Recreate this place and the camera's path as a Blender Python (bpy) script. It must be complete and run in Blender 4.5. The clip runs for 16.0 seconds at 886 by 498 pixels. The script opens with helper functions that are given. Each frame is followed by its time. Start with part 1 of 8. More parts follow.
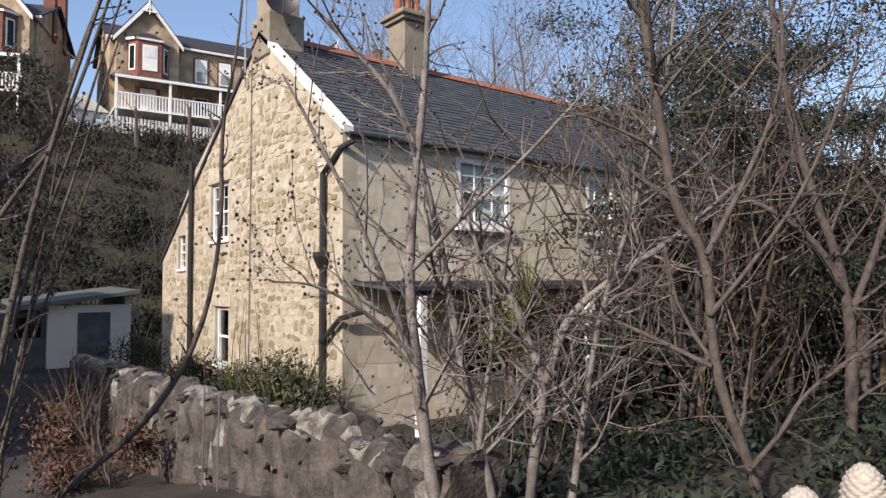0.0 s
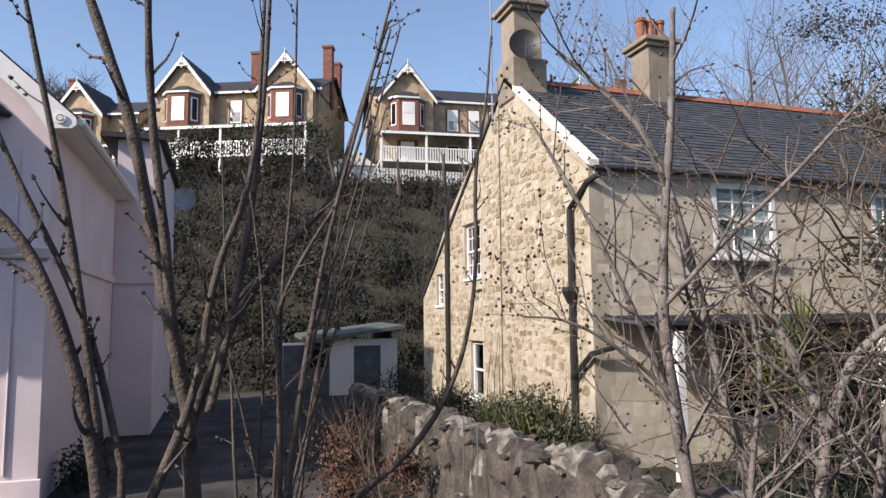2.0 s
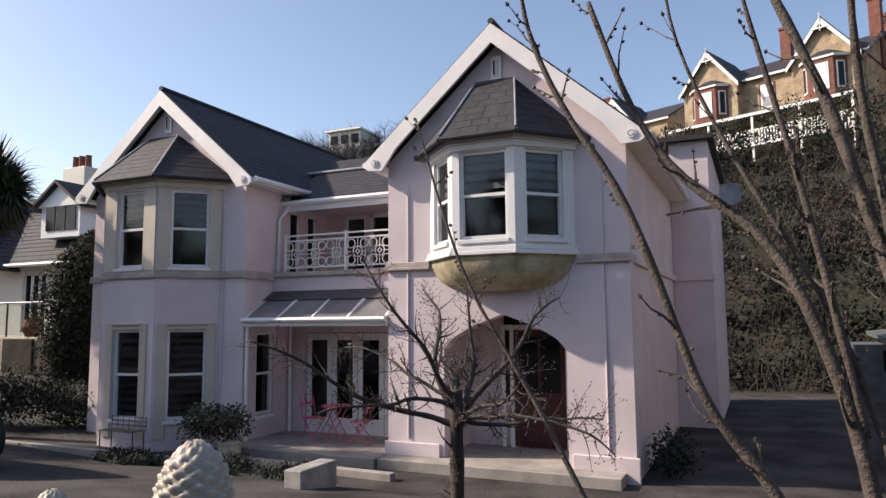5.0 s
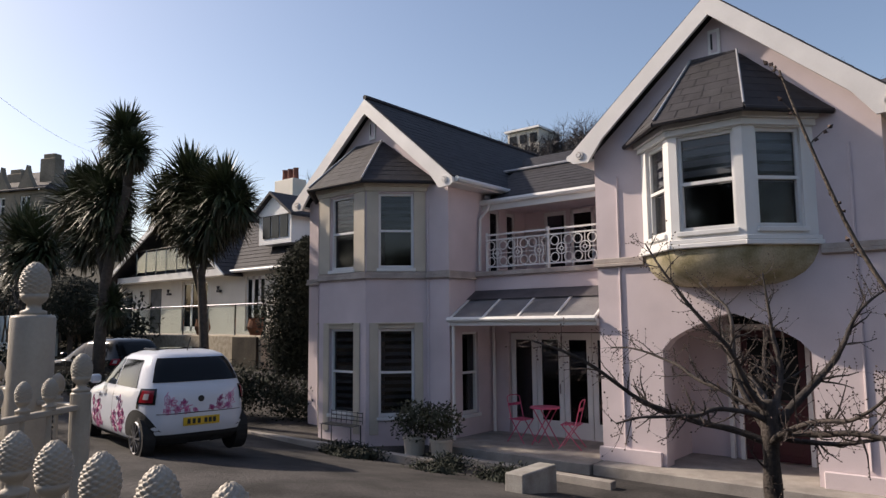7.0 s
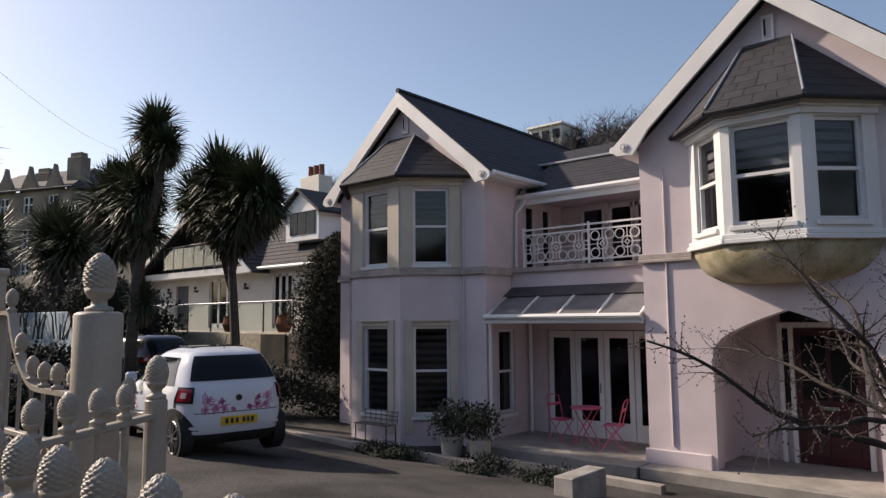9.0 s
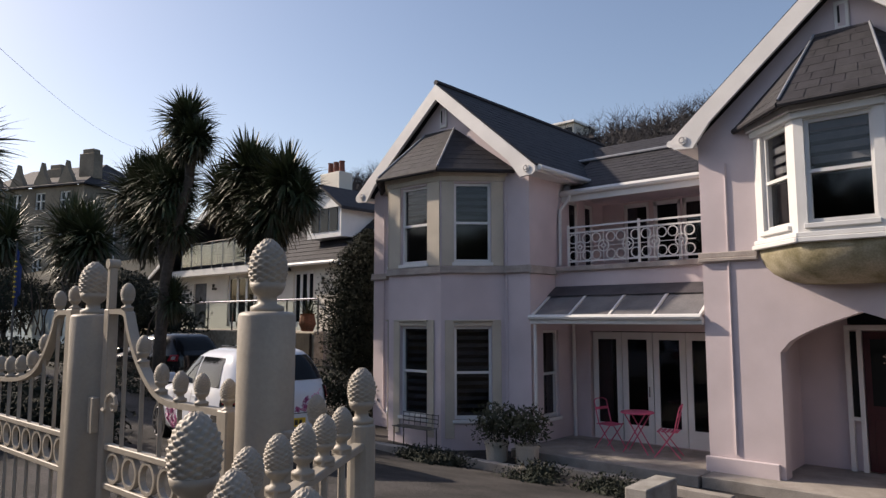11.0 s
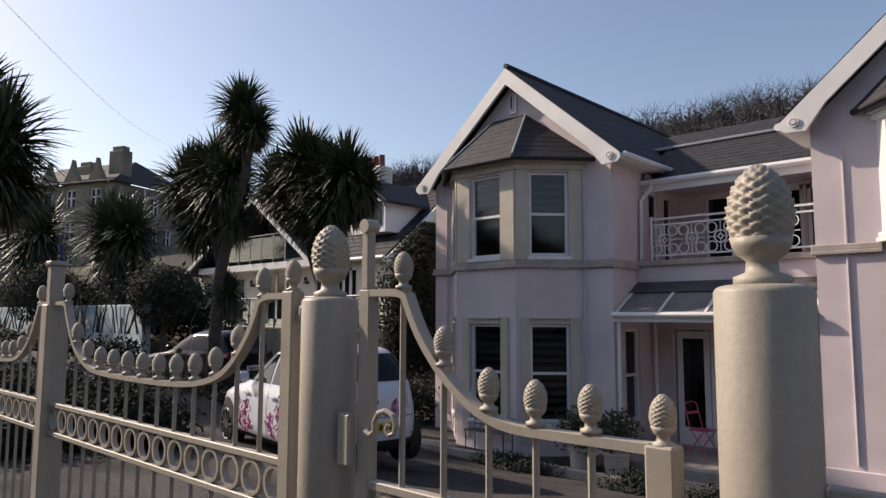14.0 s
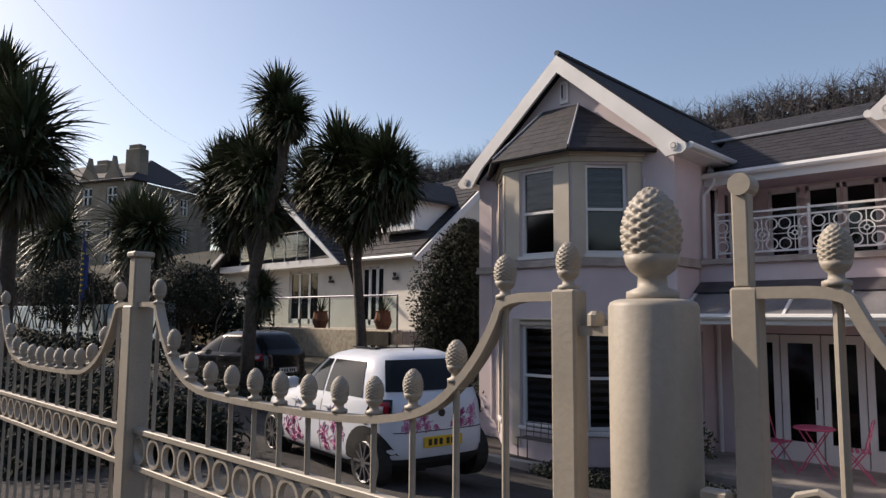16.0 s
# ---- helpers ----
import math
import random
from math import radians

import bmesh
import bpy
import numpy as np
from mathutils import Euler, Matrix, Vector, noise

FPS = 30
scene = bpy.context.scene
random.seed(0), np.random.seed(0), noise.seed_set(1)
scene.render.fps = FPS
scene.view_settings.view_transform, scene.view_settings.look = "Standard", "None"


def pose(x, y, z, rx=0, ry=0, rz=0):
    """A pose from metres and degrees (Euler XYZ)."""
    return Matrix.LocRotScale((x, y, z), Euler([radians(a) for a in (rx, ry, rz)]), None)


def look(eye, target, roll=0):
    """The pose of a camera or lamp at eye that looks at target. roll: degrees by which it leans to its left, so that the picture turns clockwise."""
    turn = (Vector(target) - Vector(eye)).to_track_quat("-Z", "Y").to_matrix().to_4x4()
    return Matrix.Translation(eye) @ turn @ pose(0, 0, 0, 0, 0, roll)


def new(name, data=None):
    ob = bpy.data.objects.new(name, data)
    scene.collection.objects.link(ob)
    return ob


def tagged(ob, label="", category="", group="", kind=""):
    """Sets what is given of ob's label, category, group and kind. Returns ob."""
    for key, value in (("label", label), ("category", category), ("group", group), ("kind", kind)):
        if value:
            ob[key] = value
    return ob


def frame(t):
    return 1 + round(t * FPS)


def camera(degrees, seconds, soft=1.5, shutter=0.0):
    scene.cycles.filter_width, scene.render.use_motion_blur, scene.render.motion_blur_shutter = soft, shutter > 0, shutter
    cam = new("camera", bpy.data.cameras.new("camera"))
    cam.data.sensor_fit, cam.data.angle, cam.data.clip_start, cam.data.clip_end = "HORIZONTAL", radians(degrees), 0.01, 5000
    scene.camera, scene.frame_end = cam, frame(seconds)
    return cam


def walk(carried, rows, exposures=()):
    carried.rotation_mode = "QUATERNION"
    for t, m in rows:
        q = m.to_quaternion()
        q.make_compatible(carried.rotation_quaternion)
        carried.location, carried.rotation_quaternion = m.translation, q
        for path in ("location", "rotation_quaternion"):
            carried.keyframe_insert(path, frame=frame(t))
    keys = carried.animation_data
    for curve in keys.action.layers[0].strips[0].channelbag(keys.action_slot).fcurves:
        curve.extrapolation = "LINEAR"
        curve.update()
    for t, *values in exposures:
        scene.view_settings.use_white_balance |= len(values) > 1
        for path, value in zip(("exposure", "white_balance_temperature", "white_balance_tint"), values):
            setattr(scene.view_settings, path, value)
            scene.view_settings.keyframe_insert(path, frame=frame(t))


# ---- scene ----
# ---------- camera ----------
cam = camera(65.4, 16.0, soft=1.4)
ROWS = [
    (0.000, 0.170, 0.620, 1.600, -38.238, 2.779, -0.297),
    (0.500, 0.165, 0.620, 1.600, -35.667, 3.857, -0.276),
    (1.000, 0.160, 0.600, 1.600, -30.418, 4.904, -0.492),
    (1.500, 0.150, 0.580, 1.600, -24.003, 5.563, -0.516),
    (2.000, 0.140, 0.570, 1.600, -17.819, 5.817, -0.599),
    (2.500, 0.130, 0.550, 1.600, -11.382, 5.891, -0.640),
    (3.000, 0.110, 0.530, 1.600, -3.431, 6.014, -0.745),
    (3.500, 0.070, 0.520, 1.600, 3.342, 6.041, -0.695),
    (4.000, -0.060, 0.490, 1.600, 11.700, 6.000, -0.630),
    (4.500, -0.230, 0.470, 1.600, 18.384, 5.936, -0.586),
    (5.000, -0.420, 0.470, 1.600, 24.427, 5.918, -0.501),
    (7.500, -1.154, 0.565, 1.591, 40.433, 5.970, -0.600),
    (8.000, -1.234, 0.575, 1.599, 40.761, 5.883, -0.600),
    (10.500, -2.190, 0.588, 1.597, 41.148, 5.798, -0.200),
    (11.000, -2.402, 0.484, 1.615, 41.373, 5.769, -0.100),
    (11.500, -2.578, 0.441, 1.598, 41.619, 5.738, -0.100),
    (12.000, -2.853, 0.480, 1.611, 41.764, 5.710, 0.100),
    (12.500, -3.071, 0.405, 1.593, 42.130, 5.734, 0.100),
    (13.000, -3.335, 0.369, 1.592, 42.270, 5.765, 0.200),
    (13.500, -3.501, 0.351, 1.565, 42.670, 5.756, 0.100),
    (14.000, -3.730, 0.392, 1.577, 42.940, 5.690, 0.200),
    (14.500, -4.019, 0.385, 1.575, 43.128, 5.733, 0.100),
    (15.000, -4.349, 0.416, 1.600, 43.530, 5.585, 0.200),
    (15.500, -4.537, 0.415, 1.590, 43.681, 5.641, 0.200),
    (16.000, -4.764, 0.447, 1.600, 43.819, 5.653, 0.400),
]
SHOW = [(0.0, 0.38, 6300, 14.5), (1.0, 0.42, 6300, 14.5), (2.5, 0.44, 6250, 14.5), (4.0, 0.42, 6450, 15.5), (5.0, 0.40, 6700, 16), (7.5, 0.06, 6900, 16), (11.0, 0.03, 6900, 16), (16.0, 0.04, 6900, 16)]
walk(cam, [(t, look((x, y, z), Vector((x, y, z)) + Vector((-math.sin(radians(a)) * math.cos(radians(p)), math.cos(radians(a)) * math.cos(radians(p)), math.sin(radians(p)))), r))
           for t, x, y, z, a, p, r in ROWS], SHOW)

# ---------- light ----------
TO_SUN = Vector((-0.80, -0.26, 0.57)).normalized()
world = bpy.data.worlds.new("sky")
scene.world = world
world.use_nodes = True
wn = world.node_tree
wn.nodes.clear()
sky = wn.nodes.new("ShaderNodeTexSky")
sky.sky_type, sky.sun_disc = "NISHITA", False
sky.sun_elevation = math.asin(TO_SUN.z)
sky.sun_rotation = math.atan2(TO_SUN.x, TO_SUN.y)
sky.air_density, sky.dust_density, sky.ozone_density = 1.0, 1.3, 1.0
bg = wn.nodes.new("ShaderNodeBackground")
bg.inputs["Strength"].default_value = 0.15
wo = wn.nodes.new("ShaderNodeOutputWorld")
wn.links.new(sky.outputs[0], bg.inputs[0])
wn.links.new(bg.outputs[0], wo.inputs[0])
sun = new("sun", bpy.data.lights.new("sun", "SUN"))
sun.data.energy, sun.data.angle, sun.data.color = 5.0, radians(1.0), (1.0, 0.9, 0.76)
sun.matrix_world = look(TO_SUN * 60, (0, 0, 0))


# ---------- materials ----------
def mat(name, col, rough=0.7, var=0.15, scale=3.0, fine=40.0, bump=0.15, metal=0.0, col2=None, per_object=0.0, island=0.0, detail=6.0):
    """Two scales of colour variation, fine relief, and optional change from piece to piece."""
    m = bpy.data.materials.new(name)
    m.use_nodes = True
    nt = m.node_tree
    p = nt.nodes["Principled BSDF"]
    p.inputs["Roughness"].default_value = rough
    p.inputs["Metallic"].default_value = metal
    tc = nt.nodes.new("ShaderNodeTexCoord")
    n1 = nt.nodes.new("ShaderNodeTexNoise")
    n1.inputs["Scale"].default_value, n1.inputs["Detail"].default_value = scale, detail
    n2 = nt.nodes.new("ShaderNodeTexNoise")
    n2.inputs["Scale"].default_value, n2.inputs["Detail"].default_value = fine, 4.0
    for n in (n1, n2):
        nt.links.new(tc.outputs["Object"], n.inputs["Vector"])
    ramp = nt.nodes.new("ShaderNodeValToRGB")
    c = Vector(col)
    d = Vector(col2) if col2 else c * (1 - 2.2 * var)
    ramp.color_ramp.elements[0].position, ramp.color_ramp.elements[0].color = 0.33, (*[max(0, v) for v in d], 1)
    ramp.color_ramp.elements[1].position, ramp.color_ramp.elements[1].color = 0.64, (*[min(1, v * (1 + 0.35 * var)) for v in c], 1)
    nt.links.new(n1.outputs["Fac"], ramp.inputs["Fac"])
    mix = nt.nodes.new("ShaderNodeMix")
    mix.data_type, mix.blend_type = "RGBA", "OVERLAY"
    mix.inputs["Factor"].default_value = min(1, var * 2.2)
    nt.links.new(ramp.outputs["Color"], mix.inputs["A"])
    nt.links.new(n2.outputs["Fac"], mix.inputs["B"])
    out = mix.outputs["Result"]
    if per_object or island:
        hs = nt.nodes.new("ShaderNodeHueSaturation")
        src = nt.nodes.new("ShaderNodeObjectInfo").outputs["Random"] if per_object else nt.nodes.new("ShaderNodeNewGeometry").outputs["Random Per Island"]
        k = per_object or island
        mr = nt.nodes.new("ShaderNodeMapRange")
        mr.inputs["To Min"].default_value, mr.inputs["To Max"].default_value = 1 - k, 1 + k
        nt.links.new(src, mr.inputs["Value"])
        nt.links.new(mr.outputs["Result"], hs.inputs["Value"])
        mr2 = nt.nodes.new("ShaderNodeMapRange")
        mr2.inputs["To Min"].default_value, mr2.inputs["To Max"].default_value = 1.25, 0.7
        nt.links.new(src, mr2.inputs["Value"])
        nt.links.new(mr2.outputs["Result"], hs.inputs["Saturation"])
        nt.links.new(out, hs.inputs["Color"])
        out = hs.outputs["Color"]
    nt.links.new(out, p.inputs["Base Color"])
    if bump:
        b = nt.nodes.new("ShaderNodeBump")
        b.inputs["Strength"].default_value, b.inputs["Distance"].default_value = bump, 0.02
        nt.links.new(n2.outputs["Fac"], b.inputs["Height"])
        nt.links.new(b.outputs["Normal"], p.inputs["Normal"])
    return m


def glass_mat(name, tint, gloss=0.06):
    """Thin window glass: tinted see-through with a Fresnel gloss."""
    m = bpy.data.materials.new(name)
    m.use_nodes = True
    nt = m.node_tree
    nt.nodes.clear()
    o = nt.nodes.new("ShaderNodeOutputMaterial")
    mx = nt.nodes.new("ShaderNodeMixShader")
    lw = nt.nodes.new("ShaderNodeLayerWeight")
    lw.inputs["Blend"].default_value = 0.5
    pw = nt.nodes.new("ShaderNodeMath")
    pw.operation = "POWER"
    pw.inputs[1].default_value = 4.0
    fr = nt.nodes.new("ShaderNodeMath")
    fr.operation = "MULTIPLY_ADD"
    fr.inputs[1].default_value, fr.inputs[2].default_value = 0.8, 0.045
    nt.links.new(lw.outputs["Facing"], pw.inputs[0])
    nt.links.new(pw.outputs[0], fr.inputs[0])
    tr = nt.nodes.new("ShaderNodeBsdfTransparent")
    tr.inputs["Color"].default_value = (*tint, 1)
    gl = nt.nodes.new("ShaderNodeBsdfGlossy")
    gl.inputs["Roughness"].default_value = gloss
    nt.links.new(fr.outputs[0], mx.inputs[0])
    nt.links.new(tr.outputs[0], mx.inputs[1])
    nt.links.new(gl.outputs[0], mx.inputs[2])
    nt.links.new(mx.outputs[0], o.inputs[0])
    return m


PINK = mat("pink_render", (0.655, 0.563, 0.578), 0.85, 0.05, 1.2, 90, 0.08)
STONEPAINT = mat("cream_dressing", (0.56, 0.50, 0.41), 0.8, 0.06, 2.0, 60, 0.08)
# mottled pink-brown, darker than the wall render
MOULDING = mat("pink_brown_moulding", (0.44, 0.385, 0.35), 0.85, 0.12, 3.0, 60, 0.15, col2=(0.33, 0.28, 0.25))
CORBELSTONE = mat("stained_corbel_stone", (0.47, 0.41, 0.29), 0.9, 0.2, 3.0, 40, 0.3, col2=(0.25, 0.22, 0.12))
CONCRETE = mat("pale_concrete", (0.36, 0.345, 0.32), 0.9, 0.15, 4.0, 60, 0.3, col2=(0.25, 0.235, 0.21))
OLIVE = mat("olive_leaf", (0.044, 0.048, 0.017), 0.6, 0.2, 3, 30, 0.1, island=0.5)
SKIRT = mat("dead_palm_leaf", (0.085, 0.072, 0.036), 0.8, 0.2, 3, 30, 0.1, island=0.4)
HILLTWIG = mat("hill_twig", (0.040, 0.031, 0.025), 0.9, 0.2, 8, 60, 0.2, island=0.35)
LEAF_HILL = mat("scrub_leaf", (0.018, 0.021, 0.011), 0.9, 0.2, 3, 30, 0.1, island=0.5)
ALLOY = mat("dark_alloy", (0.16, 0.16, 0.17), 0.45, 0.03, 5, 40, 0.0, metal=0.6)
DECAL_B = mat("rose_decal", (0.60, 0.16, 0.34), 0.5, 0.1, 6, 60, 0.0)
WHITE = mat("white_paint", (0.76, 0.755, 0.74), 0.45, 0.03, 2.0, 60, 0.03)
IVORY = mat("ivory_gate_paint", (0.375, 0.335, 0.278), 0.52, 0.05, 6.0, 70, 0.06)
BARGE = mat("barge_paint", (0.80, 0.77, 0.74), 0.5, 0.05, 1.5, 50, 0.05)
SLATE = mat("slate", (0.030, 0.028, 0.034), 0.75, 0.16, 5.0, 60, 0.2, island=0.13)
SLATE_C = mat("cottage_slate", (0.062, 0.066, 0.074), 0.62, 0.2, 4.0, 60, 0.25, island=0.16, col2=(0.042, 0.046, 0.05))
DARKLEAD = mat("weathered_lead", (0.075, 0.068, 0.075), 0.6, 0.15, 4, 50, 0.15)
LIMESTONE = mat("pale_front_stone", (0.56, 0.50, 0.40), 0.9, 0.16, 5, 60, 0.5, island=0.13, col2=(0.44, 0.385, 0.30))
DECAL = mat("mauve_decal", (0.42, 0.07, 0.22), 0.5, 0.1, 6, 60, 0.0)
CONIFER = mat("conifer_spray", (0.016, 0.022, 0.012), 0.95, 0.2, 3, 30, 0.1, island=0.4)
LEAD = mat("lead", (0.32, 0.33, 0.36), 0.5, 0.1, 4, 50, 0.1, metal=0.3)
GLASS = glass_mat("window_glass", (0.52, 0.53, 0.55))
CLEARGLASS = glass_mat("clear_glass", (0.85, 0.9, 0.9))
FROSTED = mat("frosted_canopy_glass", (0.20, 0.195, 0.20), 0.25, 0.12, 2, 40, 0.02)
# near-black colour supplies the darkness of unlit rooms
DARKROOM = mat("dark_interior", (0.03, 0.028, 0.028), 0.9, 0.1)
BLIND_D = mat("grey_zebra_blind", (0.30, 0.305, 0.32), 0.7, 0.1)
BLIND_L = mat("pale_blind", (0.68, 0.68, 0.69), 0.8, 0.05)
DOORRED = mat("dark_red_door", (0.05, 0.007, 0.012), 0.4, 0.1, 4, 60, 0.05)
PINKMETAL = mat("pink_metal", (0.62, 0.10, 0.20), 0.45, 0.08, 6, 60, 0.05)
BLACKIRON = mat("black_iron", (0.02, 0.02, 0.02), 0.5, 0.1, 8, 60, 0.1)
RUBBLE = mat("rubble_stone", (0.37, 0.31, 0.22), 0.9, 0.25, 7, 60, 0.6, per_object=0.38, col2=(0.27, 0.22, 0.145))
RUBBLE_J = mat("rubble_stone_joined", (0.37, 0.31, 0.22), 0.9, 0.25, 7, 60, 0.6, island=0.38, col2=(0.27, 0.22, 0.145))
FRONTPOINT = mat("pale_pointing", (0.54, 0.485, 0.39), 0.95, 0.14, 3, 60, 0.4, col2=(0.43, 0.38, 0.30))
# bark greyed so the colour itself carries the haze of distance
RIDGEWOOD = mat("hazed_bare_wood", (0.058, 0.054, 0.060), 0.9, 0.2, 0.2, 3, 0.1, island=0.3)
MORTAR = mat("lime_mortar", (0.41, 0.365, 0.285), 0.95, 0.16, 3, 60, 0.4, col2=(0.32, 0.28, 0.21))
FLINT = mat("weathered_wall_rock", (0.088, 0.074, 0.063), 0.92, 0.35, 4.5, 30, 0.9, per_object=0.2, col2=(0.028, 0.024, 0.021), detail=10)
FLINTBED = mat("weathered_wall_bed", (0.14, 0.12, 0.10), 0.95, 0.3, 3, 30, 0.8)
LICHEN = mat("pale_lichen_rock", (0.23, 0.21, 0.18), 0.95, 0.35, 7, 40, 0.8, col2=(0.07, 0.06, 0.05), detail=9)
GRAVEL = mat("drive_gravel", (0.055, 0.050, 0.048), 0.95, 0.4, 1.0, 24, 1.0)
TARMAC = mat("tarmac", (0.042, 0.042, 0.043), 0.9, 0.2, 2, 150, 0.5)
SOIL = mat("garden_soil", (0.040, 0.032, 0.022), 0.95, 0.3, 1.5, 25, 0.8)
HILLSIDE = mat("scrub_ground", (0.032, 0.028, 0.017), 0.95, 0.35, 0.35, 4, 0.8, col2=(0.018, 0.020, 0.011))
PALEPAVE = mat("pale_paving", (0.34, 0.31, 0.28), 0.8, 0.14, 3, 60, 0.15)
BARK = mat("grey_bark", (0.085, 0.068, 0.056), 0.85, 0.3, 12, 90, 0.5, col2=(0.055, 0.043, 0.034))
BARK_DARK = mat("dark_bark", (0.06, 0.048, 0.042), 0.85, 0.3, 12, 90, 0.4)
BARK_PALE = mat("fig_bark", (0.185, 0.163, 0.148), 0.85, 0.3, 9, 80, 0.5, col2=(0.085, 0.072, 0.064))
BUD = mat("bud", (0.075, 0.045, 0.038), 0.7, 0.2)
LEAF = mat("evergreen_leaf", (0.055, 0.075, 0.03), 0.55, 0.2, 3, 30, 0.1, island=0.5)
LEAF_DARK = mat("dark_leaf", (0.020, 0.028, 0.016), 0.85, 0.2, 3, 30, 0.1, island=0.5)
LEAF_BROWN = mat("dead_leaf", (0.095, 0.044, 0.022), 0.85, 0.2, 3, 30, 0.1, island=0.5)
GRASSY = mat("strap_leaf", (0.12, 0.14, 0.04), 0.6, 0.2, 3, 30, 0.1, island=0.45)
PALMLEAF = mat("palm_leaf", (0.058, 0.078, 0.034), 0.5, 0.2, 3, 30, 0.1, island=0.5)
TWIG = mat("twig", (0.12, 0.088, 0.065), 0.85, 0.2, 8, 60, 0.2, island=0.35)
VILLASTONE = mat("villa_stone", (0.40, 0.31, 0.21), 0.9, 0.2, 1.6, 12, 0.4, col2=(0.24, 0.18, 0.12))
VILLARED = mat("villa_brick", (0.19, 0.075, 0.055), 0.9, 0.15, 3, 25, 0.2)
HOTELWALL = mat("grey_stone", (0.26, 0.22, 0.17), 0.9, 0.15, 0.5, 6, 0.3)
CREAMWALL = mat("cream_render", (0.72, 0.68, 0.60), 0.85, 0.05, 1, 60, 0.08)
TERRACOTTA = mat("terracotta", (0.30, 0.11, 0.06), 0.8, 0.15, 6, 50, 0.2)
CARWHITE = mat("white_car_paint", (0.64, 0.67, 0.73), 0.2, 0.02, 2, 30, 0.0)
CARBLACK = mat("black_car_paint", (0.012, 0.013, 0.015), 0.15, 0.02, 2, 30, 0.0)
CARGLASS = mat("car_glass", (0.012, 0.014, 0.016), 0.06, 0.02, 2, 30, 0.0)
CARGLASS.node_tree.nodes["Principled BSDF"].inputs["Specular IOR Level"].default_value = 0.22
TYRE = mat("tyre", (0.018, 0.018, 0.018), 0.85, 0.1, 10, 80, 0.2)
CHROME = mat("bright_metal", (0.6, 0.6, 0.62), 0.25, 0.03, 5, 40, 0.0, metal=1.0)
LAMPCLEAR = mat("clear_lens", (0.55, 0.50, 0.50), 0.15, 0.05, 5, 40, 0.0)
REDLAMP = mat("red_lens", (0.28, 0.01, 0.02), 0.15, 0.05, 5, 40, 0.0)
YELLOWPLATE = mat("yellow_plate", (0.72, 0.46, 0.03), 0.4, 0.05, 5, 40, 0.0)
BLUEFLAG = mat("blue_cloth", (0.02, 0.05, 0.22), 0.8, 0.1)
YELLOW = mat("yellow_cloth", (0.7, 0.55, 0.05), 0.8, 0.1)
BLUEWALL = mat("pale_blue_wall", (0.42, 0.52, 0.56), 0.85, 0.06, 1, 40, 0.1)
GREENROOF = mat("verandah_roof", (0.10, 0.115, 0.10), 0.6, 0.1, 2, 30, 0.1)
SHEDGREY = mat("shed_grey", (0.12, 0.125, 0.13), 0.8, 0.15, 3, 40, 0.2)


# ---------- mesh helpers ----------
def put(name, bm, m, parent=None, label="", smooth=False):
    me = bpy.data.meshes.new(name)
    bmesh.ops.recalc_face_normals(bm, faces=bm.faces[:])
    if smooth:
        for f in bm.faces:
            f.smooth = True
    bm.to_mesh(me)
    bm.free()
    for k in (m if isinstance(m, (list, tuple)) else [m]):
        me.materials.append(k)
    ob = new(name, me)
    if parent:
        ob.parent = parent
    return tagged(ob, label) if label else ob


part = put


def thing(name, label, category, group="", at=None, kind=""):
    ob = new(name)
    ob.empty_display_size = 0.1
    if at is not None:
        ob.matrix_basis = at
    return tagged(ob, label, category, group, kind)


def BM():
    return bmesh.new()


def box(bm, x0, y0, z0, x1, y1, z1, bev=0.0, m=None):
    v = [bm.verts.new(p) for p in ((x0, y0, z0), (x1, y0, z0), (x1, y1, z0), (x0, y1, z0), (x0, y0, z1), (x1, y0, z1), (x1, y1, z1), (x0, y1, z1))]
    fs = [bm.faces.new([v[i] for i in q]) for q in ((0, 3, 2, 1), (4, 5, 6, 7), (0, 1, 5, 4), (1, 2, 6, 5), (2, 3, 7, 6), (3, 0, 4, 7))]
    if m is not None:
        bmesh.ops.transform(bm, matrix=m, verts=v)
    if bev:
        es = list({e for f in fs for e in f.edges})
        bmesh.ops.bevel(bm, geom=es, offset=bev, segments=1, affect="EDGES")
    return bm


def prism(bm, pts, vec):
    """A flat polygon swept along vec."""
    vec = Vector(vec)
    a = [bm.verts.new(p) for p in pts]
    b = [bm.verts.new(Vector(p) + vec) for p in pts]
    n = len(a)
    bm.faces.new(a)
    bm.faces.new(b[::-1])
    for i in range(n):
        bm.faces.new((a[i], b[i], b[(i + 1) % n], a[(i + 1) % n]))
    return bm


def tube(bm, pts, radii, n=6, cap=True):
    """A round tapered limb along a polyline."""
    pts = [Vector(p) for p in pts]
    rings = []
    side = None
    for i, p in enumerate(pts):
        d = (pts[min(i + 1, len(pts) - 1)] - pts[max(i - 1, 0)])
        d = d.normalized() if d.length > 1e-6 else Vector((0, 0, 1))
        if side is None:
            side = d.orthogonal().normalized()
        side = (side - d * side.dot(d))
        side = side.normalized() if side.length > 1e-5 else d.orthogonal().normalized()
        up = d.cross(side)
        r = radii[i] if isinstance(radii, (list, tuple)) else radii
        rings.append([bm.verts.new(p + (side * math.cos(2 * math.pi * k / n) + up * math.sin(2 * math.pi * k / n)) * r) for k in range(n)])
    for a, b in zip(rings, rings[1:]):
        for k in range(n):
            bm.faces.new((a[k], a[(k + 1) % n], b[(k + 1) % n], b[k]))
    if cap:
        bm.faces.new(rings[0][::-1])
        bm.faces.new(rings[-1])
    return bm


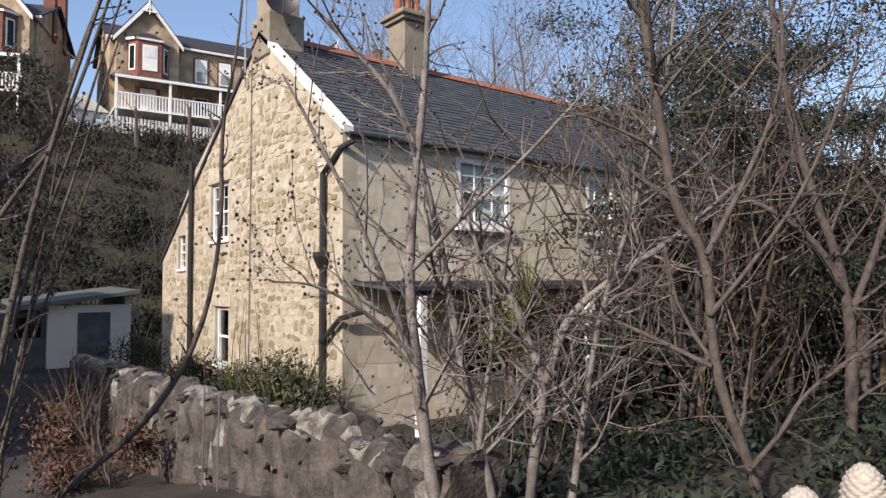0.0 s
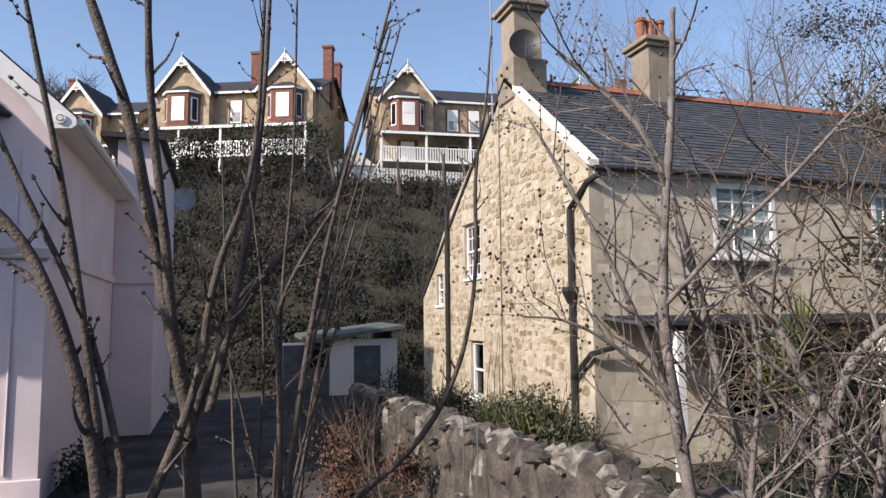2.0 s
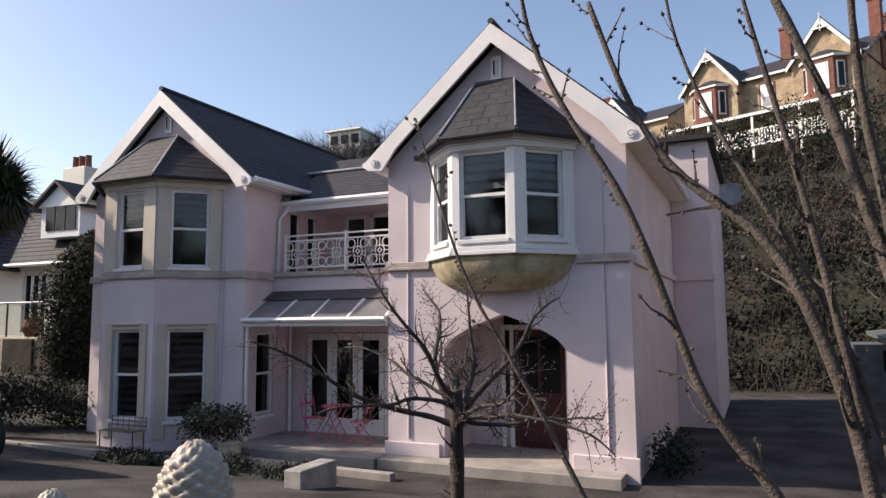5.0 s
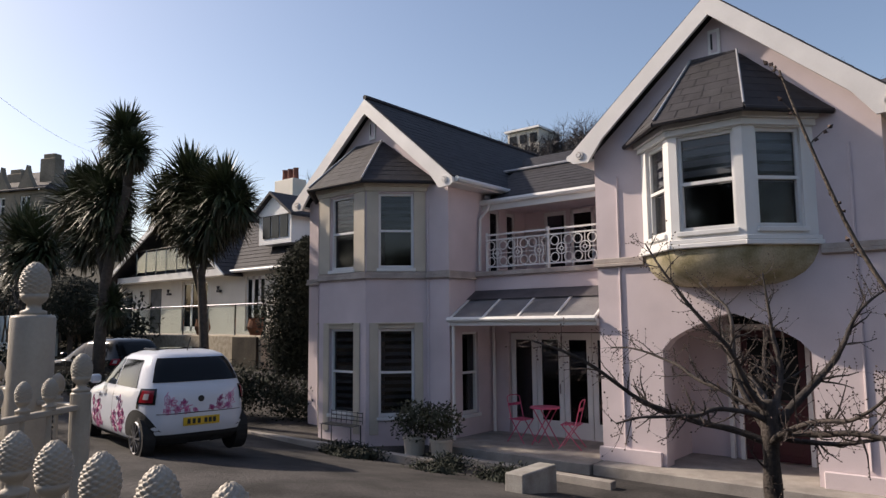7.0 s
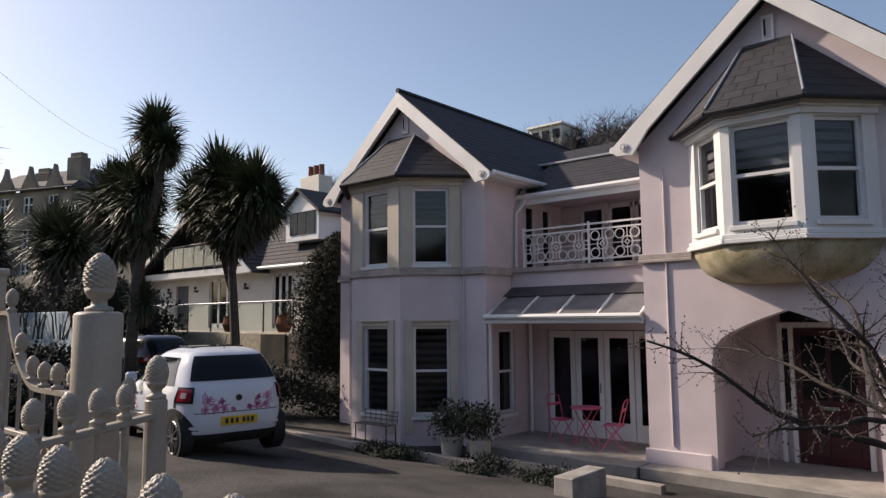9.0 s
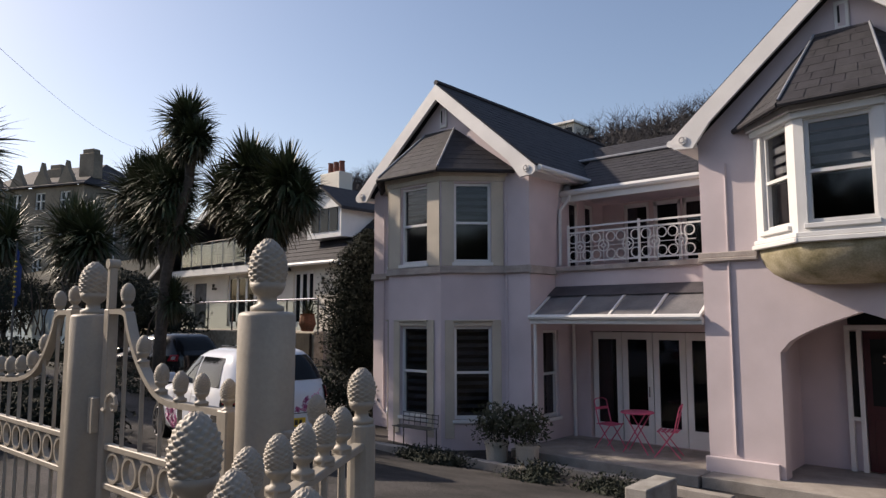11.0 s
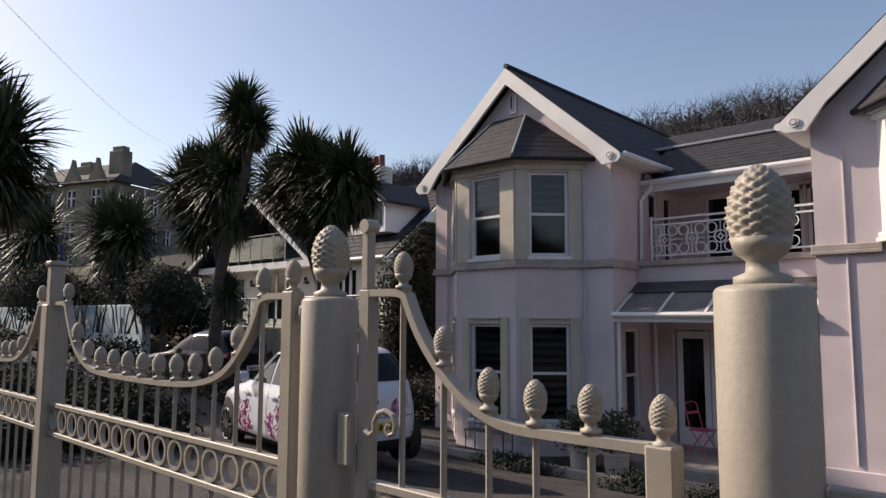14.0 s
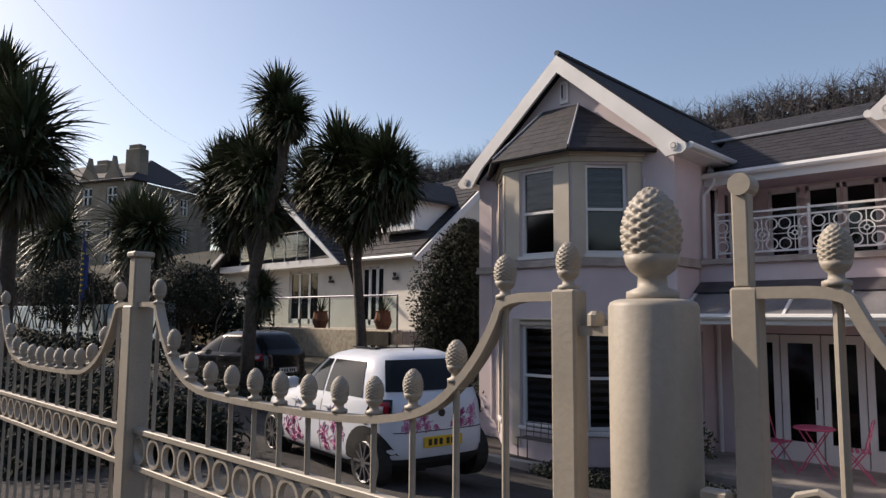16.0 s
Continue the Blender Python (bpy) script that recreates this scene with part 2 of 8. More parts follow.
def lathe(bm, prof, at=(0, 0, 0), n=16):
    rings = []
    for r, z in prof:
        rings.append([bm.verts.new((at[0] + r * math.cos(2 * math.pi * k / n), at[1] + r * math.sin(2 * math.pi * k / n), at[2] + z)) for k in range(n)])
    for a, b in zip(rings, rings[1:]):
        for k in range(n):
            bm.faces.new((a[k], a[(k + 1) % n], b[(k + 1) % n], b[k]))
    bm.faces.new(rings[0][::-1])
    bm.faces.new(rings[-1])
    return bm


def run(p0, p1, inward):
    """A matrix whose x runs along a wall from p0 to p1 and whose y points inward; z is up."""
    u = Vector((p1[0] - p0[0], p1[1] - p0[1], 0)).normalized()
    w = Vector((inward[0], inward[1], 0)).normalized()
    m = Matrix.Identity(4)
    m.col[0][:3], m.col[1][:3], m.col[2][:3], m.col[3][:3] = u, w, (0, 0, 1), (p0[0], p0[1], 0)
    return m


def holed(bm, length, z0, z1, thick, holes, m, start=0.0):
    """A wall of that length in the frame m with rectangular openings (u0, u1, za, zb)."""
    us = sorted({start, length, *[h[0] for h in holes], *[h[1] for h in holes]})
    zs = sorted({z0, z1, *[h[2] for h in holes], *[h[3] for h in holes]})
    solid = {}
    for i in range(len(us) - 1):
        for j in range(len(zs) - 1):
            cu, cz = (us[i] + us[i + 1]) / 2, (zs[j] + zs[j + 1]) / 2
            solid[i, j] = not any(h[0] < cu < h[1] and h[2] < cz < h[3] for h in holes)
    pt = {}

    def V(i, j, s):
        if (i, j, s) not in pt:
            pt[i, j, s] = bm.verts.new(m @ Vector((us[i], s * thick, zs[j])))
        return pt[i, j, s]
    for (i, j), full in solid.items():
        if not full:
            continue
        bm.faces.new((V(i, j, 0), V(i + 1, j, 0), V(i + 1, j + 1, 0), V(i, j + 1, 0)))
        bm.faces.new((V(i, j, 1), V(i, j + 1, 1), V(i + 1, j + 1, 1), V(i + 1, j, 1)))
        for di, dj, a, b in ((-1, 0, (i, j), (i, j + 1)), (1, 0, (i + 1, j), (i + 1, j + 1)), (0, -1, (i, j), (i + 1, j)), (0, 1, (i, j + 1), (i + 1, j + 1))):
            if not solid.get((i + di, j + dj), False):
                bm.faces.new((V(*a, 0), V(*b, 0), V(*b, 1), V(*a, 1)))
    return bm


def sash(parent, m, u0, u1, z0, z1, depth=0.1, frame_m=None, bars=0, glass=None, blind=None, fw=0.05):
    """A sash window in the wall frame m: frame, meeting rail, two panes, sill, perhaps a blind."""
    frame_m = frame_m or WHITE
    glass = glass or GLASS
    w = part("window", box(BM(), u0 - 0.04, -0.05, z0 - 0.07, u1 + 0.04, depth, z0, 0.008, m), frame_m, parent, "painted window sill and frame")
    zm = (z0 + z1) / 2
    bm = BM()
    for a in ((u0, z0, u0 + fw, z1), (u1 - fw, z0, u1, z1), (u0 + fw, z1 - fw, u1 - fw, z1), (u0 + fw, z0, u1 - fw, z0 + fw * 1.3), (u0 + fw, zm - 0.025, u1 - fw, zm + 0.025)):
        box(bm, a[0], depth - 0.03, a[1], a[2], depth + 0.05, a[3], 0, m)
    for b in range(bars):
        ub = u0 + (u1 - u0) * (b + 1) / (bars + 1)
        box(bm, ub - 0.011, depth - 0.005, z0 + fw, ub + 0.011, depth + 0.028, z1 - fw, 0, m)
    if bars:
        for zz in ((z0 + zm) / 2, (zm + z1) / 2):
            box(bm, u0 + fw, depth - 0.005, zz - 0.011, u1 - fw, depth + 0.028, zz + 0.011, 0, m)
    part("frame", bm, frame_m, w)
    for za, zb, dy in ((z0 + fw, zm - 0.02, 0.035), (zm + 0.02, z1 - fw, 0.012)):
        p = part("pane", box(BM(), u0 + fw, depth + dy, za, u1 - fw, depth + dy + 0.004, zb, 0, m), glass, w)
        p.visible_shadow = False
    if blind:
        bm = BM()
        bl, share, step, cover = (*blind, 0.62)[:4]
        z = z1 - 0.04
        while z > z1 - (z1 - z0) * share:
            box(bm, u0 + 0.03, depth + 0.09, z - step * cover, u1 - 0.03, depth + 0.10, z, 0, m)
            z -= step
        part("blind", bm, bl, w, "horizontal slatted blind")
    return w


def roof_plane(parent, a, b, c, d, m, row=0.2, name="roof_slope", thick=0.03, wide=0.3):
    """Slates in courses over the slope a-b (eave) to d-c (top): each slate is a thin lapped piece of the one slope mesh."""
    a, b, c, d = (Vector(p) for p in (a, b, c, d))
    n = (b - a).cross(d - a).normalized()
    if n.z < 0:
        n = -n
    bm = BM()
    rows = max(1, int((d - a).length / row))
    for j in range(rows):
        t0, t1 = j / rows, min(1.0, (j + 1.25) / rows)
        l0, r0, l1, r1 = a.lerp(d, t0), b.lerp(c, t0), a.lerp(d, t1), b.lerp(c, t1)
        k = max(1, int((r0 - l0).length / wide))
        off = 0.5 * (j % 2) / k
        edges = [0.0] + [min(1, max(0, (i + 1) / k - off)) for i in range(k)] + [1.0]
        for s0, s1 in zip(edges, edges[1:]):
            if s1 - s0 < 0.02 / k:
                continue
            g = 0.02 / k
            p = [l0.lerp(r0, s0 + g), l0.lerp(r0, s1 - g), l1.lerp(r1, s1 - g), l1.lerp(r1, s0 + g)]
            lift = thick * (0.8 + 0.4 * random.random())
            q = [bm.verts.new(p[0] + n * lift), bm.verts.new(p[1] + n * lift), bm.verts.new(p[2] + n * 0.004), bm.verts.new(p[3] + n * 0.004)]
            bm.faces.new(q)
            e = [bm.verts.new(p[0] + n * 0.002), bm.verts.new(p[1] + n * 0.002)]
            bm.faces.new((e[0], e[1], q[1], q[0]))
    me_ob = part(name, bm, m, parent)
    tagged(me_ob, kind="stuff")
    bm = BM()
    prism(bm, (a, b, c, d), -n * 0.06)
    part(name + "_deck", bm, m, parent)
    return me_ob


def ground_z(x, y):
    if y > 60:
        return 12 + (y - 60) * 0.15
    t = min(1.0, max(0.0, (y - 1.5) / 8.5))
    z = -0.95 * t ** 1.8
    h = max(0.0, y - 27.0)
    if h > 0:
        z += min(h, 20) * 0.62 * min(1, h / 6)
    return z


# ---------- ground ----------
def sheet():
    bm = BM()
    xs = [-900, -300, -120, -80, -60, -50, -40, -34, -28, -24, -20, -16, -12, -8, -4, -2, 0, 2, 4, 6, 9, 13, 18, 24, 32, 45, 70, 120, 300, 900]
    ys = [-300, -40, -8, -3, 1.15, 2, 3, 4, 5, 6, 7, 8, 9, 10, 12, 14, 18, 22, 26, 28, 30, 32, 34, 36, 38, 40, 42, 44, 46, 48, 54, 60, 75, 90, 110, 150, 300, 900]

    def z(x, y):
        v = ground_z(x, y)
        if y > 47:
            v = 11.3
        left = min(1, max(0, (-15 - x) / 6))
        if y > 3:
            v += left * (1.0 if y < 12 else 1.2) * min(1, (y - 3) / 3)
        far = min(1, max(0, (-32 - x) / 30))
        if far:
            v = v * (1 - far) + far * min(8.0, max(0.5, 1.5 + (y - 5) * 0.24))
        if y > 62:
            top = 27.0 if x < -15 else (20.0 if x > 4 else 23.0)
            if x < -110:
                top = 9.0
            v = max(v, 10 + (top - 10) * min(1, (y - 62) / 26))
        if 26.5 < y < 90:
            v += 0.5 * noise.noise((x * 0.21, y * 0.21, 1.7))
        return v
    g = [[bm.verts.new((x, y, z(x, y))) for x in xs] for y in ys]
    for j in range(len(ys) - 1):
        for i in range(len(xs) - 1):
            bm.faces.new((g[j][i], g[j][i + 1], g[j + 1][i + 1], g[j + 1][i]))
    for f in bm.faces:
        c = f.calc_center_median()
        f.material_index = 2 if c.y > 26.5 or c.x < -20 or c.x > 20 else (1 if c.x > 2.8 and c.y > 1.2 else (3 if c.y < 1.2 else (1 if c.x > -0.5 and c.y < 7 else 0)))
    ob = put("ground", bm, [GRAVEL, SOIL, HILLSIDE, TARMAC], smooth=True)
    return tagged(ob, "gravel drive, garden soil, scrubby hillside and tarmac road", "ground", kind="structure")


sheet()

# ---------- pink house ----------
FY = 11.72
GZ = -0.98
FLOOR = -0.78
house = thing("house", "pale pink rendered villa with two slate-roofed gables and canted bays", "house")


def wing(x0, x1, front_holes, side, back=19.0):
    """Walls of one gabled wing and its roof; side: +1 where the right side faces the court."""
    cx = (x0 + x1) / 2
    m = run((x0, FY), (x1, FY), (0, 1))
    bm = BM()
    holed(bm, x1 - x0, GZ, 4.55, 0.3, front_holes, m)
    prism(bm, ((x0, FY, 4.55), (x1, FY, 4.55), (cx, FY, 6.5)), (0, 0.3, 0))
    return bm, m, cx


def gable_roof(x0, x1, cx, peak, eave, back, lift=0.0):
    ov = 0.26
    y0 = FY - ov
    w = (x1 - x0) / 2 + 0.34
    ze = eave
    for s in (-1, 1):
        a, b = Vector((cx + s * w, y0, ze)), Vector((cx + s * w, back, ze))
        c, d = Vector((cx, back, peak)), Vector((cx, y0, peak))
        roof_plane(house, a, b, c, d, SLATE, 0.19, "roof_slope", 0.009, 0.28)
        # bargeboard with a rounded foot and roundel
        sl = (d - a).normalized()
        nrm = Vector((0, 1, 0)).cross(sl).normalized()
        if nrm.z > 0:
            nrm = -nrm
        bm = BM()
        dep = 0.27
        poly = [a + Vector((0, -0.03, -0.03)), d + Vector((0, -0.03, -0.03)), Vector((cx, y0 - 0.03, peak - 0.03 - dep * 1.28))]
        foot = [Vector((a.x - s * 0.36, y0 - 0.03, ze - 0.21)), Vector((a.x - s * 0.06, y0 - 0.03, ze - 0.19)), Vector((a.x + s * 0.01, y0 - 0.03, ze - 0.13))]
        prism(bm, poly + [a + sl * 0.62 + nrm * dep + Vector((0, -0.03, -0.03))] + foot, (0, 0.06, 0))
        bb = part("bargeboard", bm, BARGE, house, "deep white painted bargeboard")
        bm = BM()
        rc = Vector((a.x - s * 0.20, y0 - 0.035, ze - 0.055))
        for r0, r1, dy in ((0.075, 0.055, 0.02), (0.035, 0.0, 0.03)):
            ring = []
            for k in range(14):
                an = 2 * math.pi * k / 14
                o = Vector((math.cos(an), 0, math.sin(an)))
                ring.append([bm.verts.new(rc + o * r0), bm.verts.new(rc + o * r0 - Vector((0, dy, 0))), bm.verts.new(rc + o * max(r1, 0.002) - Vector((0, dy, 0))), bm.verts.new(rc + o * max(r1, 0.002))])
            for k in range(14):
                for q in range(3):
                    bm.faces.new((ring[k][q], ring[(k + 1) % 14][q], ring[(k + 1) % 14][q + 1], ring[k][q + 1]))
        part("roundel", bm, BARGE, bb)
        # painted lining under the sloping overhang
        dn = nrm * 0.085
        prism(bm := BM(), [p + dn for p in (a + Vector((0, 0.035, 0)), d + Vector((0, 0.035, 0)), Vector((cx, FY - 0.004, peak)), Vector((a.x, FY - 0.004, ze)))], nrm * 0.02)
        part("verge_lining", bm, BARGE, house)
        # soffit and gutter along the eave
        bm = box(BM(), min(a.x, a.x - s * 0.34), y0 + 0.04, ze - 0.14, max(a.x, a.x - s * 0.34), back, ze - 0.10)
        part("soffit", bm, BARGE, house)
        bm = BM()
        tube(bm, ((a.x + s * 0.05, y0 + 0.05, ze - 0.06), (a.x + s * 0.05, back, ze - 0.06)), 0.06, 8)
        part("gutter", bm, WHITE, house)
    bm = tube(BM(), ((cx, y0 - 0.02, peak + 0.02), (cx, back, peak + 0.02)), 0.06, 6)
    part("ridge_tile", bm, SLATE, house)


# right wing: arch porch below, oriel above
RX0, RX1 = -6.65, -2.25
rc_x = -4.45
m = run((RX0, FY), (RX1, FY), (0, 1))
bm, m, cx = wing(RX0, RX1, [(1.12, 3.33, GZ, 1.76), (0.95, 3.35, 2.75, 4.45)], 1)
part("wall", bm, PINK, house, "pale pink smooth render")
# segmental head that fills the top of the porch opening
bm = BM()
arc = [(-5.53 + 2.21 * k / 16, 1.10 + 0.60 * (1 - abs(2 * k / 16 - 1)) ** 0.62) for k in range(17)]
for half in (arc[:9], arc[8:]):
    poly = [(x, FY + 0.0004, z) for x, z in half] + [(half[-1][0], FY + 0.0004, 1.76), (half[0][0], FY + 0.0004, 1.76)]
    part("arch_spandrel", prism(BM(), poly, (0, 0.296, 0)), PINK, house)
# sides and back of both wings
part("wall", holed(BM(), 6.98, GZ, 4.55, 0.3, [], run((RX1, FY + 0.3), (RX1, 19), (-1, 0))), PINK, house)
part("wall", holed(BM(), 6.98, GZ, 4.55, 0.3, [], run((RX0, FY + 0.3), (RX0, 19), (1, 0))), PINK, house)
gable_roof(RX0, RX1, rc_x, 6.82, 4.58, 19.0)
# rear block
bm = box(BM(), -2.24, 18.0, GZ, -1.35, 24, 5.9)
part("wall", bm, PINK, house)
part("flat_roof_edge", box(BM(), -2.6, 17.8, 5.9, -1.2, 24.1, 6.02), SLATE, house)
bm = box(BM(), -2.26, FY + 0.35, 2.50, -2.19, 18.0, 2.66, 0.01)
part("string_course", bm, PINK, house)
part("string_course", box(BM(), -2.24, 17.95, 2.50, -1.30, 18.0, 2.66), PINK, house)

# left wing
LX0, LX1 = -14.49, -10.03
lc_x = -12.26
bm, m, cx = wing(LX0, LX1, [(0.6, 3.82, GZ, 4.45)], 1)
part("wall", bm, PINK, house)
bm = BM()
mr = run((LX1, FY + 0.3), (LX1, 19), (-1, 0))
holed(bm, 7.3, GZ, 4.55, 0.3, [(0.12, 0.68, -0.34, 1.38), (1.18, 1.56, 2.62, 4.12), (1.86, 2.22, 2.62, 4.12)], mr)
part("wall", bm, PINK, house)
part("wall", holed(BM(), 6.98, GZ, 4.55, 0.3, [], run((LX0, FY + 0.3), (LX0, 19), (1, 0))), PINK, house)
sash(house, mr, 0.12, 0.68, -0.34, 1.38, 0.08)
gable_roof(LX0, LX1, lc_x, 6.77, 4.58, 19.0)

# pilaster strips and string courses on the fronts
for x in (RX0 + 0.42, RX1 - 0.42, LX0 + 0.36, LX1 - 0.56):
    part("wall_moulding", tube(BM(), ((x, FY - 0.012, GZ + 0.5), (x, FY - 0.012, 4.1)), 0.022, 6), PINK, house)
for x0, x1 in ((RX0 - 0.05, -5.78), (-3.1, RX1 + 0.05), (LX0 - 0.05, -13.93), (-10.62, LX1 + 0.05)):
    bm = box(BM(), x0, FY - 0.07, 2.52, x1, FY - 0.005, 2.58, 0.01)
    box(bm, x0, FY - 0.045, 2.58, x1, FY - 0.005, 2.67, 0.01)
    part("string_course", bm, MOULDING, house, "moulded stone string course")
bm = box(BM(), LX1 + 0.005, FY - 0.07, 2.50, LX1 + 0.07, 12.6, 2.66, 0.01)
part("string_course", bm, MOULDING, house)
for x0, x1 in ((RX0 - 0.05, -5.6), (-3.25, RX1 + 0.06), (-10.6, LX1 + 0.05)):
    part("plinth", box(BM(), x0, FY - 0.06, GZ, x1, FY - 0.004, -0.55, 0.012), PINK, house)
for cxv in (rc_x, lc_x):
    bm = BM()
    box(bm, cxv - 0.10, FY - 0.035, 5.82, cxv + 0.10, FY - 0.004, 6.28, 0.01)
    vent = part("gable_vent", bm, BARGE, house, "small framed gable vent slot")
    part("slot", box(BM(), cxv - 0.05, FY - 0.042, 5.89, cxv + 0.05, FY - 0.036, 6.22), PINK, vent)
    part("louvre", box(BM(), cxv - 0.05, FY - 0.05, 5.94, cxv - 0.02, FY - 0.043, 6.2), DARKROOM, vent)


def bay(cx, half_front, cant, z0, z1, wall_m, win_rows, frame_m, blinds, roof_peak, roof_in, surround=None):
    """A canted bay on a wing front: three faces with sash windows, moulded cornice and a hipped slate roof."""
    yf = FY - cant
    corners = [(cx - half_front - cant, FY), (cx - half_front, yf), (cx + half_front, yf), (cx + half_front + cant, FY)]
    for i in range(3):
        p0, p1 = corners[i], corners[i + 1]
        ln = math.dist(p0, p1)
        mm = run(p0, p1, (-(p1[1] - p0[1]), (p1[0] - p0[0])))
        holes = []
        for (za, zb) in win_rows:
            mg = 0.36 if i == 1 else 0.27
            if i == 1 and half_front < 0.6:
                mg = 0.13
            elif half_front < 0.6:
                mg = 0.2
            holes.append((mg, ln - mg, za, zb))
        bm = BM()
        holed(bm, ln, z0, z1, 0.2, holes, mm)
        part("bay_wall", bm, wall_m, house)
        for h, bl in zip(holes, blinds):
            sash(house, mm, *h, 0.09, frame_m, 0, None, bl)
            if surround:
                bm = BM()
                upper = h[2] > 2
                ua, ub = (0.015, ln - 0.015) if upper else (h[0] - 0.19, h[1] + 0.19)
                za, zb = (2.672, 4.398) if upper else (-0.72, h[3] + 0.13)
                box(bm, ua, -0.025, za, h[0] - 0.005, -0.004, zb, 0.006, mm)
                box(bm, h[1] + 0.005, -0.025, za, ub, -0.004, zb, 0.006, mm)
                if not upper:
                    box(bm, h[0] - 0.005, -0.022, h[3] + 0.005, h[1] + 0.005, -0.004, zb, 0.006, mm)
                    box(bm, h[0] - 0.03, -0.075, h[3] + 0.10, h[1] + 0.03, -0.03, h[3] + 0.135, 0.006, mm)
                part("window_surround", bm, surround, house, "cream stone window surround")
        # cornice
        bm = box(BM(), -0.06, -0.10, z1 - 0.10, ln + 0.06, 0.1, z1, 0.01, mm)
        box(bm, -0.03, -0.05, z1 - 0.20, ln + 0.03, 0.1, z1 - 0.10, 0.01, mm)
        part("cornice", bm, frame_m if surround is None else surround, house)
    # hipped roof
    e = 0.24
    ec = [Vector((cx - half_front - cant - e * 1.2, FY, z1 + 0.02)), Vector((cx - half_front - e * 0.5, yf - e, z1 + 0.02)), Vector((cx + half_front + e * 0.5, yf - e, z1 + 0.02)), Vector((cx + half_front + cant + e * 1.2, FY, z1 + 0.02))]
    tl, tr = Vector((cx - roof_in, FY - 0.1, roof_peak)), Vector((cx + roof_in, FY - 0.1, roof_peak))
    tlb, trb = Vector((cx - roof_in, FY, roof_peak)), Vector((cx + roof_in, FY, roof_peak))
    roof_plane(house, ec[1], ec[2], tr, tl, SLATE, 0.17, "bay_roof_slope", 0.008, 0.28)
    roof_plane(house, ec[2], ec[3], trb, tr, SLATE, 0.17, "bay_roof_slope", 0.008, 0.28)
    roof_plane(house, ec[0], ec[1], tl, tlb, SLATE, 0.17, "bay_roof_slope", 0.008, 0.28)
    for a, b in ((ec[1], tl), (ec[2], tr)):
        part("hip_roll", tube(BM(), (a + Vector((0, 0, 0.03)), b + Vector((0, 0, 0.03))), 0.02, 6), LEAD, house, "grey lead hip roll")
    part("lead_flashing", tube(BM(), (tl, tr), 0.03, 6), DARKLEAD, house)
    for a, b in zip(ec, ec[1:]):
        part("bay_gutter", tube(BM(), (a - Vector((0, 0, 0.04)), b - Vector((0, 0, 0.04))), 0.045, 8), SLATE, house)
    return corners


lb = bay(lc_x - 0.04, 0.74, 0.91, GZ + 0.02, 4.60, PINK, [(-0.36, 1.46), (2.74, 4.36)], WHITE, [(BLIND_D, 0.97, 0.15, 0.5), (BLIND_D, 0.48, 0.15, 0.5)], 5.70, 0.42, STONEPAINT)
for i in range(3):
    p0, p1 = lb[i], lb[i + 1]
    ln = math.dist(p0, p1)
    mm = run(p0, p1, (-(p1[1] - p0[1]), (p1[0] - p0[0])))
    bm = box(BM(), -0.03, -0.07, 2.52, ln + 0.03, -0.004, 2.58, 0.008, mm)
    box(bm, -0.02, -0.045, 2.58, ln + 0.02, -0.004, 2.66, 0.008, mm)
    part("bay_string_course", bm, MOULDING, house)
rb = bay(rc_x, 0.55, 0.78, 2.72, 4.62, WHITE, [(2.92, 4.40)], WHITE, [(BLIND_L, 0.50, 0.16, 0.62)], 5.80, 0.36)
# corbel under the oriel
bm = BM()
prev = None
for k in range(7):
    f = math.cos(math.pi / 2 * k / 6) ** 0.7 if k < 6 else 0.12
    z = 2.72 - 0.62 * math.sin(math.pi / 2 * k / 6)
    row = [bm.verts.new((rc_x + (x - rc_x) * (0.25 + 0.75 * f), FY - 0.002 + (y - FY) * f, z)) for x, y in rb]
    if prev:
        for i in range(3):
            bm.faces.new((prev[i], prev[i + 1], row[i + 1], row[i]))
    else:
        bm.faces.new(row)
    prev = row
bm.faces.new(prev[::-1])
part("corbel", bm, CORBELSTONE, house, "curved stained stone corbel", smooth=True)
bm = BM()
for i in range(3):
    p0, p1 = rb[i], rb[i + 1]
    ln = math.dist(p0, p1)
    mm = run(p0, p1, (-(p1[1] - p0[1]), (p1[0] - p0[0])))
    bm = box(BM(), -0.05, -0.07, 2.66, ln + 0.05, 0.05, 2.73, 0.01, mm)
    box(bm, -0.03, -0.045, 2.735, ln + 0.03, 0.05, 2.80, 0.008, mm)
    part("oriel_sill", bm, WHITE, house)

# entrance porch
for q in ((-5.75, 13.2, FLOOR, -3.1, 13.3, 2.3), (-5.75, FY + 0.3, FLOOR, -5.65, 13.2, 2.3), (-3.2, FY + 0.3, FLOOR, -3.1, 13.2, 2.3), (-5.65, FY + 0.3, 2.2, -3.2, 13.2, 2.3)):
    part("porch_wall", box(BM(), *q), PINK, house)
bm = box(BM(), -6.6, 11.2, GZ, -2.4, 13.2, FLOOR, 0.01)
part("porch_step", bm, PALEPAVE, house, "pale paved entrance step")
fd = part("door_frame", box(BM(), -4.95, 13.10, 1.42, -3.62, 13.19, 1.50), WHITE, house)
bm = BM()
for x in (-4.95, -4.78, -3.70):
    box(bm, x, 13.10, FLOOR, x + 0.07, 13.19, 1.42)
box(bm, -4.88, 13.11, 0.0, -4.78, 13.18, 0.06)
part("jamb", bm, WHITE, fd)
dr = part("door", box(BM(), -4.70, 13.13, FLOOR + 0.02, -3.71, 13.18, 1.40, 0.006), DOORRED, house, "dark red panelled front door")
bm = BM()
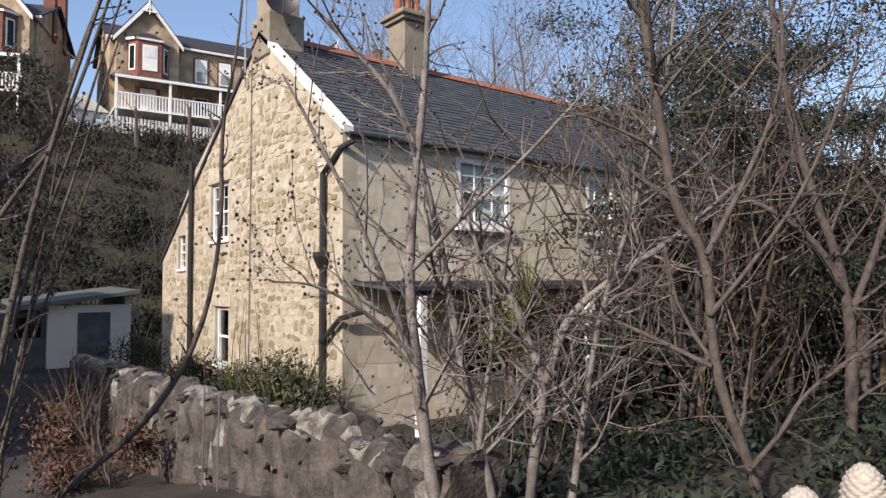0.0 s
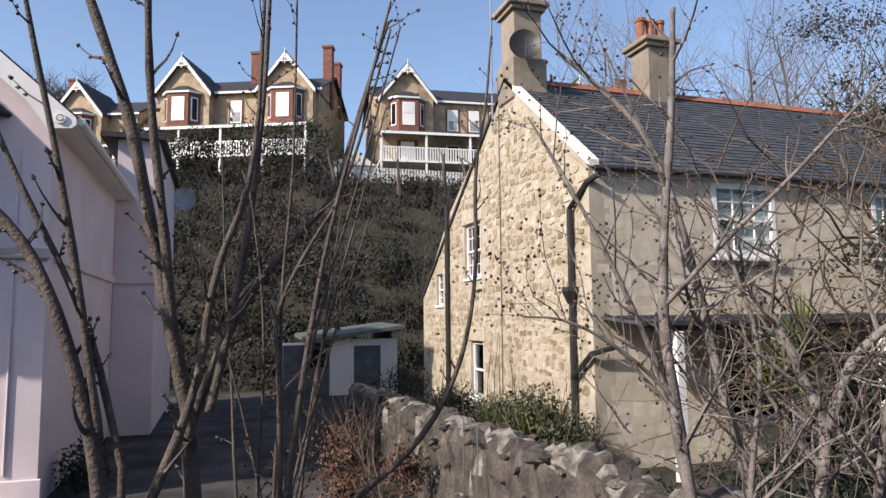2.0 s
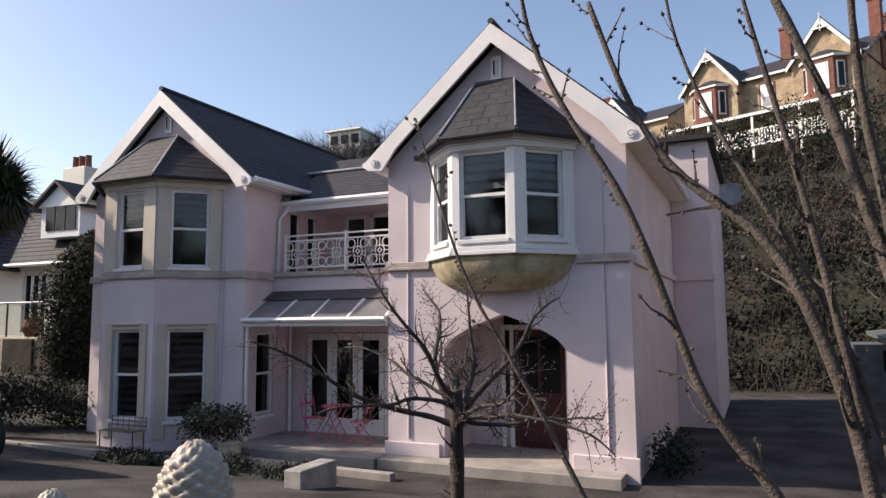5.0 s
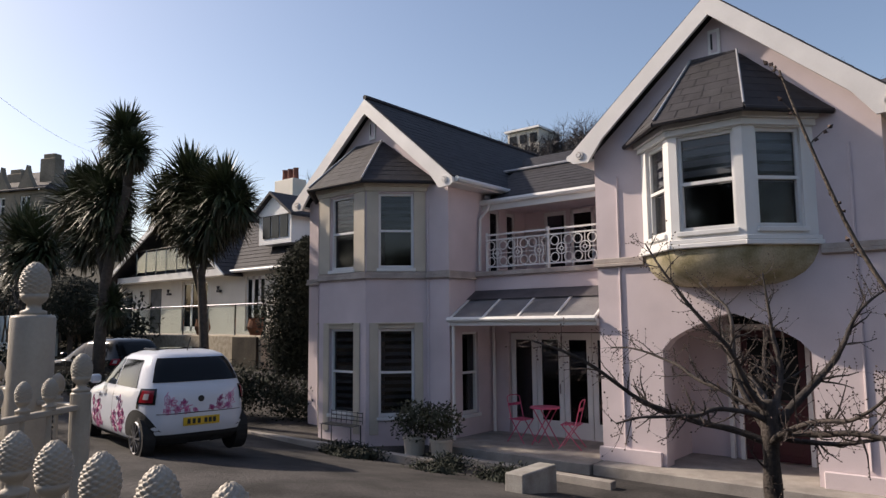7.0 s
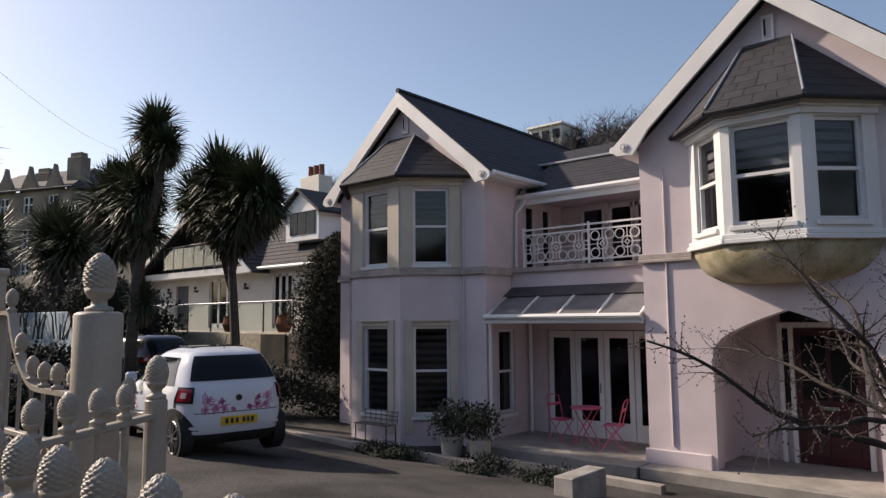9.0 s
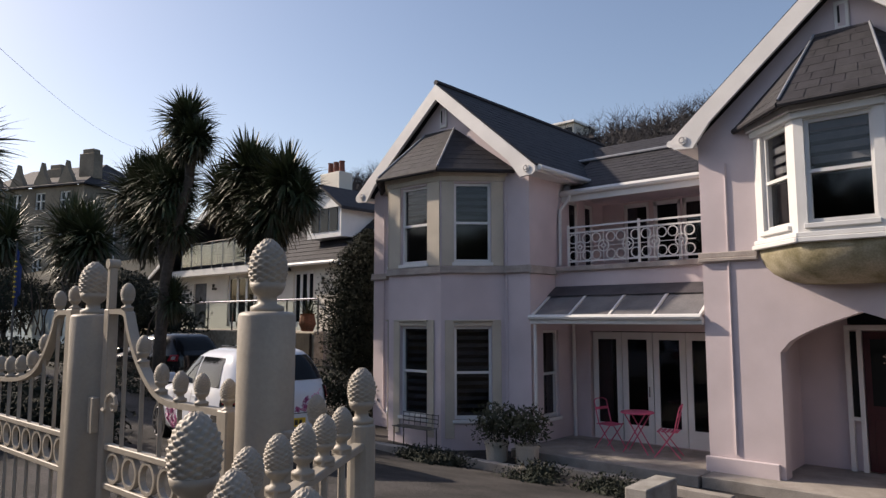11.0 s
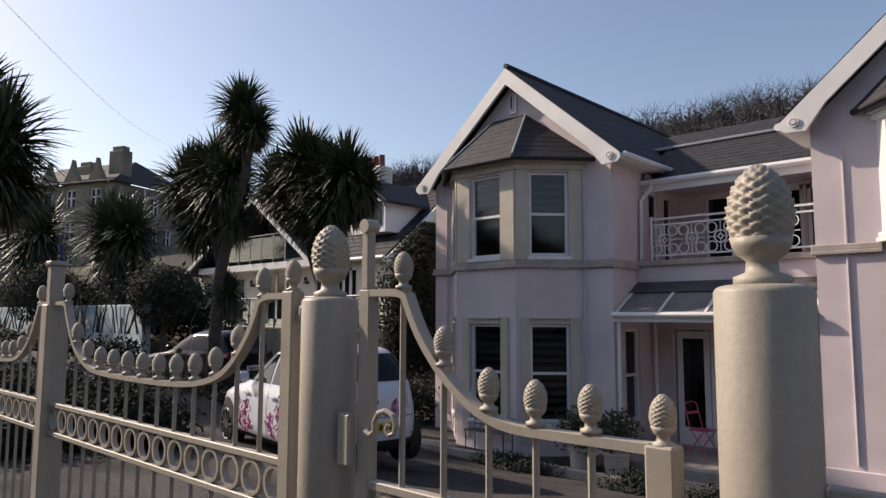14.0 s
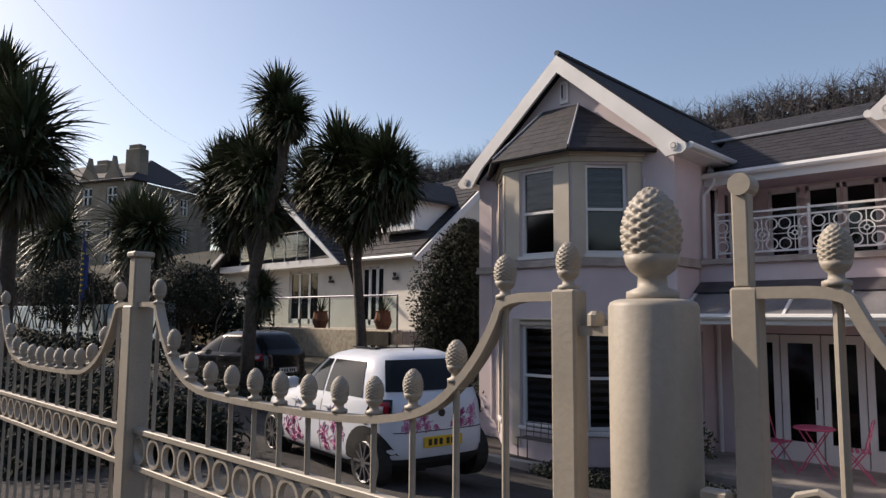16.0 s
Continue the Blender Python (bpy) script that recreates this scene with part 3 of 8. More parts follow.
for x0, x1, z0, z1 in ((-4.60, -4.24, -0.65, 0.05), (-4.17, -3.81, -0.65, 0.05)):
    box(bm, x0, 13.115, z0, x1, 13.13, z1, 0.006)
part("panel", bm, DOORRED, dr)
bm = BM()
for x0, x1 in ((-4.60, -4.24), (-4.17, -3.81)):
    box(bm, x0, 13.12, 0.25, x1, 13.128, 1.28)
part("door_glass", bm, CARGLASS, dr)
part("letter_box", box(BM(), -4.33, 13.105, 0.10, -4.08, 13.128, 0.16, 0.004), CHROME, dr, "metal letter box")
part("side_light", box(BM(), -4.88, 13.14, 0.06, -4.785, 13.145, 1.40), CARGLASS, fd)
part("fan_light", box(BM(), -4.9, 13.14, 1.51, -3.65, 13.145, 1.95), CARGLASS, fd)

# centre: doors under a glass canopy, balcony over
bm = BM()
mc = run((LX1, 13.24), (RX0, 13.24), (0, 1))
holed(bm, 3.38, GZ, 2.22, 0.25, [(0.42, 3.1, FLOOR, 1.36)], mc)
part("wall", bm, PINK, house)
bm = box(BM(), LX1 + 0.002, 12.62, 2.22, RX0 - 0.002, 14.7, 2.62)
part("balcony_slab", bm, PINK, house)
bm = box(BM(), LX1 + 0.002, 12.54, 2.56, RX0 - 0.002, 12.62, 2.66, 0.01)
part("balcony_ledge", bm, MOULDING, house)
BDOORS = ((0.52, 1.12), (1.22, 1.82), (1.86, 2.44), (2.5, 3.06))
bm = BM()
holed(bm, 3.38, 2.62, 4.6, 0.25, [(u0, u1, 2.66, 4.16) for u0, u1 in BDOORS], run((LX1, 14.7), (RX0, 14.7), (0, 1)))
part("wall", bm, PINK, house)
mb = run((LX1, 14.7), (RX0, 14.7), (0, 1))
for u0, u1 in BDOORS:
    bm = BM()
    for q in ((u0, 2.66, u0 + 0.07, 4.16), (u1 - 0.07, 2.66, u1, 4.16), (u0, 4.07, u1, 4.16), (u0, 2.66, u1, 2.86)):
        box(bm, q[0], 0.03, q[1], q[2], 0.09, q[3], 0, mb)
    w = part("balcony_door", bm, WHITE, house)
    part("pane", box(BM(), u0, 0.055, 2.7, u1, 0.06, 4.12, 0, mb), GLASS, w).visible_shadow = False
for u0, u1 in ((1.18, 1.56), (1.86, 2.22)):
    w = part("window", box(BM(), u0, 0.05, 2.62, u1, 0.055, 4.12, 0, mr), GLASS, house)
    w.visible_shadow = False
    bm = BM()
    for q in ((u0, 2.62, u0 + 0.05, 4.1), (u1 - 0.05, 2.62, u1, 4.1), (u0, 4.05, u1, 4.12)):
        box(bm, q[0], 0.02, q[1], q[2], 0.1, q[3], 0, mr)
    part("frame", bm, WHITE, w)
# french doors: four leaves
for k in range(4):
    u0 = 0.46 + k * 0.65
    bm = BM()
    for q in ((u0, FLOOR, u0 + 0.11, 1.34), (u0 + 0.52, FLOOR, u0 + 0.63, 1.34), (u0 + 0.11, 1.2, u0 + 0.52, 1.34), (u0 + 0.11, FLOOR, u0 + 0.52, -0.46)):
        box(bm, q[0], 0.06, q[1], q[2], 0.11, q[3], 0, mc)
    leaf = part("french_door", bm, WHITE, house, "white glazed folding door leaf")
    p = part("pane", box(BM(), u0 + 0.11, 0.08, -0.46, u0 + 0.52, 0.085, 1.2, 0, mc), GLASS, leaf)
    p.visible_shadow = False
    if k == 1:
        part("handle", box(BM(), u0 + 0.55, 0.03, 0.10, u0 + 0.57, 0.06, 0.30, 0, mc), CHROME, leaf)
# central roof
roof_plane(house, (LX1 - 0.2, 12.95, 4.26), (RX0 + 0.2, 12.95, 4.26), (RX0 + 0.2, 14.6, 5.25), (LX1 - 0.2, 14.6, 5.25), SLATE, 0.19, "roof_slope", 0.009, 0.28)
roof_plane(house, (LX1 - 1.5, 15.4, 5.3), (RX0 + 1.0, 15.4, 5.3), (RX0 + 1.0, 17.2, 6.25), (LX1 - 1.5, 17.2, 6.25), SLATE, 0.19, "roof_slope", 0.009, 0.28)
part("lead_ridge", box(BM(), LX1 - 1.0, 14.52, 5.24, RX0 + 0.6, 15.42, 5.31, 0.02), LEAD, house)
part("valley_lead", tube(BM(), ((LX1 + 0.15, 12.9, 4.3), (LX1 - 0.75, 14.6, 5.32)), 0.07, 6), LEAD, house)
part("eave_gutter", tube(BM(), ((LX1, 12.88, 4.22), (RX0, 12.88, 4.22)), 0.06, 8), WHITE, house)
part("eave_fascia", box(BM(), LX1, 12.92, 4.04, RX0, 12.96, 4.24), WHITE, house)
part("balcony_ceiling", box(BM(), LX1, 12.965, 4.20, RX0, 14.7, 4.25), PINK, house)
dp = tube(BM(), ((LX1 + 0.22, 12.9, 4.2), (LX1 + 0.2, 12.85, 4.05), (LX1 + 0.07, 12.75, 3.85), (LX1 + 0.07, 12.72, 2.7)), 0.035, 8)
part("downpipe", dp, WHITE, house)

# canopy over the terrace
canopy = thing("glass_canopy", "white framed sloping glass canopy over the terrace doors", "canopy")
cz0, cz1 = 1.63, 2.18
bm = BM()
box(bm, LX1 + 0.02, 11.66, cz0 - 0.12, RX0 - 0.02, 11.76, cz0, 0.012)
tube(bm, ((LX1 + 0.02, 11.63, cz0 + 0.01), (RX0 - 0.02, 11.63, cz0 + 0.01)), 0.05, 8)
part("front_beam", bm, WHITE, canopy)
for k in range(5):
    x = LX1 + 0.06 + k * (RX0 - LX1 - 0.12) / 4
    bm = BM()
    prism(bm, ((x - 0.022, 11.68, cz0), (x - 0.022, 12.6, cz1), (x - 0.022, 12.6, cz1 + 0.06), (x - 0.022, 11.68, cz0 + 0.06)), (0.044, 0, 0))
    part("glazing_bar", bm, WHITE, canopy)
for k in range(4):
    x = LX1 + 0.06 + k * (RX0 - LX1 - 0.12) / 4
    bm = BM()
    prism(bm, ((x + 0.03, 11.68, cz0 + 0.03), (x + 0.78, 11.68, cz0 + 0.03), (x + 0.78, 12.6, cz1 + 0.03), (x + 0.03, 12.6, cz1 + 0.03)), (0, 0, 0.006))
    p = part("pane", bm, FROSTED, canopy, "frosted glass pane")
    p.visible_shadow = False
slope = (cz1 - cz0) / 0.92
apron = lambda y: cz0 + (y - 11.68) * slope + 0.066
prism(bm := BM(), ((LX1 + 0.02, 12.28, apron(12.28)), (RX0 - 0.02, 12.28, apron(12.28)), (RX0 - 0.02, 12.61, apron(12.61)), (LX1 + 0.02, 12.61, apron(12.61))), (0, 0, 0.008))
part("lead_apron", bm, DARKLEAD, canopy, "dark lead flashing")
part("post", tube(BM(), ((LX1 + 0.1, 11.72, FLOOR), (LX1 + 0.1, 11.72, cz0 - 0.12)), 0.035, 10), WHITE, canopy)
part("post", tube(BM(), ((LX1 + 0.1, 13.15, FLOOR), (LX1 + 0.1, 13.15, cz1)), 0.035, 10), WHITE, canopy)

# terrace
terrace = put("terrace", box(BM(), LX1 - 0.1, 11.15, GZ, RX0 + 0.02, 13.24, FLOOR, 0.01), PALEPAVE)
tagged(terrace, "pale stone paved terrace in front of the glazed doors", "terrace", kind="structure")
kerb = put("kerb", box(BM(), -15.5, 10.0, GZ, -9.0, 10.16, -0.81, 0.01), PALEPAVE)
tagged(kerb, "low pale kerb edging the drive", "kerb", kind="structure")
kerb2 = put("kerb", box(BM(), -9.2, 0, GZ, -5.9, 0.16, -0.83, 0.01, pose(0, 10.1, 0, 0, 0, -3) @ Matrix.Translation((0, 0, 0))), PALEPAVE)
tagged(kerb2, "low pale kerb edging the planting strip", "kerb", kind="structure")
blk = put("low_wall_block", box(BM(), -6.46, 8.42, GZ, -6.17, 9.30, -0.42, 0.015), CONCRETE)
tagged(blk, "low rendered stub of garden wall beside the drive", "garden wall")

# floors and near-black sheets behind the windows, coloured for the dark of unlit rooms
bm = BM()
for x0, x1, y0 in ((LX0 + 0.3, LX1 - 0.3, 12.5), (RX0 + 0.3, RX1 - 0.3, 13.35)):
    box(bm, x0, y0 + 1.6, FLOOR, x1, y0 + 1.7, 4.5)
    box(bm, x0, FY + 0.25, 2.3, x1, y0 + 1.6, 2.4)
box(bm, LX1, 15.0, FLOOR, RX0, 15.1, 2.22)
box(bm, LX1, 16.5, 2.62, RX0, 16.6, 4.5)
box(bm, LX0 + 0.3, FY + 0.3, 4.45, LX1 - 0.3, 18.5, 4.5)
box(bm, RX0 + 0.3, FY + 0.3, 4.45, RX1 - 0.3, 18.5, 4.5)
part("dark_room_backing", bm, DARKROOM, house)

# balcony railing with quatrefoil panels
rail = thing("balcony_railing", "white cast iron balcony railing with ring tracery", "railing")
bm = BM()
x0, x1 = LX1 + 0.3, RX0 - 0.02
for z, h in ((2.74, 0.03), (3.32, 0.03), (3.43, 0.035)):
    box(bm, x0, 12.64, z, x1, 12.67, z + h)
part("rail_bar", bm, WHITE, rail)
for x in (x0, -8.2, x1 - 0.03):
    part("post", box(BM(), x, 12.63, 2.66, x + 0.035, 12.68, 3.5), WHITE, rail)


def ring(bm, c, r, w, dep, n=14, axis="y"):
    vs = []
    for k in range(n):
        a = 2 * math.pi * k / n
        o = Vector((math.cos(a), 0, math.sin(a)))
        vs.append([bm.verts.new(Vector(c) + o * rr + Vector((0, dd, 0))) for rr, dd in ((r, -dep), (r + w, -dep), (r + w, dep), (r, dep))])
    for k in range(n):
        for q in range(4):
            bm.faces.new((vs[k][q], vs[(k + 1) % n][q], vs[(k + 1) % n][(q + 1) % 4], vs[k][(q + 1) % 4]))


k = 0
x = x0 + 0.28
while x < x1 - 0.2:
    bm = BM()
    ring(bm, (x, 12.655, 3.04), 0.10, 0.02, 0.009)
    ring(bm, (x, 12.655, 3.04), 0.03, 0.02, 0.009, 8)
    for sx in (-1, 1):
        for sz in (-1, 1):
            ring(bm, (x + sx * 0.155, 12.655, 3.04 + sz * 0.17), 0.085, 0.018, 0.009, 10)
    for a in range(4):
        an = a * math.pi / 2
        c, s = math.cos(an), math.sin(an)
        tube(bm, ((x + 0.05 * c, 12.655, 3.04 + 0.05 * s), (x + 0.27 * c, 12.655, 3.04 + 0.28 * s)), 0.009, 4)
    part("tracery_panel", bm, WHITE, rail)
    x += 0.52


# ---------- stone cottage ----------
CX, CY = 6.15, 11.0
CBACK = 21.3
CRIGHT = 18.0
cottage = thing("cottage", "two-storey rubble stone cottage with a slate roof and sash windows", "house")
gm = run((CX, CBACK), (CX, CY), (1, 0))          # along the gable, x grows towards the corner
CL = CBACK - CY


def gu(y):
    return CBACK - y


gable_holes = [(gu(17.42), gu(16.25), 2.63, 4.0), (gu(17.05), gu(16.2), -0.33, 1.05), (gu(19.9), gu(19.3), 2.0, 2.9)]
bm = BM()
holed(bm, CL, -1.6, 2.3, 0.4, gable_holes[1:2] + [(gu(19.9), gu(19.3), 2.0, 2.3)], gm)
part("gable_wall", bm, MORTAR, cottage, "lime-mortared rubble gable wall")
GABLE = [(CY, 4.28), (14.5, 6.86), (18.6, 4.55), (CBACK, 2.3)]


def gable_top(y):
    for (ya, za), (yb, zb) in zip(GABLE, GABLE[1:]):
        if ya <= y <= yb:
            return za + (zb - za) * (y - ya) / (yb - ya)
    return 2.3


# upper gable in upright strips that follow the verge, open at the windows
cuts = sorted({CY, 14.5, 18.6, CBACK, 17.42, 16.25, 19.9, 19.3})
for ya, yb in zip(cuts, cuts[1:]):
    spans = [(2.3, None)]
    mid = (ya + yb) / 2
    for h in (gable_holes[0], gable_holes[2]):
        if h[0] < gu(mid) < h[1]:
            lo, hi = h[2], h[3]
            spans = [(2.3, lo), (hi, None)] if lo > 2.3 else [(hi, None)]
    for lo, hi in spans:
        za, zb = (gable_top(ya), gable_top(yb)) if hi is None else (hi, hi)
        part("gable_wall", prism(BM(), ((CX, ya, lo), (CX, yb, lo), (CX, yb, zb), (CX, ya, za)), (0.4, 0, 0)), MORTAR, cottage, "lime-mortared rubble gable wall")
fm = run((CX, CY), (CRIGHT, CY), (0, 1))
front_holes = [(2.55, 3.98, 2.69, 4.06), (6.4, 7.4, 2.72, 4.06), (9.9, 10.9, 2.72, 4.06), (2.7, 3.9, -0.3, 1.1), (5.0, 5.95, -1.05, 1.05), (6.6, 7.6, -0.3, 1.1)]
bm = BM()
holed(bm, CRIGHT - CX, -1.6, 4.28, 0.4, front_holes, fm, 0.4)
part("front_wall", bm, FRONTPOINT, cottage, "squared stone front wall")
part("end_wall", box(BM(), CRIGHT, CY, -1.6, CRIGHT + 0.3, CBACK, 4.2), MORTAR, cottage)
part("back_wall", box(BM(), CX + 0.4, CBACK - 0.3, -1.6, CRIGHT, CBACK, 2.2), MORTAR, cottage)
# near-black sheets behind the cottage windows, room darkness put into the colour
part("dark_room_backing", box(BM(), CX + 1.6, CY + 2.2, -1.4, CRIGHT, CY + 2.3, 4.2), DARKROOM, cottage)
part("dark_room_backing", box(BM(), CX + 2.4, CY + 2.3, -1.4, CX + 2.5, CBACK - 0.3, 4.2), DARKROOM, cottage)
for h in front_holes[:3]:
    sash(cottage, fm, *h, 0.02, WHITE, 2, CLEARGLASS, (WHITE, 0.98, 0.13, 1.0) if h[0] < 3 else (BLIND_L, 0.6, 0.13, 1.0), 0.10)
for h in (front_holes[3], front_holes[5]):
    sash(cottage, fm, *h, 0.12, WHITE, 2, None, None, 0.06)
sash(cottage, gm, *gable_holes[0], 0.1, WHITE, 3, None, None, 0.07)
sash(cottage, gm, *gable_holes[1], 0.1, WHITE, 0, None, None, 0.07)
sash(cottage, gm, *gable_holes[2], 0.1, WHITE, 1, None, None, 0.05)
h = front_holes[4]
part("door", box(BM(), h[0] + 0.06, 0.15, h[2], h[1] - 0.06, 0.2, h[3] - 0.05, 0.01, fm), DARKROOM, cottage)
# window heads of dressed stone on the gable
for hh in gable_holes[:2]:
    part("lintel", box(BM(), hh[0] - 0.15, -0.035, hh[3] + 0.01, hh[1] + 0.15, 0.05, hh[3] + 0.33, 0.015, gm), RUBBLE_J, cottage)
for hh in front_holes[:3]:
    part("window_sill", box(BM(), hh[0] - 0.12, -0.09, hh[2] - 0.16, hh[1] + 0.12, 0.05, hh[2] - 0.075, 0.01, fm), SLATE, cottage)
# roof, verge coping, ridge
roof_plane(cottage, (CX + 0.1, CY - 0.09, 4.22), (CRIGHT + 0.2, CY - 0.09, 4.22), (CRIGHT + 0.2, 14.5, 6.93), (CX + 0.1, 14.5, 6.93), SLATE_C, 0.17, "roof_slope", 0.022, 0.26)
roof_plane(cottage, (CRIGHT + 0.2, CBACK + 0.1, 2.3), (CX + 0.1, CBACK + 0.1, 2.3), (CX + 0.1, 14.5, 6.93), (CRIGHT + 0.2, 14.5, 6.93), SLATE_C, 0.3, "roof_slope", 0.022, 0.5)
bm = BM()
prism(bm, ((CX - 0.05, CY - 0.12, 4.20), (CX - 0.05, 14.5, 6.9), (CX - 0.05, 14.5, 7.02), (CX - 0.05, CY - 0.12, 4.32)), (0.2, 0, 0))
part("verge_coping", bm, CREAMWALL, cottage, "pale cement verge")
bm = BM()
prism(bm, ((CX - 0.05, 14.5, 6.9), (CX - 0.05, CBACK, 2.25), (CX - 0.05, CBACK, 2.36), (CX - 0.05, 14.5, 7.0)), (0.15, 0, 0))
part("verge_coping", bm, SLATE, cottage)
for k in range(28):
    x = CX + 0.95 + k * 0.4
    bm = BM()
    prism(bm, ((x, 14.36, 6.88), (x, 14.5, 7.04), (x, 14.64, 6.88)), (0.38, 0, 0))
    if k % 3 == 0:
        lathe(bm, [(0.03, 0), (0.045, 0.05), (0.02, 0.1)], (x + 0.19, 14.5, 7.02), 6)
    part("ridge_tile", bm, TERRACOTTA, cottage)
part("gutter", tube(BM(), ((CX + 0.05, CY - 0.13, 4.17), (CRIGHT, CY - 0.13, 4.17)), 0.055, 8), BLACKIRON, cottage)
part("eave_board", box(BM(), CX + 0.1, CY - 0.045, 4.08, CRIGHT, CY - 0.012, 4.17), WHITE, cottage)
part("downpipe", tube(BM(), ((CX + 0.1, CY - 0.2, 4.05), (CX - 0.02, CY + 0.0, 3.95), (CX - 0.09, CY + 0.55, 3.55), (CX - 0.09, CY + 0.58, -1.1)), 0.055, 8), BLACKIRON, cottage, "black cast iron rainwater pipe")
bm = BM()
lathe(bm, [(0.06, 0), (0.16, 0.22), (0.16, 0.3)], (CX - 0.1, CY + 0.58, 1.85), 8)
part("hopper", bm, BLACKIRON, cottage)
part("waste_pipe", tube(BM(), ((CX - 0.1, CY + 0.58, 0.55), (CX - 0.1, CY - 0.1, 1.0), (CX + 0.3, CY - 0.15, 1.1)), 0.05, 8), BLACKIRON, cottage)
part("soil_pipe", tube(BM(), ((CX - 0.09, 18.65, -1.0), (CX - 0.09, 18.65, 4.75)), 0.06, 8), BLACKIRON, cottage)
part("cable", tube(BM(), ((CX - 0.03, 14.9, 6.4), (CX - 0.03, 14.95, -0.6)), 0.012, 5), SHEDGREY, cottage)
# chimneys
for x, y, z0, zt, pots in ((6.52, 14.45, 6.4, 8.45, 0), (10.0, 14.5, 6.6, 8.02, 3)):
    ch = part("chimney", box(BM(), x - 0.34, y - 0.36, z0, x + 0.34, y + 0.36, zt, 0.02), HOTELWALL, cottage, "grey rendered chimney stack")
    if not pots:
        part("chimney_base", box(BM(), x - 0.42, y - 0.44, z0, x + 0.42, y + 0.44, z0 + 0.95, 0.03), HOTELWALL, ch)
    bm = BM()
    box(bm, x - 0.42, y - 0.44, zt, x + 0.42, y + 0.44, zt + 0.10, 0.01)
    box(bm, x - 0.50, y - 0.52, zt + 0.10, x + 0.50, y + 0.52, zt + 0.22, 0.02)
    part("chimney_cap", bm, HOTELWALL, ch)
    for k in range(pots):
        bm = lathe(BM(), [(0.13, 0), (0.12, 0.1), (0.10, 0.14), (0.105, 0.5), (0.13, 0.52), (0.13, 0.6), (0.1, 0.6)], (x - 0.27 + 0.27 * k, y, zt + 0.22), 10)
        part("chimney_pot", bm, TERRACOTTA, ch, "banded terracotta pot")
dish = thing("satellite_dish", "dark satellite dish fixed to the chimney", "satellite dish")
bm = BM()
dm = look((6.32, 13.85, 7.5), (4.9, 9.0, 8.6))
prev = None
for j in range(5):
    r = 0.34 * j / 4 + 0.005
    row = [bm.verts.new(dm @ Vector((r * math.cos(a * math.pi / 8), r * 1.1 * math.sin(a * math.pi / 8), -0.9 * r * r))) for a in range(16)]
    if prev:
        for a in range(16):
            bm.faces.new((prev[a], prev[(a + 1) % 16], row[(a + 1) % 16], row[a]))
    prev = row
part("reflector", bm, BLACKIRON, dish, smooth=True)
part("arm", tube(BM(), (dm @ Vector((0, -0.36, -0.05)), dm @ Vector((0, -0.1, -0.45))), 0.015, 6), SHEDGREY, dish)
part("bracket", tube(BM(), (dm @ Vector((0, 0, 0.02)), (6.45, 14.11, 7.48)), 0.02, 6), SHEDGREY, dish)
mast = thing("aerial_mast", "thin grey aerial pole beside the chimney", "aerial")
part("pole", tube(BM(), ((6.05, 15.1, 5.9), (6.05, 15.1, 11.5)), 0.02, 6), LEAD, mast)
# verandah along the front
ver = thing("verandah", "dark beamed verandah with white posts against the cottage", "verandah")
part("beam", box(BM(), 6.3, 9.75, 1.38, 13.5, 9.85, 1.52, 0.01), BLACKIRON, ver)
roof_plane(ver, (6.3, 9.7, 1.53), (13.5, 9.7, 1.53), (13.5, 10.98, 1.63), (6.3, 10.98, 1.63), SLATE_C, 0.2, "verandah_roof", 0.02, 0.3)
for x in (6.95, 9.0, 11.2, 13.3):
    part("post", box(BM(), x - 0.08, 9.74, -1.3, x + 0.08, 9.9, 1.38, 0.012), WHITE, ver)

# stones of the gable and the front
def stone_mesh(seed):
    rnd = random.Random(seed)
    n = rnd.choice((4, 5, 5, 6, 7))
    bm = BM()
    pts = []
    for k in range(n):
        a = 2 * math.pi * (k + rnd.uniform(-0.24, 0.24)) / n + 0.75
        sq = 1 / max(abs(math.cos(a)), abs(math.sin(a))) ** 0.75
        pts.append((0.47 * sq * math.cos(a) * rnd.uniform(0.86, 1.02), 0.47 * sq * math.sin(a) * rnd.uniform(0.86, 1.02)))
    lo = [bm.verts.new((x, y, 0)) for x, y in pts]
    hi = [bm.verts.new((x * 0.92, y * 0.90, rnd.uniform(0.6, 1.0))) for x, y in pts]
    bm.faces.new(hi)
    for k in range(n):
        bm.faces.new((lo[k], lo[(k + 1) % n], hi[(k + 1) % n], hi[k]))
    return bm


def stone_data(count, m, base=0):
    out = []
    for s in range(count):
        bm = stone_mesh(s + base)
        me = bpy.data.meshes.new("stone")
        bm.to_mesh(me)
        bm.free()
        me.materials.append(m)
        out.append(me)
    return out


def lay(rnd, length, z0, z1, hmin, hmax, wmin, wmax):
    z = z0
    while z < z1:
        hgt = rnd.uniform(hmin, hmax)
        u = -rnd.uniform(0, wmax)
        while u < length:
            w = rnd.uniform(wmin, wmax)
            jz = rnd.uniform(-0.25, 0.25) * hgt
            yield u + w / 2, z + hgt / 2 + jz, w * rnd.uniform(0.92, 1.04), hgt * rnd.uniform(0.85, 1.2)
            u += w
        z += hgt


STONES = stone_data(24, RUBBLE)
rnd = random.Random(5)
joined = BM()
count = 0


def blocked(u, z, w, h, holes, pad=0.05):
    return any(o[0] - pad < u + w / 2 and u - w / 2 < o[1] + pad and o[2] - pad - 0.1 < z + h / 2 and z - h / 2 < o[3] + pad + (0.28 if pad < 0.06 else 0.05) for o in holes)


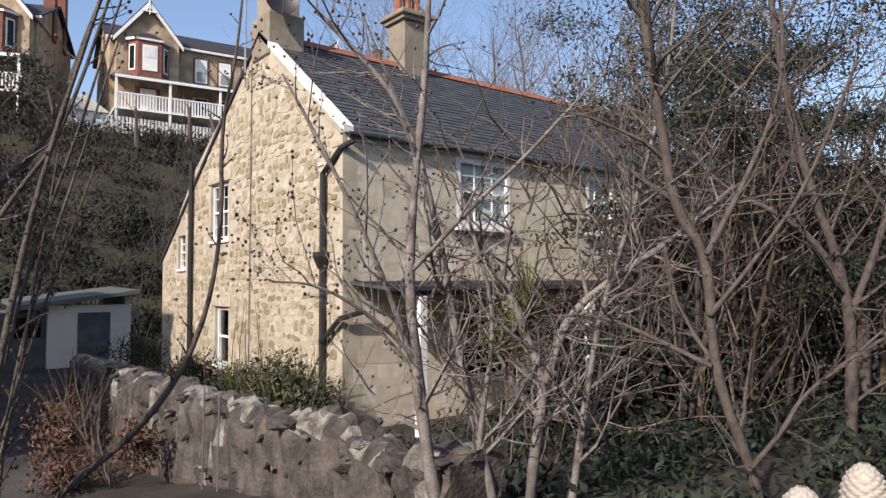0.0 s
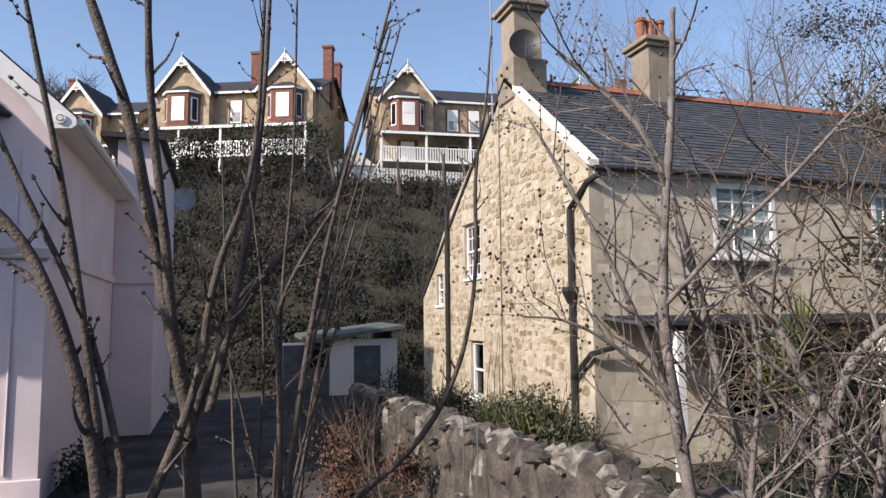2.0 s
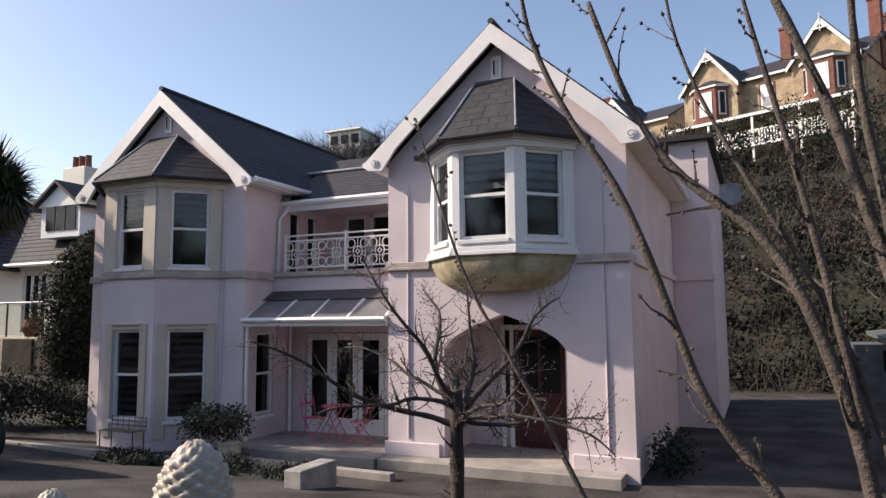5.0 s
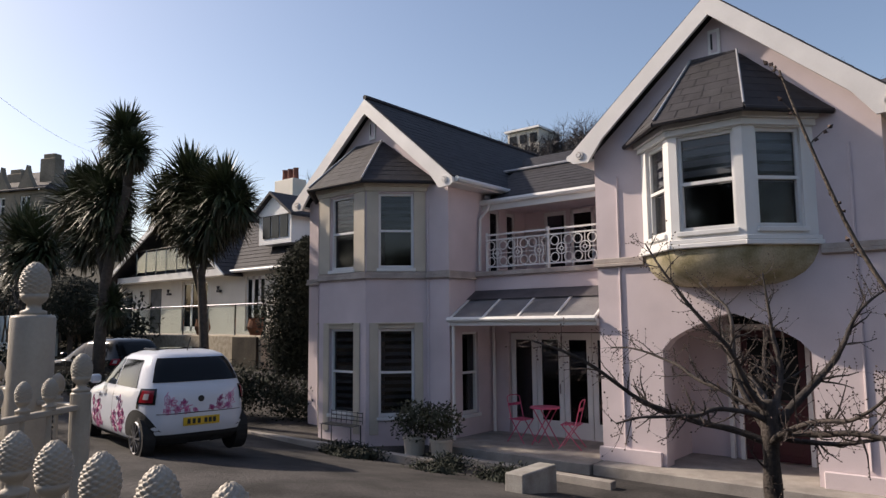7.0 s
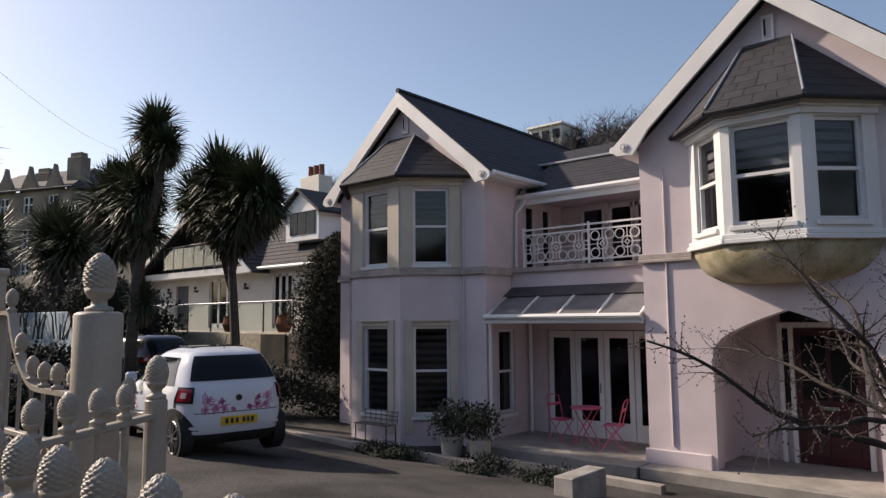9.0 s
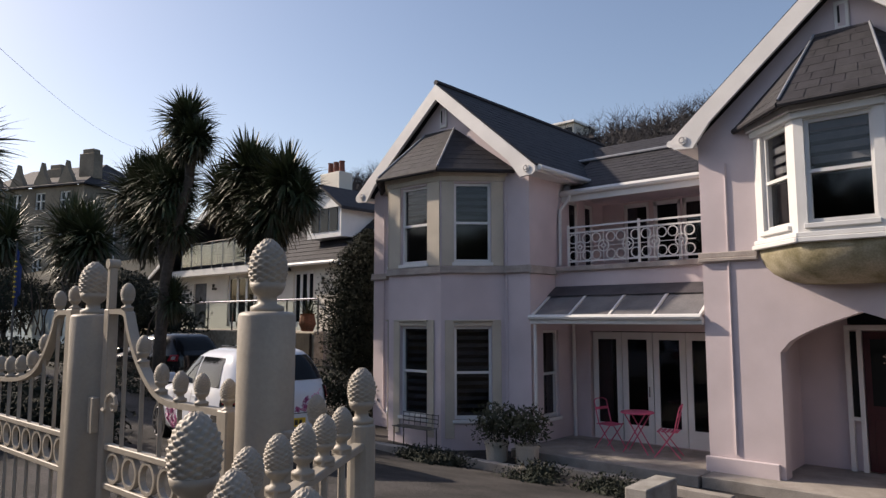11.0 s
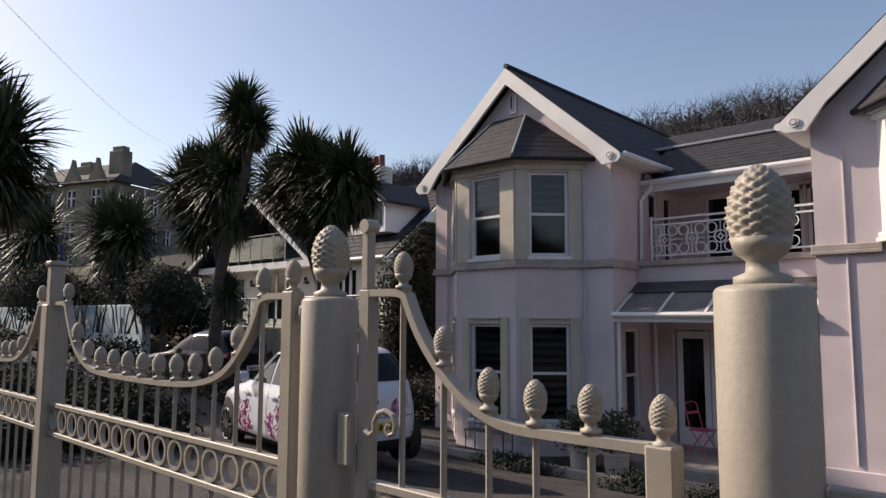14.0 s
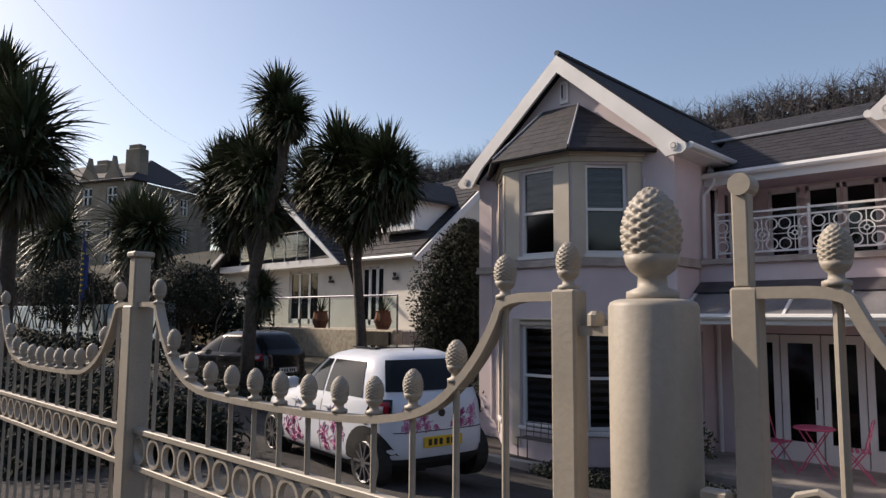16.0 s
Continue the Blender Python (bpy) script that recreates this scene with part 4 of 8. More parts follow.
def add_joined(bm, seed, mtx, squared=False):
    r2 = random.Random(seed)
    n = 4 if squared else r2.choice((4, 5, 6))
    pts = []
    for k in range(n):
        a = 2 * math.pi * (k + (r2.uniform(-0.03, 0.03) if squared else r2.uniform(-0.24, 0.24))) / n + 0.785
        sq = 1 / max(abs(math.cos(a)), abs(math.sin(a))) ** (1.0 if squared else 0.75)
        pts.append((0.47 * sq * math.cos(a) * r2.uniform(0.86, 1.02), 0.47 * sq * math.sin(a) * r2.uniform(0.86, 1.02)))
    lo = [bm.verts.new(mtx @ Vector((x, y, 0))) for x, y in pts]
    hi = [bm.verts.new(mtx @ Vector((x * 0.93, y * 0.91, r2.uniform(0.6, 1.0)))) for x, y in pts]
    bm.faces.new(hi)
    for k in range(n):
        bm.faces.new((lo[k], lo[(k + 1) % n], hi[(k + 1) % n], hi[k]))


for u, z, w, h in lay(rnd, CL, -1.3, 6.9, 0.10, 0.24, 0.12, 0.42):
    y = CBACK - u
    if not (CY + 0.16 < y < CBACK - 0.1) or z + h / 2 > gable_top(y + 0.12) - 0.05 or z + h / 2 > gable_top(max(CY, y - 0.12)) - 0.05 or blocked(u, z, w, h, gable_holes):
        continue
    mt = gm @ Matrix.Translation((u, 0.002, z)) @ Matrix(((1, 0, 0, 0), (0, 0, -1, 0), (0, 1, 0, 0), (0, 0, 0, 1))) @ Matrix.Rotation(rnd.uniform(-0.15, 0.15), 4, "Z") @ Matrix.Diagonal((w, h, rnd.uniform(0.004, 0.026), 1))
    if y < 15.0 and -0.4 < z < 4.6 and count < 300:
        ob = new("stone", rnd.choice(STONES))
        ob.parent = cottage
        ob.matrix_basis = mt
        count += 1
    else:
        add_joined(joined, rnd.random(), mt)
tagged(part("rubble", joined, RUBBLE_J, cottage, "buff and brown rubble stones"), kind="stuff")
joined = BM()
for u, z, w, h in lay(rnd, CRIGHT - CX, -1.3, 4.0, 0.22, 0.32, 0.25, 0.55):
    if u - w / 2 < 0.05 or blocked(u, z, w, h, front_holes, 0.08):
        continue
    mt = fm @ Matrix.Translation((u, 0.002, z)) @ Matrix(((1, 0, 0, 0), (0, 0, -1, 0), (0, 1, 0, 0), (0, 0, 0, 1))) @ Matrix.Diagonal((w, h, rnd.uniform(0.002, 0.006), 1))
    add_joined(joined, rnd.random(), mt, True)
tagged(part("front_stonework", joined, LIMESTONE, cottage, "pale squared front stones"), kind="stuff")

# ---------- rubble boundary wall ----------
bwall = thing("boundary_wall", "thick weathered rubble stone wall with lichen", "stone wall")


def wall_top(y):
    return 0.42 - 0.030 * (y - 4.5) + 0.12 * noise.noise((0, y * 0.9, 0)) + 0.05 * noise.noise((3, y * 3.1, 0))


bm = BM()
prev = None
k = 0
while k <= 170:
    y = 4.2 + k * 0.075
    zt = wall_top(y)
    prof = [(2.94, -1.4), (2.93, -1.0), (2.93, -0.7), (2.94, -0.45), (2.95, zt - 0.5), (2.96, zt - 0.36), (2.98, zt - 0.24), (3.0, zt - 0.13), (3.04, zt - 0.05), (3.12, zt), (3.22, zt + 0.02), (3.32, zt), (3.42, zt - 0.03), (3.52, zt - 0.1), (3.56, -1.4)]
    row = []
    for x, z in prof:
        q = Vector((x * 2.3, y * 2.3, z * 2.3))
        dn = 0.10 * noise.noise(q) + 0.06 * noise.noise(q * 2.7) + 0.05 * noise.noise(q * 6.1)
        row.append(bm.verts.new((x - dn if z < zt - 0.1 else x + 0.3 * dn, y, z + (1.1 * dn if z > zt - 0.3 else 0))))
    if prev:
        for i in range(len(prof) - 1):
            f = bm.faces.new((prev[i], prev[i + 1], row[i + 1], row[i]))
            f.smooth = False
            pale = noise.noise(Vector((prof[i][0] * 3, y * 1.9, prof[i][1] * 0.8))) + 0.35 * noise.noise(Vector((9, y * 7.0, prof[i][1] * 5)))
            f.material_index = 1 if pale > (0.12 if i > 6 else 0.34) else 0
    else:
        bm.faces.new(row)
    prev = row
    k += 1
bm.faces.new(prev[::-1])
part("core", bm, [FLINT, LICHEN], bwall)
ROCKS = []
for s in range(14):
    bm = BM()
    bmesh.ops.create_icosphere(bm, subdivisions=2, radius=0.5)
    for v in bm.verts:
        v.co *= 1 + 0.8 * noise.noise(v.co * 1.7 + Vector((s * 7.3, 0, 0))) + 0.3 * noise.noise(v.co * 5.0 + Vector((s * 3.1, 2, 0)))
        v.co.z *= 0.62
    me = bpy.data.meshes.new("rock")
    bm.to_mesh(me)
    bm.free()
    me.materials.append(LICHEN if s % 5 == 0 else FLINT)
    ROCKS.append(me)
rnd = random.Random(11)
for k in range(220):
    y = 4.3 + 12.2 * rnd.random() ** 1.2
    zt = wall_top(y)
    on_top = rnd.random() < 0.62
    ob = new("stone", rnd.choice(ROCKS))
    ob.parent = bwall
    if on_top:
        loc = Vector((rnd.uniform(2.98, 3.5), y, zt - 0.06))
    else:
        loc = Vector((2.96, y, zt - rnd.uniform(0.1, 1.1)))
    s = rnd.uniform(0.09, 0.26) if on_top else rnd.uniform(0.06, 0.17)
    ob.matrix_basis = Matrix.Translation(loc) @ Euler((rnd.uniform(-0.4, 0.4), rnd.uniform(-0.4, 0.4), rnd.uniform(0, 6.3))).to_matrix().to_4x4() @ Matrix.Diagonal((s * (0.9 if on_top else 0.3), s * 1.3, s * 0.7, 1))
for y in (8.2, 7.75):
    rod = thing("marker_rod", "thin pale rod standing against the stone wall", "rod", "marker rods")
    part("rod", tube(BM(), ((2.80, y, -0.9), (2.82, y, 0.46)), 0.008, 6), SHEDGREY, rod)

# ---------- shed ----------
shed = thing("shed", "small white rendered shed with a grey door and sloping roof", "shed")
sm = run((3.75, 24.5), (6.1, 24.5), (0, 1))
bm = BM()
holed(bm, 2.35, -1.0, 0.95, 0.15, [(0.8, 1.75, -0.95, 0.72)], sm)
part("front_wall", bm, CREAMWALL, shed)
part("side_wall", box(BM(), 3.75, 24.65, -1.0, 3.9, 28, 0.9), CREAMWALL, shed)
part("side_wall", box(BM(), 5.95, 24.65, -1.0, 6.1, 28, 1.2), CREAMWALL, shed)
part("door", box(BM(), 0.8, 0.05, -0.95, 1.75, 0.1, 0.72, 0.01, sm), SHEDGREY, shed, "dark grey boarded door")
bm = BM()
prism(bm, ((2.9, 24.2, 0.86), (6.3, 24.2, 1.30), (6.3, 28.2, 1.40), (2.9, 28.2, 1.0)), (0, 0, 0.12))
part("roof", bm, GREENROOF, shed)
bm = box(BM(), 2.2, 24.8, -1.0, 3.75, 28, 0.75)
part("lean_to", bm, SHEDGREY, shed)
part("lean_to_window", box(BM(), 2.9, 24.76, 0.0, 3.6, 24.795, 0.6), CARGLASS, shed)

# ---------- villas on the hill ----------
def villa(origin, angle, gables, u0, u1, name_label, ground=11.4, chim=()):
    t = thing("villa", name_label, "house", "hill villas")
    M = Matrix.Translation(origin) @ Matrix.Rotation(radians(angle), 4, "Z")

    def B(name, x0, y0, z0, x1, y1, z1, m, parent=None, label=""):
        return part(name, box(BM(), x0, y0, z0, x1, y1, z1, 0, M), m, parent or t, label)
    B("wall", u0, 0, ground - 1, u1, 8, 18.4, VILLASTONE, None, "buff stone walls")
    # main roof
    for a, b, c, d in (((u0 - .3, -0.3, 18.4), (u1 + .3, -0.3, 18.4), (u1 + .3, 4, 20.6), (u0 - .3, 4, 20.6)), ((u1 + .3, 8.3, 18.4), (u0 - .3, 8.3, 18.4), (u0 - .3, 4, 20.6), (u1 + .3, 4, 20.6))):
        prism(bm2 := BM(), [M @ Vector(p) for p in (a, b, c, d)], (0, 0, 0.12))
        part("roof_slope", bm2, SLATE, t, "dark slate roof")
    B("eave_board", u0 - .3, -0.34, 18.28, u1 + .3, -0.28, 18.44, WHITE)
    for x0, x1 in ((u0, u0 + 0.02), (u1 - 0.02, u1)):
        prism(bm2 := BM(), [M @ Vector(p) for p in ((x0, 0, 18.4), (x0, 8, 18.4), (x0, 4, 20.5))], M.to_3x3() @ Vector((0.02, 0, 0)))
        part("gable_end", bm2, VILLASTONE, t)
    for g in gables:
        w = 2.25
        B("gable_wall", g - 2.0, -0.9, ground, g + 2.0, 0, 18.3, VILLASTONE)
        prism(bm2 := BM(), [M @ Vector(p) for p in ((g - 2.0, -0.9, 18.3), (g + 2.0, -0.9, 18.3), (g, -0.9, 20.75))], M.to_3x3() @ Vector((0, 4.5, 0)))
        part("gable_head", bm2, VILLASTONE, t)
        for s in (-1, 1):
            a, d = Vector((g + s * w, -1.2, 18.1)), Vector((g, -1.2, 20.95))
            prism(bm2 := BM(), [M @ p for p in (a, d, d + Vector((0, 4.8, 0)), a + Vector((0, 4.8, 0)))], (0, 0, 0.12))
            part("roof_slope", bm2, SLATE, t)
            prism(bm2 := BM(), [M @ (p + Vector((0, -0.06, 0))) for p in (a, d, d - Vector((0, 0, 0.36)), a - Vector((0, 0, 0.30)))], M.to_3x3() @ Vector((0, 0.06, 0)))
            part("bargeboard", bm2, WHITE, t, "white bargeboard")
        for q in (((g - 0.5, 20.2), (g + 0.5, 20.2)), ((g, 20.0), (g, 21.2)), ((g - 0.25, 20.2), (g, 20.6)), ((g + 0.25, 20.2), (g, 20.6))):
            part("finial_strut", tube(BM(), [M @ Vector((x, -1.27, z)) for x, z in q], 0.05, 4), WHITE, t)
        # canted bay at first floor, red dressings
        pts = [(g - 1.35, -0.9), (g - 0.75, -1.6), (g + 0.75, -1.6), (g + 1.35, -0.9)]
        for z0, z1 in ((15.5, 18.05),):
            prism(bm2 := BM(), [M @ Vector((x, y, z0)) for x, y in pts], (0, 0, z1 - z0))
            bayp = part("bay", bm2, VILLARED, t, "red brick canted bay")
            prism(bm2 := BM(), [M @ Vector((g + (x - g) * 1.12, y - 0.1, z1)) for x, y in pts], (0, 0, 0.16))
            part("bay_cornice", bm2, WHITE, bayp)
            top = [M @ Vector((g + (x - g) * 0.3, -0.9 + (y + 0.9) * 0.15, 18.75)) for x, y in pts]
            low = [M @ Vector((g + (x - g) * 1.14, y - 0.12 if y < -1 else y, 18.2)) for x, y in pts]
            bm2 = BM()
            lo, hi = [bm2.verts.new(p) for p in low], [bm2.verts.new(p) for p in top]
            for i in range(3):
                bm2.faces.new((lo[i], lo[i + 1], hi[i + 1], hi[i]))
            bm2.faces.new(hi)
            part("bay_roof", bm2, SLATE, bayp)
            for i in range(3):
                p0, p1 = Vector((*pts[i], 0)), Vector((*pts[i + 1], 0))
                mm = M @ run(p0, p1, (-(p1.y - p0.y), p1.x - p0.x))
                ln = (p1 - p0).length
                mg = 0.28 if i == 1 else 0.2
                wv = part("window", box(BM(), mg, -0.04, 16.0, ln - mg, 0.02, 17.75, 0, mm), WHITE, bayp, "white sash window")
                if i != 1:
                    part("pane", box(BM(), mg + 0.08, -0.06, 16.1, ln - mg - 0.08, -0.045, 17.65, 0, mm), CARGLASS, wv)
                else:
                    part("pane", box(BM(), mg + 0.1, -0.06, 16.9, ln - mg - 0.1, -0.045, 17.65, 0, mm), BLIND_L, wv)
        wv = B("window", g - 0.8, -0.96, 13.3, g + 0.8, -0.9, 15.0, VILLARED)
        part("pane", box(BM(), g - 0.5, -1.0, 13.2, g + 0.5, -0.97, 14.9, 0, M), BLIND_L, wv)
    u = u0 + 0.9
    while u < u1 - 0.7:
        if all(abs(u - g) > 2.6 for g in gables):
            wv = B("window", u - 0.55, -0.05, 16.0, u + 0.55, 0, 17.9, VILLARED)
            part("frame", box(BM(), u - 0.42, -0.09, 16.1, u + 0.42, -0.055, 17.8, 0, M), WHITE, wv)
            part("pane", box(BM(), u - 0.32, -0.11, 16.2, u + 0.32, -0.095, 16.9, 0, M), BLIND_D, wv)
            wv = B("window", u - 0.55, -0.05, 13.0, u + 0.55, 0, 15.0, WHITE)
            part("pane", box(BM(), u - 0.42, -0.07, 13.1, u + 0.42, -0.055, 14.9, 0, M), CARGLASS, wv)
        u += 1.7
    # verandah and balcony
    prism(bm2 := BM(), [M @ Vector(p) for p in ((u0, -3.1, 15.05), (u1, -3.1, 15.05), (u1, -0.02, 15.6), (u0, -0.02, 15.6))], (0, 0, 0.1))
    part("verandah_roof", bm2, GREENROOF, t)
    B("verandah_fascia", u0, -3.14, 14.9, u1, -3.08, 15.08, WHITE)
    B("balcony_floor", u0, -3.1, 12.85, u1, 0, 13.0, WHITE)
    u = u0 + 0.1
    while u <= u1:
        B("verandah_post", u - 0.07, -3.05, 11.2, u + 0.07, -2.92, 15.05, WHITE)
        u += (u1 - u0 - 0.2) / max(2, round((u1 - u0) / 3.4))
    B("hand_rail", u0, -3.04, 13.9, u1, -2.96, 13.98, WHITE)
    bm2 = BM()
    u = u0
    while u < u1:
        box(bm2, u, -3.02, 13.0, u + 0.09, -2.99, 13.9, 0, M)
        u += 0.19
    tagged(part("baluster_run", bm2, WHITE, t), kind="stuff")
    for cu, cv, zt, cm in chim:
        B("chimney", cu - 0.35, cv - 0.35, 18.0, cu + 0.35, cv + 0.35, zt, cm)
        part("chimney_cap", box(BM(), cu - 0.42, cv - 0.42, zt, cu + 0.42, cv + 0.42, zt + 0.2, 0, M), cm, t)
    return t


villa((13.3, 50.6, 0), -6, [0.0], -2.3, 11.0, "buff stone villa with red brick bay and white balcony", chim=((9.0, 4, 22.0, VILLARED),))
villa((4.6, 50.8, 0), -23, [0.0, -7.7], -10.0, 2.2, "buff stone villa with twin gables and a white verandah", chim=((-3.6, 3.0, 22.4, VILLARED), (2.0, 3.4, 22.8, VILLARED), (2.0, 6.0, 22.4, VILLARED)))
villa((-8.0, 60.5, 0), -23, [-3.0], -12.0, 1.5, "buff stone villa half hidden behind the slate roofs", chim=((-6, 3.0, 22.4, VILLARED),))
villa((27.5, 50.0, 0), -4, [0.0], -2.4, 9.0, "buff stone villa above the cottage roof", chim=((6.0, 3.0, 22.4, VILLARED),))
fence = thing("picket_fence", "pale picket fence along the terrace edge of the hill", "fence")
bm = BM()
for k in range(70):
    x = 10.0 + k * 0.22
    box(bm, x, 46.6, 10.9, x + 0.12, 46.65, 12.1)
box(bm, 10, 46.66, 11.7, 25.4, 46.7, 11.8)
tagged(part("picket_run", bm, WHITE, fence), kind="stuff")
rw = put("retaining_wall", box(BM(), 2, 46.0, 6.5, 26, 46.5, 10.9, 0.1), RUBBLE_J)
tagged(rw, "rough stone retaining wall below the villas", "retaining wall", kind="structure")
gs = thing("garden_building", "low white garden building beside the villas", "outbuilding")
part("wall", box(BM(), 7.6, 48.6, 10.6, 10.4, 50, 12.6), WHITE, gs)
prism(bm := BM(), ((7.4, 48.4, 12.6), (10.6, 48.4, 12.6), (9.0, 48.4, 13.7)), (0, 2, 0))
part("roof", bm, CREAMWALL, gs)


# ---------- gates and railings ----------
FENCE_Y = 1.68


def cone_mesh(h, name="finial"):
    """A cast pine-cone finial: moulded neck and a cone of overlapping scales. Base at z 0, height h."""
    bm = BM()
    s = h / 0.105
    neck = [(0.024, 0), (0.024, 0.008), (0.014, 0.012), (0.013, 0.022), (0.02, 0.027), (0.024, 0.034), (0.026, 0.042)]
    lathe(bm, [(r * s, z * s) for r, z in neck], n=14)
    rows, n, su, sv = 15, 9, 6, 3
    z0, z1 = 0.036, 0.105
    prof = lambda t: 0.0262 * math.sin(math.pi * min(1, 0.24 + 0.76 * t) * 0.985) ** 0.52
    rings = []
    for j in range(rows * sv + 1):
        t = j / (rows * sv)
        ringv = []
        for k in range(n * su):
            u = k / (n * su)
            lat = abs(math.sin(math.pi * (u * n + t * rows * 0.5))) * abs(math.sin(math.pi * (u * n - t * rows * 0.5)))
            r = prof(t) * (0.95 + 0.17 * lat ** 0.7 * min(1, 5 * (1 - t)))
            a = 2 * math.pi * u
            ringv.append(bm.verts.new((r * s * math.cos(a), r * s * math.sin(a), (z0 + (z1 - z0) * t + 0.0022 * lat) * s)))
        rings.append(ringv)
    for a, b in zip(rings, rings[1:]):
        for k in range(n * su):
            bm.faces.new((a[k], a[(k + 1) % (n * su)], b[(k + 1) % (n * su)], b[k]))
    bm.faces.new(rings[-1])
    bmesh.ops.recalc_face_normals(bm, faces=bm.faces[:])
    me = bpy.data.meshes.new(name)
    for f in bm.faces:
        f.smooth = True
    bm.to_mesh(me)
    bm.free()
    me.materials.append(IVORY)
    return me


CONE = cone_mesh(0.099)
CONE_BIG = cone_mesh(0.215)
CONE_MID = cone_mesh(0.14)


def finial(parent, p, me=None):
    ob = new("finial", me or CONE)
    ob.parent = parent
    ob.location = p
    return ob


def pier(x, y, top, r=0.084):
    t = thing("gate_pier", "round ivory painted gate post with a pine cone finial", "gate post", "gate posts")
    bm = lathe(BM(), [(r, -0.05), (r, top - 0.012), (r - 0.004, top - 0.004), (r - 0.012, top), (r * 0.75, top + 0.002)], (x, y, 0), 28)
    part("shaft", bm, IVORY, t, smooth=False)
    for p in t.children:
        for f in p.data.polygons:
            f.use_smooth = len(f.vertices) == 4
    finial(t, (x, y, top), CONE_BIG)
    return t


pierA = pier(-5.39, FENCE_Y, 1.635)
pierB = pier(-4.15, FENCE_Y, 1.635)

RING_Z0, RING_Z1 = 0.980, 1.125


def leaf_gate(name, label, stations, x0, x1, bars_z0=0.06, ring_r=0.052, cones=None, pitch=0.125):
    """A gate leaf in the plane of the fence; stations: the line of the top bar as (x, z)."""
    t = thing(name, label, "gate")
    y = FENCE_Y

    def top(x):
        for (xa, za), (xb, zb) in zip(stations, stations[1:]):
            if min(xa, xb) <= x <= max(xa, xb):
                return za + (zb - za) * (x - xa) / (xb - xa) if xb != xa else max(za, zb)
        return stations[-1][1]
    for _ in range(2):
        cut = [stations[0]]
        for p, q in zip(stations, stations[1:]):
            cut += [(p[0] * 0.75 + q[0] * 0.25, p[1] * 0.75 + q[1] * 0.25), (p[0] * 0.25 + q[0] * 0.75, p[1] * 0.25 + q[1] * 0.75)]
        stations = cut + [stations[-1]]
    bm = BM()
    rows = []
    for i, (x, z) in enumerate(stations):
        a, b = stations[max(i - 1, 0)], stations[min(i + 1, len(stations) - 1)]
        dd = Vector((b[0] - a[0], 0, b[1] - a[1])).normalized()
        nn = Vector((-dd.z, 0, dd.x)) * 0.010
        c = Vector((x, y, z))
        rows.append([c - nn + Vector((0, -0.019, 0)), c + nn + Vector((0, -0.019, 0)), c + nn + Vector((0, 0.019, 0)), c - nn + Vector((0, 0.019, 0))])
    vs = [[bm.verts.new(p) for p in r] for r in rows]
    for r0, r1 in zip(vs, vs[1:]):
        for q in range(4):
            bm.faces.new((r0[q], r0[(q + 1) % 4], r1[(q + 1) % 4], r1[q]))
    bm.faces.new(vs[0])
    bm.faces.new(vs[-1][::-1])
    part("top_bar", bm, IVORY, t)
    for z in (RING_Z0 - 0.012, RING_Z1 - 0.012, 0.08):
        part("cross_bar", box(BM(), x0, y - 0.016, z, x1, y + 0.016, z + 0.024, 0.003), IVORY, t)
    n = int(round((x1 - x0) / pitch))
    places = cones or [x0 + (x1 - x0) * k / n for k in range(1, n)]
    for x in places:
        zt = top(x)
        part("bar", tube(BM(), ((x, y, RING_Z1), (x, y, zt)), 0.0085, 8), IVORY, t)
        part("bar", tube(BM(), ((x, y, 0.09), (x, y, RING_Z0 - 0.01)), 0.0085, 8), IVORY, t)
    r = (RING_Z1 - RING_Z0 - 0.026) / 2
    m2 = int((x1 - x0) / (2 * r + 0.012))
    for k in range(m2):
        bm = BM()
        ring(bm, (x0 + (x1 - x0) * (k + 0.5) / m2, y, (RING_Z0 + RING_Z1) / 2 + 0.001), r - 0.012, 0.0125, 0.011, 18)
        part("ring", bm, IVORY, t)
    for x in places:
        zt = top(x)
        part("pad", box(BM(), x - 0.017, y - 0.017, zt - 0.005, x + 0.017, y + 0.017, zt + 0.02, 0.003), IVORY, t)
        finial(t, (x, y, zt + 0.014))
    return t


# wide drive gate: two leaves that meet at x = -7.80
LOW = 1.325
TOPZ = 1.635
MEET = -7.745
TOPB = 1.645
sweep = [(0.20, TOPB), (0.215, 1.605), (0.29, 1.49), (0.37, 1.411), (0.50, 1.345), (0.65, 1.318), (1.14, 1.312), (1.45, 1.318), (1.62, 1.335), (1.78, 1.376), (1.90, 1.479), (1.97, 1.58), (1.995, TOPB)]
cone_at = [0.20 + 0.1496 * k for k in range(13)]
st1 = [(MEET + 0.03, TOPB)] + [(MEET + u, z) for u, z in sweep] + [(-5.60, TOPB)]
g1 = leaf_gate("drive_gate", "ivory iron drive gate leaf with cone finials and rings", st1, MEET + 0.03, -5.58, cones=[MEET + u for u in cone_at])
st2 = [(MEET - 2.145, TOPB)] + [(MEET - u, z) for u, z in sweep[::-1]] + [(MEET - 0.03, TOPB)]
g2 = leaf_gate("drive_gate", "ivory iron drive gate leaf with cone finials and rings", st2, MEET - 2.165, MEET - 0.03, cones=[MEET - u for u in cone_at])
part("meeting_stile", box(BM(), MEET - 0.045, FENCE_Y - 0.05, 0.05, MEET + 0.045, FENCE_Y + 0.05, TOPZ + 0.005, 0.006), IVORY, g1)
bm = box(BM(), MEET - 0.03, FENCE_Y - 0.035, TOPZ, MEET + 0.03, FENCE_Y + 0.035, 1.845, 0.006)
